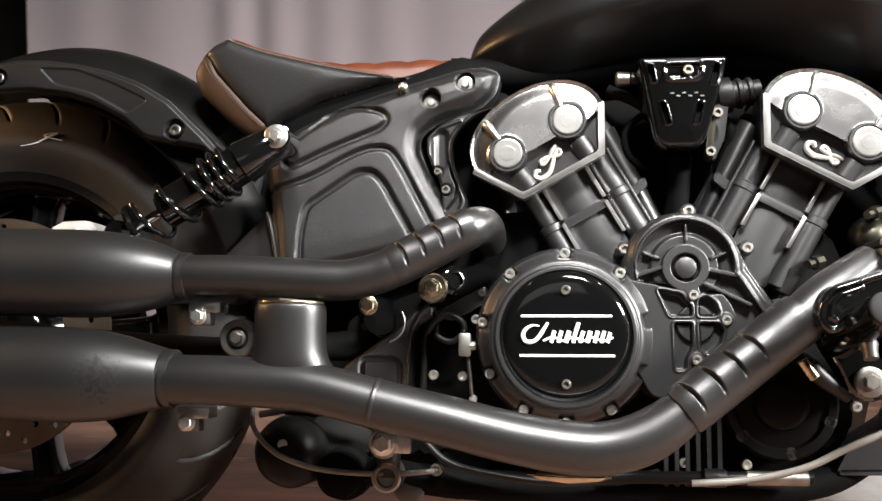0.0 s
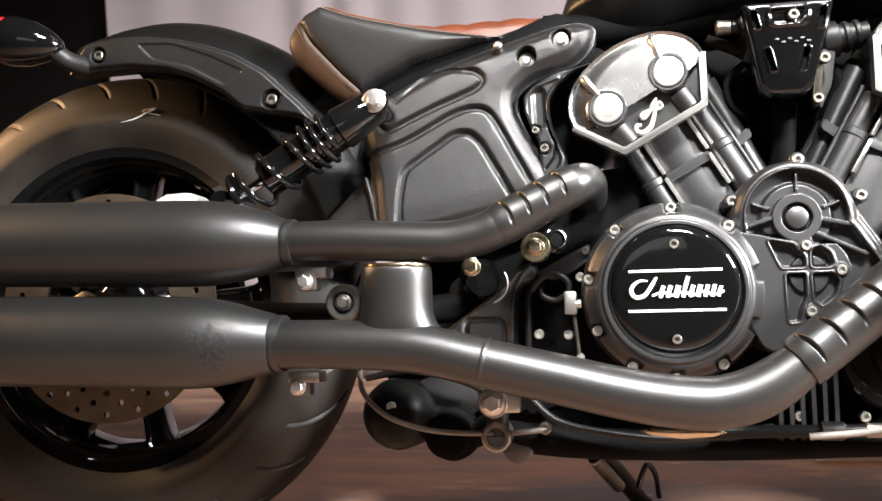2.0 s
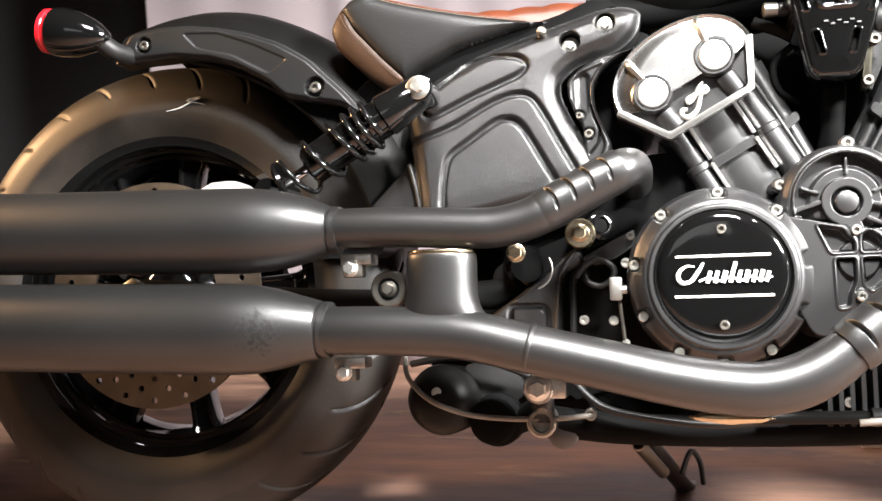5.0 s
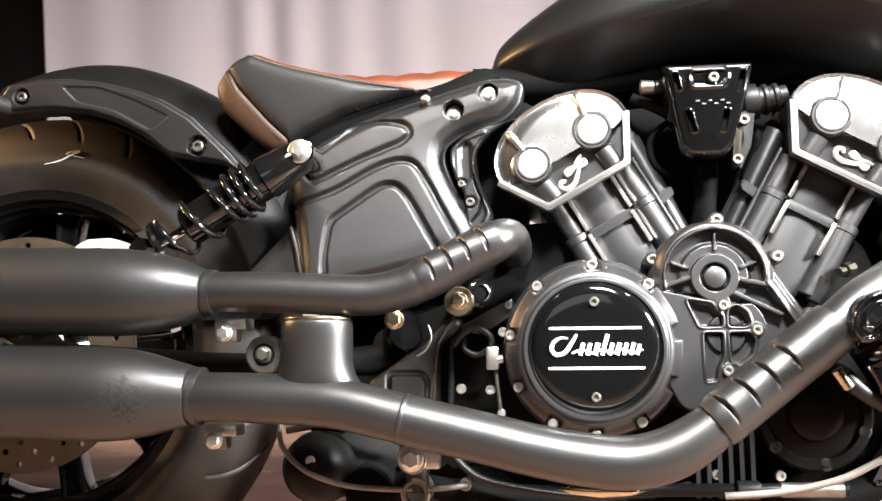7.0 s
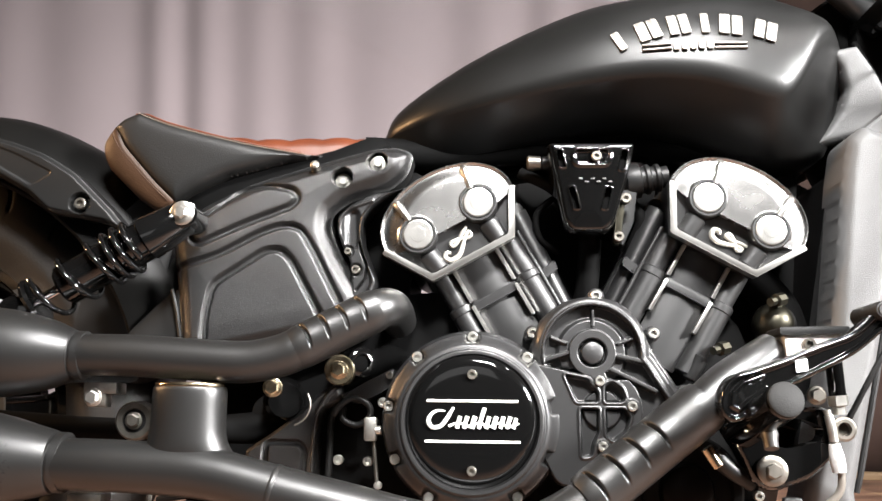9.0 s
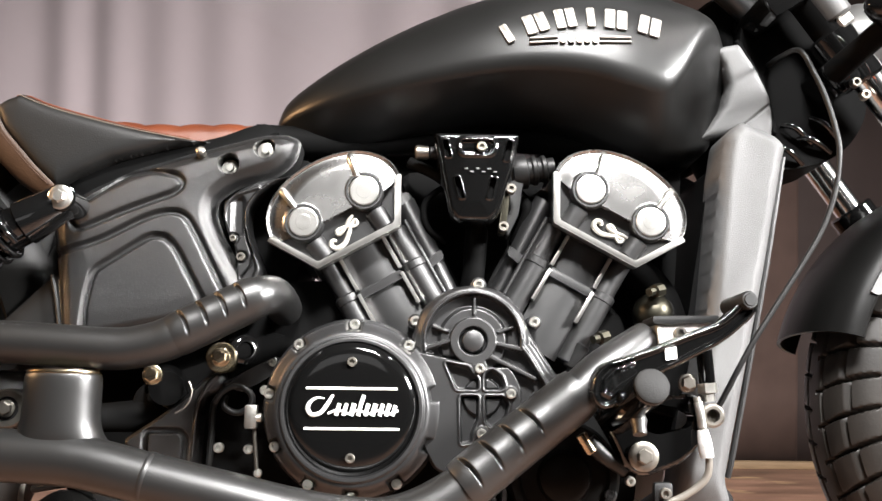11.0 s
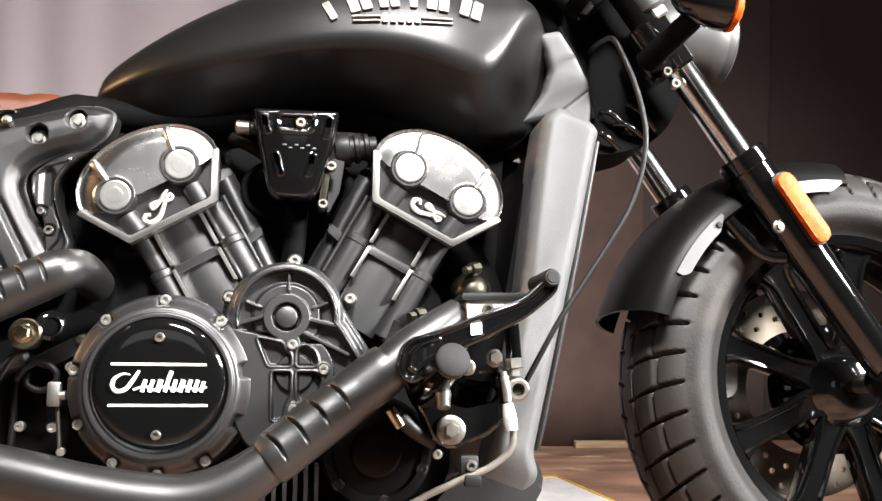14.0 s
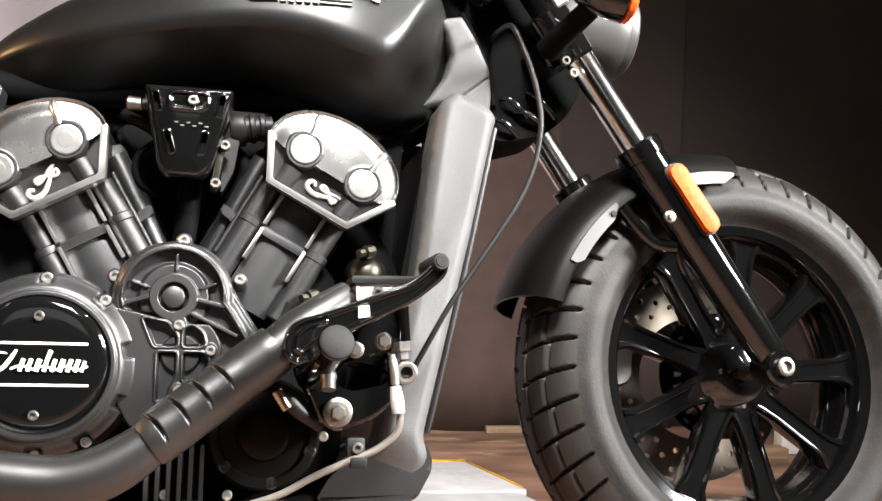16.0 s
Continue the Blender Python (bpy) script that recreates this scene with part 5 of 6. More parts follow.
SLOTS = [((0.797, 0.634), (0.801, 0.615)), ((0.871, 0.634), (0.867, 0.612)), ((0.811, 0.592), (0.817, 0.568)), ((0.853, 0.592), (0.848, 0.568))]


HORN_BOSS = [tuple(p) for p in rounded([(0.813, 0.617), (0.853, 0.617), (0.855, 0.636), (0.812, 0.636)], 0.008)]
SLOT_SHAPES = [[tuple(q) for q in rounded([(x0 - 0.0030, z0), (x0 + 0.0030, z0), (x1 + 0.0030, z1), (x1 - 0.0030, z1)], 0.0024)] for (x0, z0), (x1, z1) in SLOTS]


def horn_h(X, Z):
    e = -d_poly(X, Z, HORN)
    b = -d_poly(X, Z, HORN_BOSS)
    h = 0.013 * np.sqrt(1 - (1 - np.clip(e, 0, 0.007) / 0.007) ** 2) + 0.0035 * step(e, 0.0, 0.03)
    h = h + 0.0020 * step(b, -0.004, 0.0) - 0.0055 * step(b, 0.0, 0.004)
    h = h + 0.004 * (1 - step(np.hypot(X - 0.8385, Z - 0.6265), 0.0065, 0.009))
    for s in SLOT_SHAPES:
        q = -d_poly(X, Z, s)
        h = h + 0.0012 * step(q, -0.0025, -0.0008) * (1 - step(q, -0.0004, 0.0)) - 0.012 * step(q, -0.0003, 0.0010)
    return h + (Z - 0.60) * 0.13


horn = part("intake_cover", relief(lambda X, Z: d_poly(X, Z, HORN), horn_h, 0.778, 0.89, 0.536, 0.65, 0.0009, -0.150, 0.04), GLOSS, bike, "gloss black trapezoid cover with slots between the cylinders", sharp=60)
for i, s in enumerate(SLOT_SHAPES):
    z = s[0][1]
    part("cover_slot", plate(s, -0.1560 - (z - 0.60) * 0.13, -0.150, 0), SHADE_BLACK, horn)
bolt(horn, 0.8385, -0.1690, 0.6265, 0.0056, "socket", DULL)
for i in range(6):
    part("mark_stroke", box(0.821 + 0.0066 * i, -0.1672, 0.6015 - 0.0035 * (i % 2), 0.0045, 0.001, 0.0018, 0.0004), SHELL, horn)
pin = part("knurled_plug", lathe([(0, 0.008), (0.014, 0.009), (0.016, 0.006), (0.016, 0)], (0.778, -0.12, 0.632), (-1, 0, 0), 18), DULL, bike, "plated plug on a hose end")
part("plug_hose", stick((0.779, -0.12, 0.632), (0.80, -0.12, 0.631), 0.008, 12), HOSE, pin)
part("rubber_boot", lathe([(0, 0.019), (0.008, 0.021), (0.016, 0.0205), (0.018, 0.016), (0.022, 0.016), (0.024, 0.018), (0.028, 0.018), (0.030, 0.015), (0.034, 0.015), (0.036, 0.017), (0.040, 0.017), (0.042, 0.013), (0.05, 0.013)], (0.880, -0.105, 0.612), (1, 0, 0.15), 28), HOSE, bike, "ribbed black rubber boot")
lt = part("plated_bracket", plate(rounded([(0.868, 0.592), (0.876, 0.592), (0.868, 0.532), (0.860, 0.532)], 0.003), -0.135, -0.12, 0.0015), DARK_METAL, bike, "small dark plated link with two screws")
part("link_body", plate(rounded([(0.872, 0.598), (0.892, 0.604), (0.886, 0.560), (0.872, 0.530)], 0.005), -0.118, -0.095, 0.003), BLACK_PLASTIC, lt)
bolt(lt, 0.875, -0.137, 0.585, 0.006, "socket", DULL)
bolt(lt, 0.866, -0.137, 0.540, 0.006, "socket", DULL)

# ---- tank ----
TX = [0.583, 0.597, 0.640, 0.700, 0.770, 0.840, 0.900, 0.960, 1.010, 1.052, 1.075, 1.095, 1.112, 1.132, 1.150, 1.158]
ZT = [0.698, 0.725, 0.757, 0.794, 0.829, 0.856, 0.868, 0.877, 0.878, 0.873, 0.866, 0.855, 0.843, 0.825, 0.790, 0.755]
ZB = [0.672, 0.660, 0.655, 0.660, 0.671, 0.680, 0.682, 0.669, 0.652, 0.641, 0.640, 0.641, 0.645, 0.660, 0.700, 0.735]
HW = [0.030, 0.052, 0.085, 0.112, 0.133, 0.150, 0.160, 0.167, 0.168, 0.162, 0.154, 0.144, 0.132, 0.112, 0.084, 0.052]
ZW = [0.683, 0.690, 0.699, 0.709, 0.719, 0.727, 0.730, 0.725, 0.712, 0.706, 0.725, 0.760, 0.786, 0.796, 0.772, 0.748]
xs = np.concatenate([np.linspace(0.583, 0.60, 10), np.linspace(0.60, 1.12, 70)[1:], np.linspace(1.12, 1.158, 24)[1:]])


def spline(x, X, Y):
    c = cat(list(zip(X, Y)), 10)
    return np.interp(x, [p[0] for p in c], [p[1] for p in c])


bm = bmesh.new()
rows = []
for x in xs:
    zt, zb, hw, zw = (float(spline(x, TX, q)) for q in (ZT, ZB, HW, ZW))
    half = []
    for t in np.linspace(0, 1, 15):
        a = t * math.pi / 2
        half.append((hw * math.sin(a) ** 0.80, zw + (zt - zw) * math.cos(a) ** 0.95))
    for t in np.linspace(0, 1, 11)[1:]:
        half.append((hw * (1 - 0.40 * t ** 0.95 - 0.08 * t ** 5), zw + (zb - zw) * t ** 0.95))
    half.append((0.02, zb - 0.0))
    ring = [bm.verts.new((x, -y, z)) for y, z in half] + [bm.verts.new((x, y, z)) for y, z in half[:0:-1]]
    rows.append(ring)
k = len(rows[0])
for p, q in zip(rows, rows[1:]):
    for j in range(k):
        bm.faces.new((p[j], p[(j + 1) % k], q[(j + 1) % k], q[j]))
bm.faces.new(rows[0])
bm.faces.new(rows[-1][::-1])
tank = part("fuel_tank", bm, TANK_PAINT, bike, "satin black teardrop fuel tank with pale metal badge", sharp=60)


def tank_y(x, z):
    zt, zw, hw = (float(spline(x, TX, q)) for q in (ZT, ZW, HW))
    c = min(1, max(0, (z - zw) / (zt - zw))) ** (1 / 0.95)
    return -hw * max(0, 1 - c * c) ** 0.40


def badge(pts, name="badge_block"):
    """A plain raised block that follows the tank's side."""
    bm = bmesh.new()
    lift = 0.004
    a = [bm.verts.new((x, tank_y(x, z) - lift, z)) for x, z in pts]
    b = [bm.verts.new((x, tank_y(x, z) + 0.006, z)) for x, z in pts]
    n = len(pts)
    f = bm.faces.new(a)
    for i in range(n):
        bm.faces.new((a[i], b[i], b[(i + 1) % n], a[(i + 1) % n]))
    bmesh.ops.bevel(bm, geom=list(f.edges), offset=0.0008, segments=1, affect="EDGES")
    part(name, bm, BADGE_METAL, tank, "pale raised metal block")


for i, (x, z, w, h, tilt) in enumerate(((0.869, 0.771, 0.009, 0.026, 26), (0.903, 0.784, 0.026, 0.027, 16), (0.938, 0.790, 0.023, 0.028, 7), (0.968, 0.791, 0.009, 0.028, 0), (0.998, 0.789, 0.026, 0.028, -7), (1.039, 0.783, 0.026, 0.027, -15))):
    c, s = math.cos(radians(tilt)), math.sin(radians(tilt))
    for o, half_w in (((0, 0.0045),) if w < 0.012 else ((-w / 4 - 0.0008, w / 4 - 0.0004), (w / 4 + 0.0008, w / 4 - 0.0004))):
        badge([(x + c * u - s * v, z + s * u + c * v) for u, v in rounded([(o - half_w, -h / 2), (o + half_w, -h / 2), (o + half_w, h / 2), (o - half_w, h / 2)], 0.0012)])
for x0, x1 in ((0.895, 0.928), (0.976, 1.014)):
    for dz in (-0.0035, 0.0025):
        badge([(x0, 0.7605 + dz - 0.0013), (x1, 0.7615 + dz - 0.0013), (x1, 0.7615 + dz + 0.0013), (x0, 0.7605 + dz + 0.0013)], "badge_line")
for i in range(5):
    x = 0.9335 + 0.0095 * i
    badge(rounded([(x - 0.0036, 0.7555), (x + 0.0036, 0.7555), (x + 0.0036, 0.7665), (x - 0.0036, 0.7665)], 0.0015))
# near tube darker than its far twin: the tank's shade is in its colour
part("frame_backbone", tube([(0.56, -0.05, 0.665), (0.66, -0.04, 0.665), (0.80, -0.04, 0.675), (0.95, -0.04, 0.675), (1.10, -0.04, 0.68), (1.20, -0.03, 0.72)], 0.020, 14), SHADE_BLACK, bike, "black frame tube under the tank")
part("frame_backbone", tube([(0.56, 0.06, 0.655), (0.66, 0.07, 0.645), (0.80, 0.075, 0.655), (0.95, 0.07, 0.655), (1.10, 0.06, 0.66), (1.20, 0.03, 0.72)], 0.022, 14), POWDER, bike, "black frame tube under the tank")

# ---- radiator and neck panels ----
RAD = [tuple(p) for p in rounded([(1.128, 0.655), (1.147, 0.671), (1.190, 0.652), (1.199, 0.640), (1.194, 0.625), (1.166, 0.490), (1.123, 0.304), (1.112, 0.255), (1.120, 0.230), (1.112, 0.208), (1.094, 0.184), (0.990, 0.180), (1.010, 0.215), (1.058, 0.245), (1.098, 0.433), (1.120, 0.610)], 0.008)]


def rad_h(X, Z):
    e = -d_poly(X, Z, RAD)
    return 0.014 * np.sqrt(np.clip(e, 0, 0.012) / 0.012) - 0.030 * step(0.275 - Z - 0.35 * (X - 1.06), 0, 0.085)


rad = part("radiator_shroud", relief(lambda X, Z: d_poly(X, Z, RAD), rad_h, 0.98, 1.205, 0.175, 0.676, 0.0028, -0.140, 0.06), PLASTIC, bike, "grained grey plastic radiator shroud")
part("radiator_core", plate(rounded([(1.125, 0.63), (1.185, 0.63), (1.110, 0.27), (1.06, 0.27)], 0.01), -0.09, 0.14, 0.004), SHADE_BLACK, bike, "black radiator core")
part("far_shroud", plate(rounded([(1.118, 0.650), (1.147, 0.671), (1.199, 0.640), (1.123, 0.304), (1.094, 0.184), (1.03, 0.184), (1.06, 0.30)], 0.01), 0.12, 0.155, 0.004), PLASTIC, rad)
part("shroud_seam", tube([(1.199, -0.132, 0.630), (1.170, -0.136, 0.490), (1.128, -0.136, 0.300), (1.118, -0.134, 0.258)], 0.0035, 8), BLACK_PLASTIC, rad)
for i in range(9):
    z = 0.50 - 0.027 * i
    x = 1.168 + (z - 0.49) * 0.232
    part("grille_tooth", box(x + 0.005, -0.125, z, 0.012, 0.006, 0.0025, 0.0006, Matrix.Rotation(radians(-35), 4, "Y")), BLACK_PLASTIC, rad)

FOOT = rounded([(0.990, 0.181), (1.004, 0.206), (1.020, 0.222), (1.060, 0.236), (1.112, 0.250), (1.1215, 0.240), (1.126, 0.2196), (1.106, 0.182)], 0.006)
part("shroud_foot", plate(FOOT, -0.1365, -0.095, 0.006, 3), BLACK_PLASTIC, rad, "black plastic foot of the shroud")

NECK = [tuple(p) for p in rounded([(1.130, 0.781), (1.166, 0.788), (1.188, 0.757), (1.206, 0.722), (1.210, 0.690), (1.208, 0.655), (1.165, 0.678), (1.112, 0.664), (1.130, 0.686), (1.146, 0.708), (1.153, 0.735), (1.145, 0.760)], 0.004)]
part("neck_panel", relief(lambda X, Z: d_poly(X, Z, NECK), lambda X, Z: 0.010 * (1 - np.exp(-np.clip(-d_poly(X, Z, NECK), 0, 1) / 0.0022)) - 0.003 * (1 - step(d_line(X, Z, [(1.206, 0.712), (1.166, 0.680)]), 0.0008, 0.0024)) + (Z - 0.72) * 0.15, 1.078, 1.215, 0.65, 0.79, 0.0016, -0.078, 0.07), PLASTIC, bike, "grey plastic neck panel behind the tank", sharp=70)

# ---- front end: steered with the wheel ----
# fork axes lie parallel to the steering axis; s: way up from the axle along the leg
UP = Vector((-math.sin(RAKE), 0, math.cos(RAKE)))


def fpt(lat, s, fwd=0.0):
    """A point of the front end: lat to the far side, s up along the leg from the axle, fwd square to it."""
    f = Vector((math.cos(RAKE), 0, math.sin(RAKE)))
    return Vector((lat * 0, lat, 0)) + UP * s + f * fwd


def fplace(bm):
    return moved(bm, FM)


def leg(lat, label):
    lower = part("fork_leg", fplace(lathe([(-0.03, 0), (-0.03, 0.016), (-0.02, 0.022), (0.03, 0.024), (0.10, 0.026), (0.20, 0.0275), (0.28, 0.0285), (0.318, 0.0290), (0.320, 0.0320), (0.338, 0.0322), (0.341, 0.0295), (0.341, 0)], fpt(lat, 0, 0.017), UP, 36)), GLOSS, bike, label)
    part("fork_tube", fplace(stick(fpt(lat, 0.33, 0.016), fpt(lat, 0.50, 0.016), 0.0192, 36)), FORK_CHROME, lower, "chrome fork tube")
    part("axle_clamp", fplace(lathe([(-0.020, 0), (-0.020, 0.022), (0.020, 0.025), (0.024, 0.022), (0.024, 0)], fpt(lat, -0.003, 0.011), (0, -1, 0), 32)), GLOSS, lower)
    return lower


leg_near = leg(-0.104, "gloss black fork leg with chrome tube and orange reflector")
leg(0.104, "gloss black fork leg with chrome tube, far side")
part("axle_end", fplace(lathe([(0, 0.0118), (0.006, 0.0122), (0.007, 0.010), (0.007, 0.0072), (0.003, 0.0068), (0.003, 0)], fpt(-0.128, -0.003, 0.011), (0, -1, 0), 28)), DULL, leg_near, "plated axle end")
part("axle", fplace(stick(fpt(-0.12, 0), fpt(0.12, 0), 0.010, 16)), DULL, leg_near)
bm = plate(rounded([(-0.0115, -0.050), (0.0115, -0.050), (0.0115, 0.050), (-0.0115, 0.050)], 0.0105, 5), -0.006, 0.004, 0.003)
moved(bm, Matrix.Translation(fpt(-0.138, 0.243, 0.026)) @ Matrix.Rotation(-RAKE, 4, "Y"))
part("reflector", fplace(bm), ORANGE, leg_near, "long orange reflector")
bm = plate(rounded([(-0.014, -0.053), (0.014, -0.053), (0.014, 0.053), (-0.014, 0.053)], 0.013, 5), 0.003, 0.016, 0.002)
moved(bm, Matrix.Translation(fpt(-0.138, 0.243, 0.026)) @ Matrix.Rotation(-RAKE, 4, "Y"))
part("reflector_base", fplace(bm), BLACK_PLASTIC, leg_near)
q = FM @ fpt(-0.128, 0.2395, -0.011)
bolt(leg_near, q.x, q.y, q.z, 0.0052, "flange", DULL)

clamp = part("lower_triple_clamp", fplace(box(0, 0, 0, 0.060, 0.250, 0.044, 0.010, Matrix.Identity(4))), GLOSS, bike, "gloss black lower triple clamp")
clamp.data.transform(FM.inverted())
clamp.data.transform(FM @ Matrix.Translation(fpt(0, 0.498, -0.006)) @ Matrix.Rotation(-RAKE, 4, "Y"))
for lat in (-0.1, 0.1):
    part("clamp_sleeve", fplace(lathe([(0, 0.024), (0.004, 0.029), (0.072, 0.029), (0.076, 0.024)], fpt(lat, 0.474, 0.012), UP, 32)), GLOSS, clamp)
for s in (0.4635, 0.482):
    q = FM @ fpt(-0.130, s - 0.003, -0.0195)
    bolt(clamp, q.x, q.y, q.z, 0.0060, "socket", DULL if s > 0.47 else STEEL)
part("steering_stem", fplace(stick(fpt(0, 0.46, -0.045), fpt(0, 0.68, -0.045), 0.030, 24)), SHADE_BLACK, clamp)
part("upper_clamp", fplace(moved(box(0, 0, 0, 0.08, 0.26, 0.035, 0.008), Matrix.Translation(fpt(0, 0.615, -0.01)) @ Matrix.Rotation(-RAKE, 4, "Y"))), GLOSS, clamp)
riser_tube = part("bar_clamp_post", stick((1.2431, -0.115, 0.8709), (1.2831, -0.115, 0.8137), 0.0205, 28), SHELL, clamp, "satin grey post above the clamp")
part("post_nut", stick((1.2831, -0.115, 0.8137), (1.2916, -0.115, 0.8021), 0.0165, 6), STEEL, riser_tube, "bright hexagon nut")
part("fork_cover", fplace(stick(fpt(-0.104, 0.53, 0.016), fpt(-0.104, 0.640, 0.016), 0.0235, 28)), SHADE_BLACK, clamp)

lamp = part("headlight", fplace(moved(lathe([(-0.08, 0), (-0.078, 0.028), (-0.06, 0.048), (-0.03, 0.058), (0.01, 0.063), (0.03, 0.064), (0.036, 0.061), (0.036, 0)], (0, 0, 0), (1, 0, -0.05), 56), Matrix.Translation(fpt(0, 0.510, 0.125)))), SHELL, bike, "round satin grey headlight shell")
part("headlight_rim", fplace(moved(lathe([(0.028, 0.0632), (0.036, 0.0636), (0.044, 0.0625), (0.048, 0.058)], (0, 0, 0), (1, 0, -0.05), 56), Matrix.Translation(fpt(0, 0.510, 0.125)))), SHELL, lamp, "grey headlight rim")
ind = part("front_indicator", lathe([(0, 0), (0.0, 0.024), (0.003, 0.0272), (0.016, 0.0275), (0.038, 0.0245), (0.058, 0.0165), (0.068, 0.009), (0.072, 0)], (1.334, -0.225, 0.772), (-0.975, 0, 0.16), 36), GLOSS, bike, "bullet shaped gloss black front indicator")
part("lens", lathe([(0, 0), (0, 0.022), (0.001, 0.0272), (0.007, 0.0268), (0.011, 0.020), (0.013, 0)], (1.334, -0.225, 0.772), (0.975, 0, -0.16), 36), ORANGE, ind, "amber lens")
part("stalk", stick((1.300, -0.215, 0.768), (1.268, -0.125, 0.738), 0.0135, 18, 0.0150), SHADE_BLACK, ind)
part("handlebar_riser", fplace(stick(fpt(-0.05, 0.62, -0.02), fpt(-0.06, 0.72, -0.05), 0.018, 18)), POWDER, bike, "black handlebar riser")

# front fender, riding with the wheel
FC = (-0.035, 0.006)
ff = fender("front_fender", FC, 0.305, 0.095, 0.050, 86, 163, SATIN, m=FM, label="satin black front fender with silver edge trim")
for a0, a1, r_out in ((88, 109, 0.262), (129, 151, 0.268)):
    bm = bmesh.new()
    rows = []
    for i in range(21):
        a = radians(a0 + (a1 - a0) * i / 20)
        wv = 0.0165 * min(1, (i + 1.5) / 5, (21.5 - i) / 3)
        ring = []
        for q, y in ((r_out, -0.0965), (r_out - wv, -0.0975), (r_out - wv, -0.0935), (r_out, -0.0925)):
            ring.append(bm.verts.new((FC[0] + q * math.cos(a), y, FC[1] + q * math.sin(a))))
        rows.append(ring)
    for p, q in zip(rows, rows[1:]):
        for j in range(4):
            bm.faces.new((p[j], p[(j + 1) % 4], q[(j + 1) % 4], q[j]))
    bm.faces.new(rows[0][::-1])
    bm.faces.new(rows[-1])
    part("fender_trim", fplace(bm), SILVER, ff, "silver edge trim")
q = FM @ Vector((FC[0] + 0.259 * math.cos(radians(132)), -0.098, FC[1] + 0.259 * math.sin(radians(132))))
bolt(ff, q.x, q.y, q.z, 0.004, "dome", BLACK_PLASTIC)
part("fender_stay", fplace(tube([(FC[0] + 0.256 * math.cos(radians(128)), -0.092, FC[1] + 0.256 * math.sin(radians(128))), (-0.155, -0.097, 0.165), tuple(fpt(-0.1, 0.20, -0.012))], 0.009, 12)), GLOSS, ff)
part("front_caliper", fplace(plate(rounded([(-0.175, 0.01), (-0.16, 0.06), (-0.125, 0.075), (-0.10, 0.05), (-0.105, -0.005), (-0.14, -0.015)], 0.008), 0.07, 0.11, 0.005)), CALIPER, bike, "silver front brake caliper")

# hoses and cables at the neck
part("brake_hose", tube([(1.214, -0.055, 0.772), (1.206, -0.12, 0.760), (1.2085, -0.175, 0.747), (1.2200, -0.185, 0.716), (1.2290, -0.19, 0.686), (1.2355, -0.195, 0.652), (1.2370, -0.20, 0.620), (1.2305, -0.20, 0.577), (1.2140, -0.20, 0.533), (1.1885, -0.20, 0.491), (1.158, -0.20, 0.446), (1.128, -0.20, 0.401), (1.100, -0.195, 0.350), (1.083, -0.19, 0.318)], 0.0032, 12), HOSE, bike, "long black brake hose")
part("clutch_cable", tube([(1.17, -0.07, 0.80), (1.20, -0.07, 0.74), (1.215, -0.065, 0.68)], 0.0045, 10), SHADE_BLACK, bike, "black clutch cable")
part("steering_head", stick((1.20, 0, 0.62), (1.12, 0, 0.80), 0.052, 24), SHADE_BLACK, bike, "black steering head")
bundle = part("horn_housing", plate(rounded([(1.185, 0.86), (1.295, 0.855), (1.318, 0.775), (1.338, 0.735), (1.336, 0.705), (1.318, 0.672), (1.290, 0.648), (1.235, 0.632), (1.185, 0.640), (1.165, 0.70)], 0.018), -0.062, 0.05, 0.012, 3), SHADE_BLACK, bike, "black horn housing and wiring between neck and fork")
for x0, x1, z0, z1 in ((1.245, 1.285, 0.672, 0.655), (1.215, 1.250, 0.660, 0.640), (1.262, 1.300, 0.700, 0.668), (1.225, 1.262, 0.690, 0.668)):
    part("wire", tube([(x0, -0.066, z0), ((x0 + x1) / 2 - 0.006, -0.076, (z0 + z1) / 2 + 0.006), (x1, -0.066, z1)], 0.0040, 10), GLOSS, bundle)

# ---- foot control on the near side ----
LEVER = [tuple(p) for p in cat([(0.942, 0.350), (0.946, 0.367), (0.957, 0.378), (0.978, 0.385), (1.004, 0.394), (1.041, 0.409), (1.070, 0.420), (1.088, 0.434), (1.100, 0.448), (1.111, 0.444), (1.109, 0.428), (1.094, 0.413), (1.076, 0.399), (1.056, 0.388), (1.028, 0.374), (0.999, 0.360), (0.982, 0.350), (0.970, 0.336), (0.956, 0.331), (0.945, 0.338)], 5, True)]
GROOVE = [(0.985, 0.377), (0.966, 0.370), (0.957, 0.361), (0.955, 0.348), (0.962, 0.344), (0.972, 0.353), (0.990, 0.365)]


def lever_h(X, Z):
    e = -d_poly(X, Z, LEVER)
    h = 0.009 * np.sqrt(1 - (1 - np.clip(e, 0, 0.004) / 0.004) ** 2) - 0.004 * step(e, 0.0045, 0.0075)
    return h + 0.0022 * (1 - step(d_line(X, Z, GROOVE), 0.0005, 0.0026)) + (Z - 0.39) * 0.06


lever_mesh = relief(lambda X, Z: d_poly(X, Z, LEVER), lever_h, 0.935, 1.118, 0.322, 0.455, 0.0011, -0.264, 0.014)
lever = part("brake_lever", lever_mesh, GLOSS, bike, "gloss black forward brake lever with a white square sticker", sharp=70)
part("sticker", plate(rounded([(1.0175, 0.3805), (1.029, 0.3825), (1.0285, 0.3945), (1.017, 0.3925)], 0.0015), -0.2705, -0.2680, 0), WHITE, lever, "white square sticker")
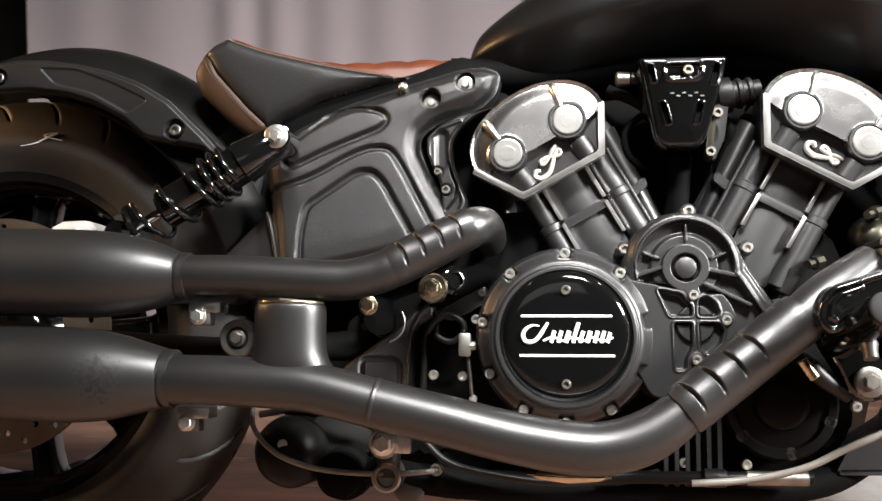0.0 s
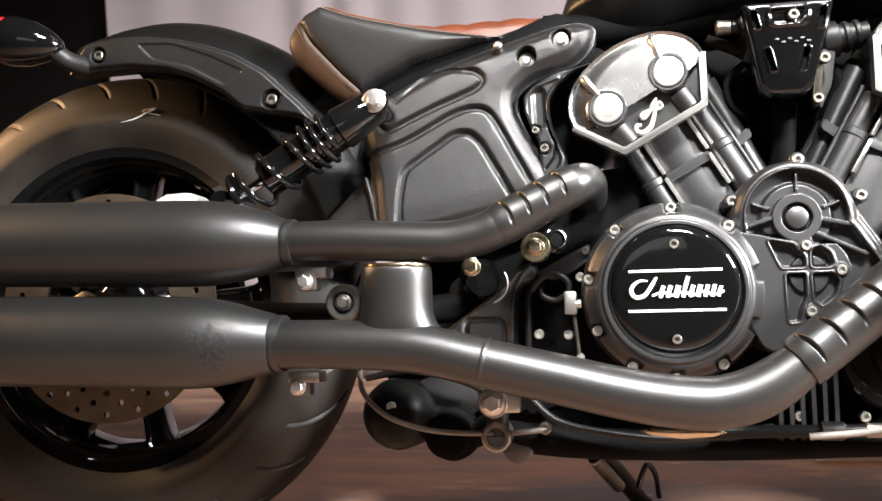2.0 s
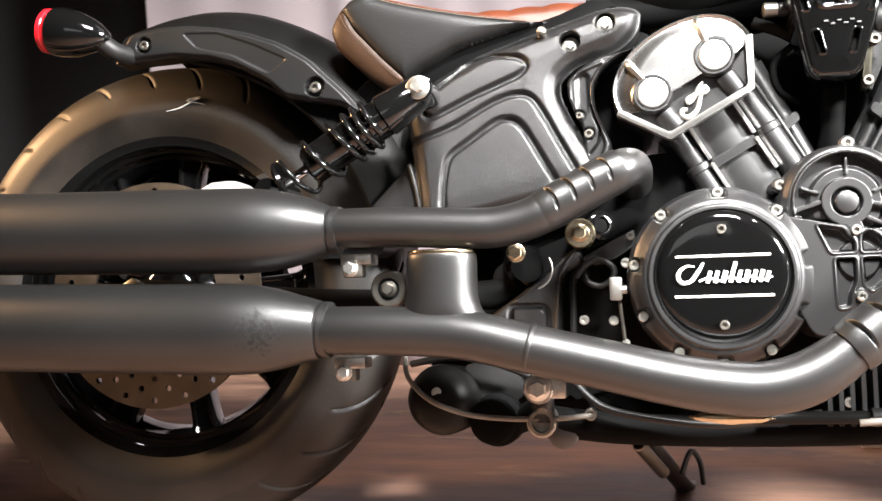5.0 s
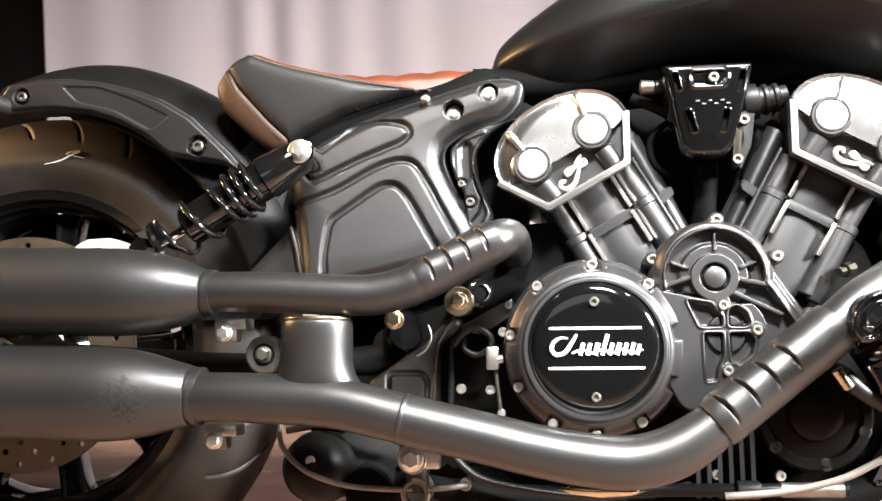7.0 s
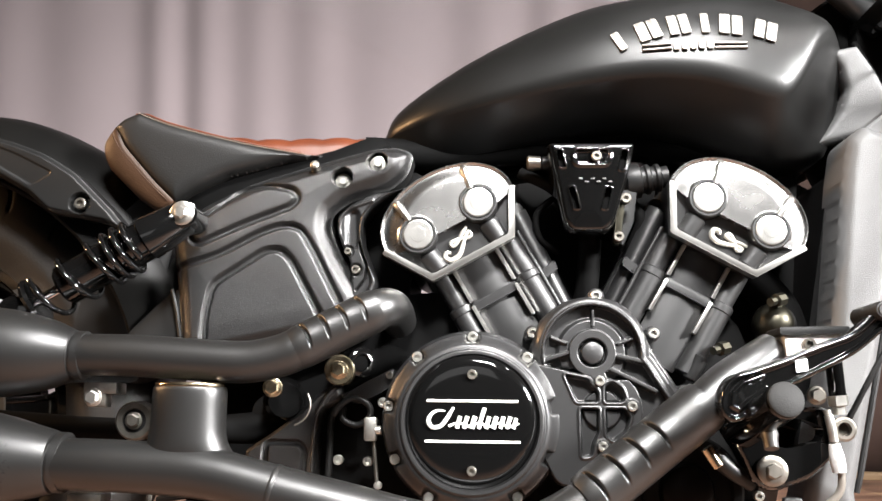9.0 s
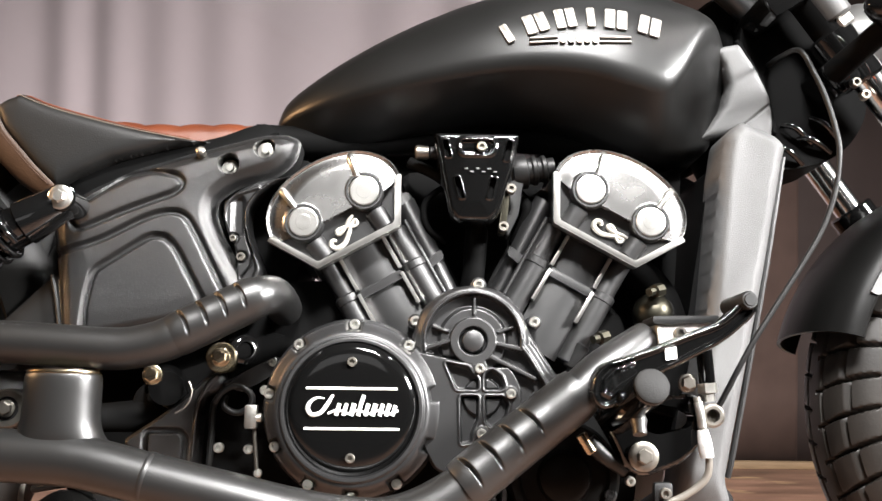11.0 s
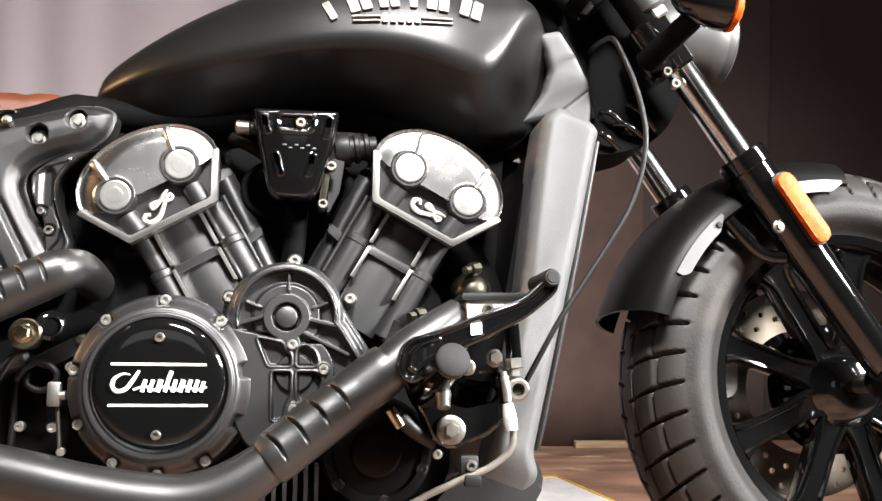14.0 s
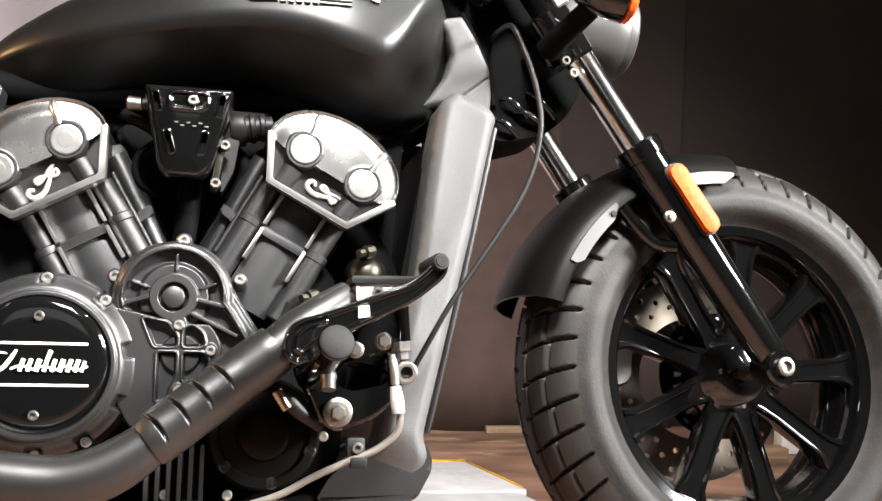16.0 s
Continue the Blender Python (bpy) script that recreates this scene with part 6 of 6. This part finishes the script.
part("lever_tip", lathe([(-0.02, 0.0095), (0.028, 0.0095), (0.031, 0.0080), (0.031, 0)], (1.098, -0.250, 0.440), (0.12, -1, 0.05), 24), BLACK_PLASTIC, lever)
peg = part("foot_peg", stick((0.978, -0.200, 0.322), (0.9905, -0.320, 0.353), 0.0190, 28, 0.0178), GLOSS, bike, "round black rubber foot peg")
part("peg_end", lathe([(0, 0.0172), (0.003, 0.0168), (0.005, 0.0140), (0.005, 0)], (0.9905, -0.3205, 0.353), (0.1, -1, 0.26), 28), PEG_RUBBER, peg, "dull rubber peg end cap")
part("peg_foot", lathe([(-0.01, 0.006), (0.006, 0.0075), (0.010, 0.0085), (0.016, 0.0070), (0.024, 0.0070), (0.024, 0)], (0.9885, -0.268, 0.330), (0.0, -0.35, -0.94), 18), SHELL, peg)
CARRIER = rounded([(0.955, 0.330), (0.975, 0.352), (1.02, 0.345), (1.06, 0.350), (1.076, 0.335), (1.070, 0.300), (1.045, 0.277), (1.005, 0.262), (0.985, 0.272), (0.975, 0.296)], 0.008)
WINDOW = [(0.9975, 0.333), (1.02, 0.338), (1.045, 0.334), (1.06, 0.326), (1.055, 0.314), (1.02, 0.306), (1.003, 0.312)]
CP, WP = [tuple(p) for p in CARRIER], [tuple(p) for p in rounded(WINDOW, 0.006)]
carrier = part("peg_carrier", relief(lambda X, Z: np.maximum(d_poly(X, Z, CP), -d_poly(X, Z, WP)), lambda X, Z: 0.006 * step(-d_poly(X, Z, CP), 0, 0.004), 0.95, 1.08, 0.255, 0.36, 0.0018, -0.212, 0.02), GLOSS, bike, "gloss black cast foot peg carrier")
bolt(carrier, 1.0045, -0.220, 0.284, 0.0104, "flange", DULL)
bolt(carrier, 1.0215, -0.222, 0.350, 0.0072, "hex", DULL)
bolt(carrier, 1.052, -0.222, 0.360, 0.0078, "hex", DULL)
bolt(carrier, 0.990, -0.219, 0.259, 0.005, "socket")
part("carrier_arm", tube([(0.99, -0.20, 0.27), (0.965, -0.205, 0.285), (0.950, -0.205, 0.300)], 0.009, 12), SATIN_PART, carrier)
part("stop_screw", stick((0.940, -0.215, 0.306), (0.952, -0.215, 0.287), 0.0065, 14), BRASS, carrier)
mc = part("brake_reservoir", plate(rounded([(1.019, 0.422), (1.080, 0.424), (1.078, 0.400), (1.021, 0.392)], 0.004), -0.232, -0.19, 0.004), CALIPER, bike, "clear plastic rear brake reservoir with black cap")
part("reservoir_cap", plate(rounded([(1.014, 0.4285), (1.084, 0.4300), (1.084, 0.4225), (1.014, 0.4205)], 0.002), -0.236, -0.186, 0.0015), BLACK_PLASTIC, mc)
bolt(mc, 1.042, -0.234, 0.411, 0.0065, "socket", DULL)
rod = part("master_cylinder", stick((1.069, -0.225, 0.402), (1.073, -0.222, 0.356), 0.0085, 18), GLOSS, bike, "gloss black master cylinder with plated union")
part("union", lathe([(0, 0.0105), (0.010, 0.0105), (0.011, 0.007), (0.019, 0.007), (0.019, 0)], (1.0725, -0.222, 0.360), (0.08, 0, -1), 6), STEEL, rod)
part("banjo_eye", lathe([(-0.006, 0.0125), (0.0, 0.0125), (0.002, 0.010), (0.002, 0.007), (-0.006, 0.0065)], (1.0765, -0.225, 0.3265), n=24), DULL, rod)
cable = part("speed_sensor_cable", tube([(1.060, -0.225, 0.345), (1.063, -0.228, 0.325), (1.066, -0.228, 0.300), (1.070, -0.228, 0.280), (1.066, -0.226, 0.262), (1.045, -0.222, 0.245), (1.017, -0.218, 0.233), (0.982, -0.212, 0.217), (0.942, -0.205, 0.196), (0.89, -0.195, 0.182), (0.83, -0.19, 0.176)], 0.0038, 12), SHEATH, bike, "grey sheathed cable running under the engine")
part("cable_end", tube([(1.0605, -0.228, 0.340), (1.062, -0.229, 0.330), (1.064, -0.229, 0.314)], 0.0048, 14), STEEL, cable)
part("cable_label", tube([(1.064, -0.229, 0.312), (1.066, -0.229, 0.298), (1.068, -0.229, 0.284)], [0.0056, 0.0075, 0.0070], 14), TAG, cable, "white printed cable tag")
clip = part("cable_clip", box(1.025, -0.212, 0.246, 0.020, 0.012, 0.024, 0.004), BLACK_PLASTIC, bike, "black cable clip with plated edge")
bolt(clip, 1.026, -0.2185, 0.247, 0.006, "socket", DULL)
part("clip_strap", box(1.0275, -0.219, 0.2315, 0.018, 0.014, 0.012, 0.003), HOSE, clip)
cap_ = part("oil_filler", lathe([(-0.03, 0.024), (-0.004, 0.024), (0.004, 0.0222), (0.012, 0.017), (0.017, 0.009), (0.018, 0)], (1.043, -0.112, 0.446), (-0.45, -1, 0.35), n=36), DARK_METAL, bike, "domed dark metal cap beside the front cylinder")
part("cap_band", lathe([(-0.012, 0.0245), (-0.010, 0.0252), (-0.006, 0.0252), (-0.004, 0.0242)], (1.043, -0.112, 0.446), (-0.45, -1, 0.35), n=36), BLACK_PLASTIC, cap_)
for x, z in ((1.050, 0.470), (0.985, 0.415)):
    part("plated_fitting", lathe([(0, 0.008), (0.012, 0.008), (0.014, 0.005), (0.022, 0.005), (0.022, 0)], (x, -0.13, z), (-0.7, -0.5, -0.2), 8), DARK_METAL, bike, "small dark plated fitting")

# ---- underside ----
# near rail in a darker black than the far rail, underside shade painted in
rail = part("lower_frame_rail", tube([(0.50, -0.125, 0.172), (0.58, -0.13, 0.163), (0.70, -0.13, 0.160), (0.85, -0.13, 0.163), (0.98, -0.12, 0.172), (1.06, -0.10, 0.22)], 0.0175, 16), SHADE_BLACK, bike, "black lower frame rail")
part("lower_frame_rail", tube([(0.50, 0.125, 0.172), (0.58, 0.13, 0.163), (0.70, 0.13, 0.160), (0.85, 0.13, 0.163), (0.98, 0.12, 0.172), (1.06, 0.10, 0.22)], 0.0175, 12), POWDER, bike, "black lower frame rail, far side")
part("sump", plate(rounded([(0.54, 0.21), (1.00, 0.21), (0.97, 0.15), (0.57, 0.15)], 0.012), -0.10, 0.12, 0.006), SHADE_BLACK, bike, "black engine sump")
rodp = part("plated_linkage_rod", stick((0.735, -0.165, 0.178), (0.96, -0.165, 0.180), 0.0070, 14), SATIN, bike, "black linkage rod under the engine")
part("rod_sleeve", stick((0.89, -0.165, 0.1795), (0.955, -0.165, 0.180), 0.0078, 14), DULL, rodp)
part("gaiter", stick((0.845, -0.165, 0.179), (0.87, -0.165, 0.179), 0.010, 14), HOSE, rodp)
part("heat_badge", lathe([(-0.045, 0.0), (-0.03, 0.0045), (0.0, 0.0075), (0.03, 0.0045), (0.045, 0)], (0.702, -0.215, 0.184), (1, 0, -0.02), 20), BRASS, bike, "brass coloured lens shaped fitting under the pipe")
canister = part("black_canister", lathe([(-0.06, 0), (-0.06, 0.038), (0.01, 0.042), (0.025, 0.038), (0.038, 0.026), (0.044, 0.010), (0.045, 0)], (0.385, -0.125, 0.196), (-0.15, -1, 0.05), 40), SATIN, bike, "domed satin black canister under the swingarm")
bolt(canister, 0.383, -0.166, 0.207, 0.006, "dome")
part("mount_plate", plate(rounded([(0.405, 0.235), (0.46, 0.242), (0.485, 0.205), (0.45, 0.180), (0.41, 0.182)], 0.008), -0.118, -0.09, 0.003), BLACK_PLASTIC, bike, "black metal mounting plate")
motor = part("rubber_boot", lathe([(0, 0.02), (0.012, 0.030), (0.03, 0.031), (0.034, 0.026), (0.05, 0.026), (0.055, 0.018), (0.055, 0)], (0.452, -0.10, 0.172), (-0.2, -1, 0), 28), SHADE_BLACK, bike, "black rubber boot under the gearbox")
part("boot_strut", tube([(0.455, -0.12, 0.165), (0.48, -0.125, 0.175), (0.505, -0.13, 0.190)], 0.016, 12), SHADE_BLACK, motor)
part("brake_cable", tube([(0.343, -0.15, 0.250), (0.352, -0.175, 0.225), (0.380, -0.186, 0.200), (0.42, -0.186, 0.185), (0.465, -0.18, 0.179), (0.52, -0.17, 0.178), (0.56, -0.15, 0.180)], 0.0030, 10), SHEATH, bike, "thin grey cable looping under the swingarm")
part("drain_hose", tube([(0.54, -0.15, 0.215), (0.57, -0.16, 0.19), (0.62, -0.165, 0.178), (0.69, -0.165, 0.171), (0.76, -0.16, 0.176), (0.80, -0.15, 0.182)], 0.0042, 10), HOSE, bike, "black drain hose")
part("drain_hose", tube([(0.345, -0.13, 0.238), (0.40, -0.14, 0.246), (0.45, -0.145, 0.238), (0.49, -0.14, 0.222)], 0.0042, 10), HOSE, bike, "black drain hose")
peg2 = part("pivot_clamp", lathe([(-0.03, 0.017), (0.0, 0.017), (0.004, 0.015), (0.004, 0)], (0.503, -0.195, 0.213), n=28), STEEL, bike, "plated exhaust clamp with hex bolt")
bolt(peg2, 0.503, -0.200, 0.213, 0.0105, "hex")
part("clamp_strap", box(0.520, -0.190, 0.212, 0.026, 0.012, 0.02, 0.003), STEEL, peg2)
ring = part("pivot_ring", lathe([(-0.05, 0.016), (0.0, 0.0165), (0.002, 0.014), (0.002, 0.0105), (-0.004, 0.010), (-0.006, 0)], (0.5035, -0.178, 0.174), n=32), DULL, bike, "round bored pivot end")
part("pivot_arm", tube([(0.504, -0.165, 0.215), (0.504, -0.165, 0.174)], 0.013, 14, 2), POWDER, ring)
part("rail_foot", lathe([(-0.03, 0.018), (0.0, 0.018), (0.003, 0.014), (0.003, 0)], (0.5235, -0.14, 0.158), n=24), POWDER, bike, "black rail end")
bolt(rail, 0.556, -0.150, 0.181, 0.007, "socket", DULL)
stand = part("side_stand", tube([(0.590, 0.02, 0.150), (0.625, 0.10, 0.105), (0.665, 0.20, 0.040), (0.680, 0.24, 0.030)], [0.014, 0.013, 0.012, 0.012], 14), POWDER, bike, "black side stand folded out on the far side")
part("stand_spring", stick((0.605, -0.01, 0.128), (0.635, 0.06, 0.082), 0.0085, 14), DULL, stand, "grey return spring")
part("stand_tang", tube([(0.66, 0.12, 0.07), (0.672, 0.13, 0.10), (0.685, 0.15, 0.085), (0.69, 0.17, 0.05)], 0.004, 8), POWDER, stand)

# hardware round the swingarm pivot
gold = part("pivot_bolt", lathe([(-0.03, 0.0172), (-0.002, 0.0172), (0.0, 0.0155), (0.0, 0)], (0.5506, -0.155, 0.3843), n=36), BRASS, bike, "large swingarm pivot bolt with washer")
bolt(gold, 0.5506, -0.157, 0.3843, 0.0084, "hex", BRASS)
part("chrome_collar", lathe([(-0.03, 0.017), (0.0, 0.017), (0.003, 0.013), (0.003, 0.009), (0, 0.008), (0, 0)], (0.574, -0.138, 0.394), (0.5, -1, 0.1), n=28), GLOSS, gold)
boss = part("frame_boss", lathe([(-0.06, 0.024), (-0.012, 0.024), (0.0, 0.019), (0.0, 0)], (0.488, -0.138, 0.350), (0.25, -1, -0.1), 32), GLOSS, bike, "black frame boss with plated plug")
# thin pale arc modelled in place of the highlight round the boss
part("boss_glint", tube([(0.492 + 0.0245 * math.cos(a_), -0.147 + 0.008 * math.cos(a_), 0.346 + 0.0245 * math.sin(a_)) for a_ in (radians(q_) for q_ in range(-70, 31, 20))], 0.0011, 8), DULL, boss)
bolt(boss, 0.4775, -0.160, 0.3640, 0.0088, "hex", BRASS)
PIV = [tuple(p) for p in rounded([(0.440, 0.292), (0.478, 0.318), (0.508, 0.342), (0.5275, 0.362), (0.548, 0.372), (0.552, 0.350), (0.5300, 0.3417), (0.5265, 0.3223), (0.5235, 0.262), (0.500, 0.255), (0.450, 0.275)], 0.008)]
PIV_LIP = [(0.545, 0.367), (0.534, 0.354), (0.5255, 0.338), (0.5225, 0.3223), (0.5200, 0.265)]
PIV_REC = [tuple(p) for p in rounded([(0.466, 0.3035), (0.5040, 0.3035), (0.5110, 0.2945), (0.5095, 0.265), (0.466, 0.265)], 0.006)]


def pivot_h(X, Z):
    h = 0.006 * step(-d_poly(X, Z, PIV), 0, 0.004) + 0.004 * (1 - step(d_line(X, Z, PIV_LIP), 0.001, 0.0035))
    q = d_poly(X, Z, PIV_REC)
    return h - 0.005 * (1 - step(np.abs(q), 0.0018, 0.0042))


plate_l = part("pivot_plate", relief(lambda X, Z: d_poly(X, Z, PIV), pivot_h, 0.435, 0.556, 0.250, 0.376, 0.0012, -0.128, 0.03), TEXTURED, bike, "black cast swingarm pivot plate", sharp=70)
part("plate_edge", tube([(0.553, -0.125, 0.352), (0.540, -0.127, 0.334), (0.5385, -0.127, 0.30), (0.5375, -0.127, 0.262)], 0.0040, 8), SATIN_PART, plate_l)
part("clutch_arm", tube([(0.545, -0.15, 0.335), (0.5545, -0.155, 0.3467), (0.5699, -0.157, 0.3535), (0.5853, -0.157, 0.3455), (0.586, -0.155, 0.3328), (0.5719, -0.152, 0.3238), (0.5564, -0.150, 0.3300), (0.556, -0.145, 0.342)], 0.0036, 10), HOSE, bike, "black looped clutch lever hose")
joint = part("plated_joint", box(0.589, -0.168, 0.320, 0.014, 0.010, 0.026, 0.003), STEEL, bike, "small plated cable joint")
part("joint_pin", stick((0.589, -0.168, 0.318), (0.601, -0.168, 0.319), 0.005, 12), STEEL, joint)
part("joint_rod", stick((0.592, -0.165, 0.310), (0.597, -0.165, 0.262), 0.0022, 8), DULL, joint)
bolt(joint, 0.598, -0.165, 0.260, 0.0045, "dome")
for x, z in ((0.552, 0.286), (0.585, 0.285), (0.600, 0.349), (0.610, 0.349)):
    bolt(case, x, -0.150, z, 0.0055, "socket", STEEL if x < 0.605 else BRASS)

part("coolant_pipe", tube([(1.03, -0.08, 0.50), (1.06, -0.09, 0.46), (1.07, -0.09, 0.40), (1.05, -0.09, 0.33)], 0.022, 16), SHADE_BLACK, bike, "black coolant pipe by the radiator")
part("engine_mount", plate(rounded([(1.00, 0.60), (1.10, 0.64), (1.09, 0.52), (1.07, 0.30), (1.02, 0.28), (1.01, 0.45)], 0.012), -0.05, 0.05, 0.005), SHADE_BLACK, bike, "black front engine mount")
part("lever_end", lathe([(0, 0.0065), (0.001, 0.0060), (0.001, 0)], (1.1017, -0.281, 0.4416), (0.12, -1, 0.05), 20), HOSE, lever)
arm_ = part("cable_bracket", plate(rounded([(0.5500, 0.3560), (0.5820, 0.3735), (0.6106, 0.3880), (0.6120, 0.3700), (0.5900, 0.3560), (0.5680, 0.3470)], 0.004), -0.140, -0.112, 0.003), POWDER, bike, "black cast cable bracket behind the clutch cover")
bolt(arm_, 0.6065, -0.142, 0.3795, 0.0045, "socket", DULL)
for u0, v0 in ((0.9588, 0.4058),):
    plug = part("plug_cap", stick((u0, -0.118, v0), (0.944, -0.118, 0.379), 0.0105, 18, 0.0085), HOSE, bike, "black rubber plug cap at the front cylinder foot")
    part("plug_lead", tube([(u0, -0.118, v0), (0.975, -0.116, 0.432), (0.992, -0.112, 0.460)], 0.0042, 10), BLACK_PLASTIC, plug)
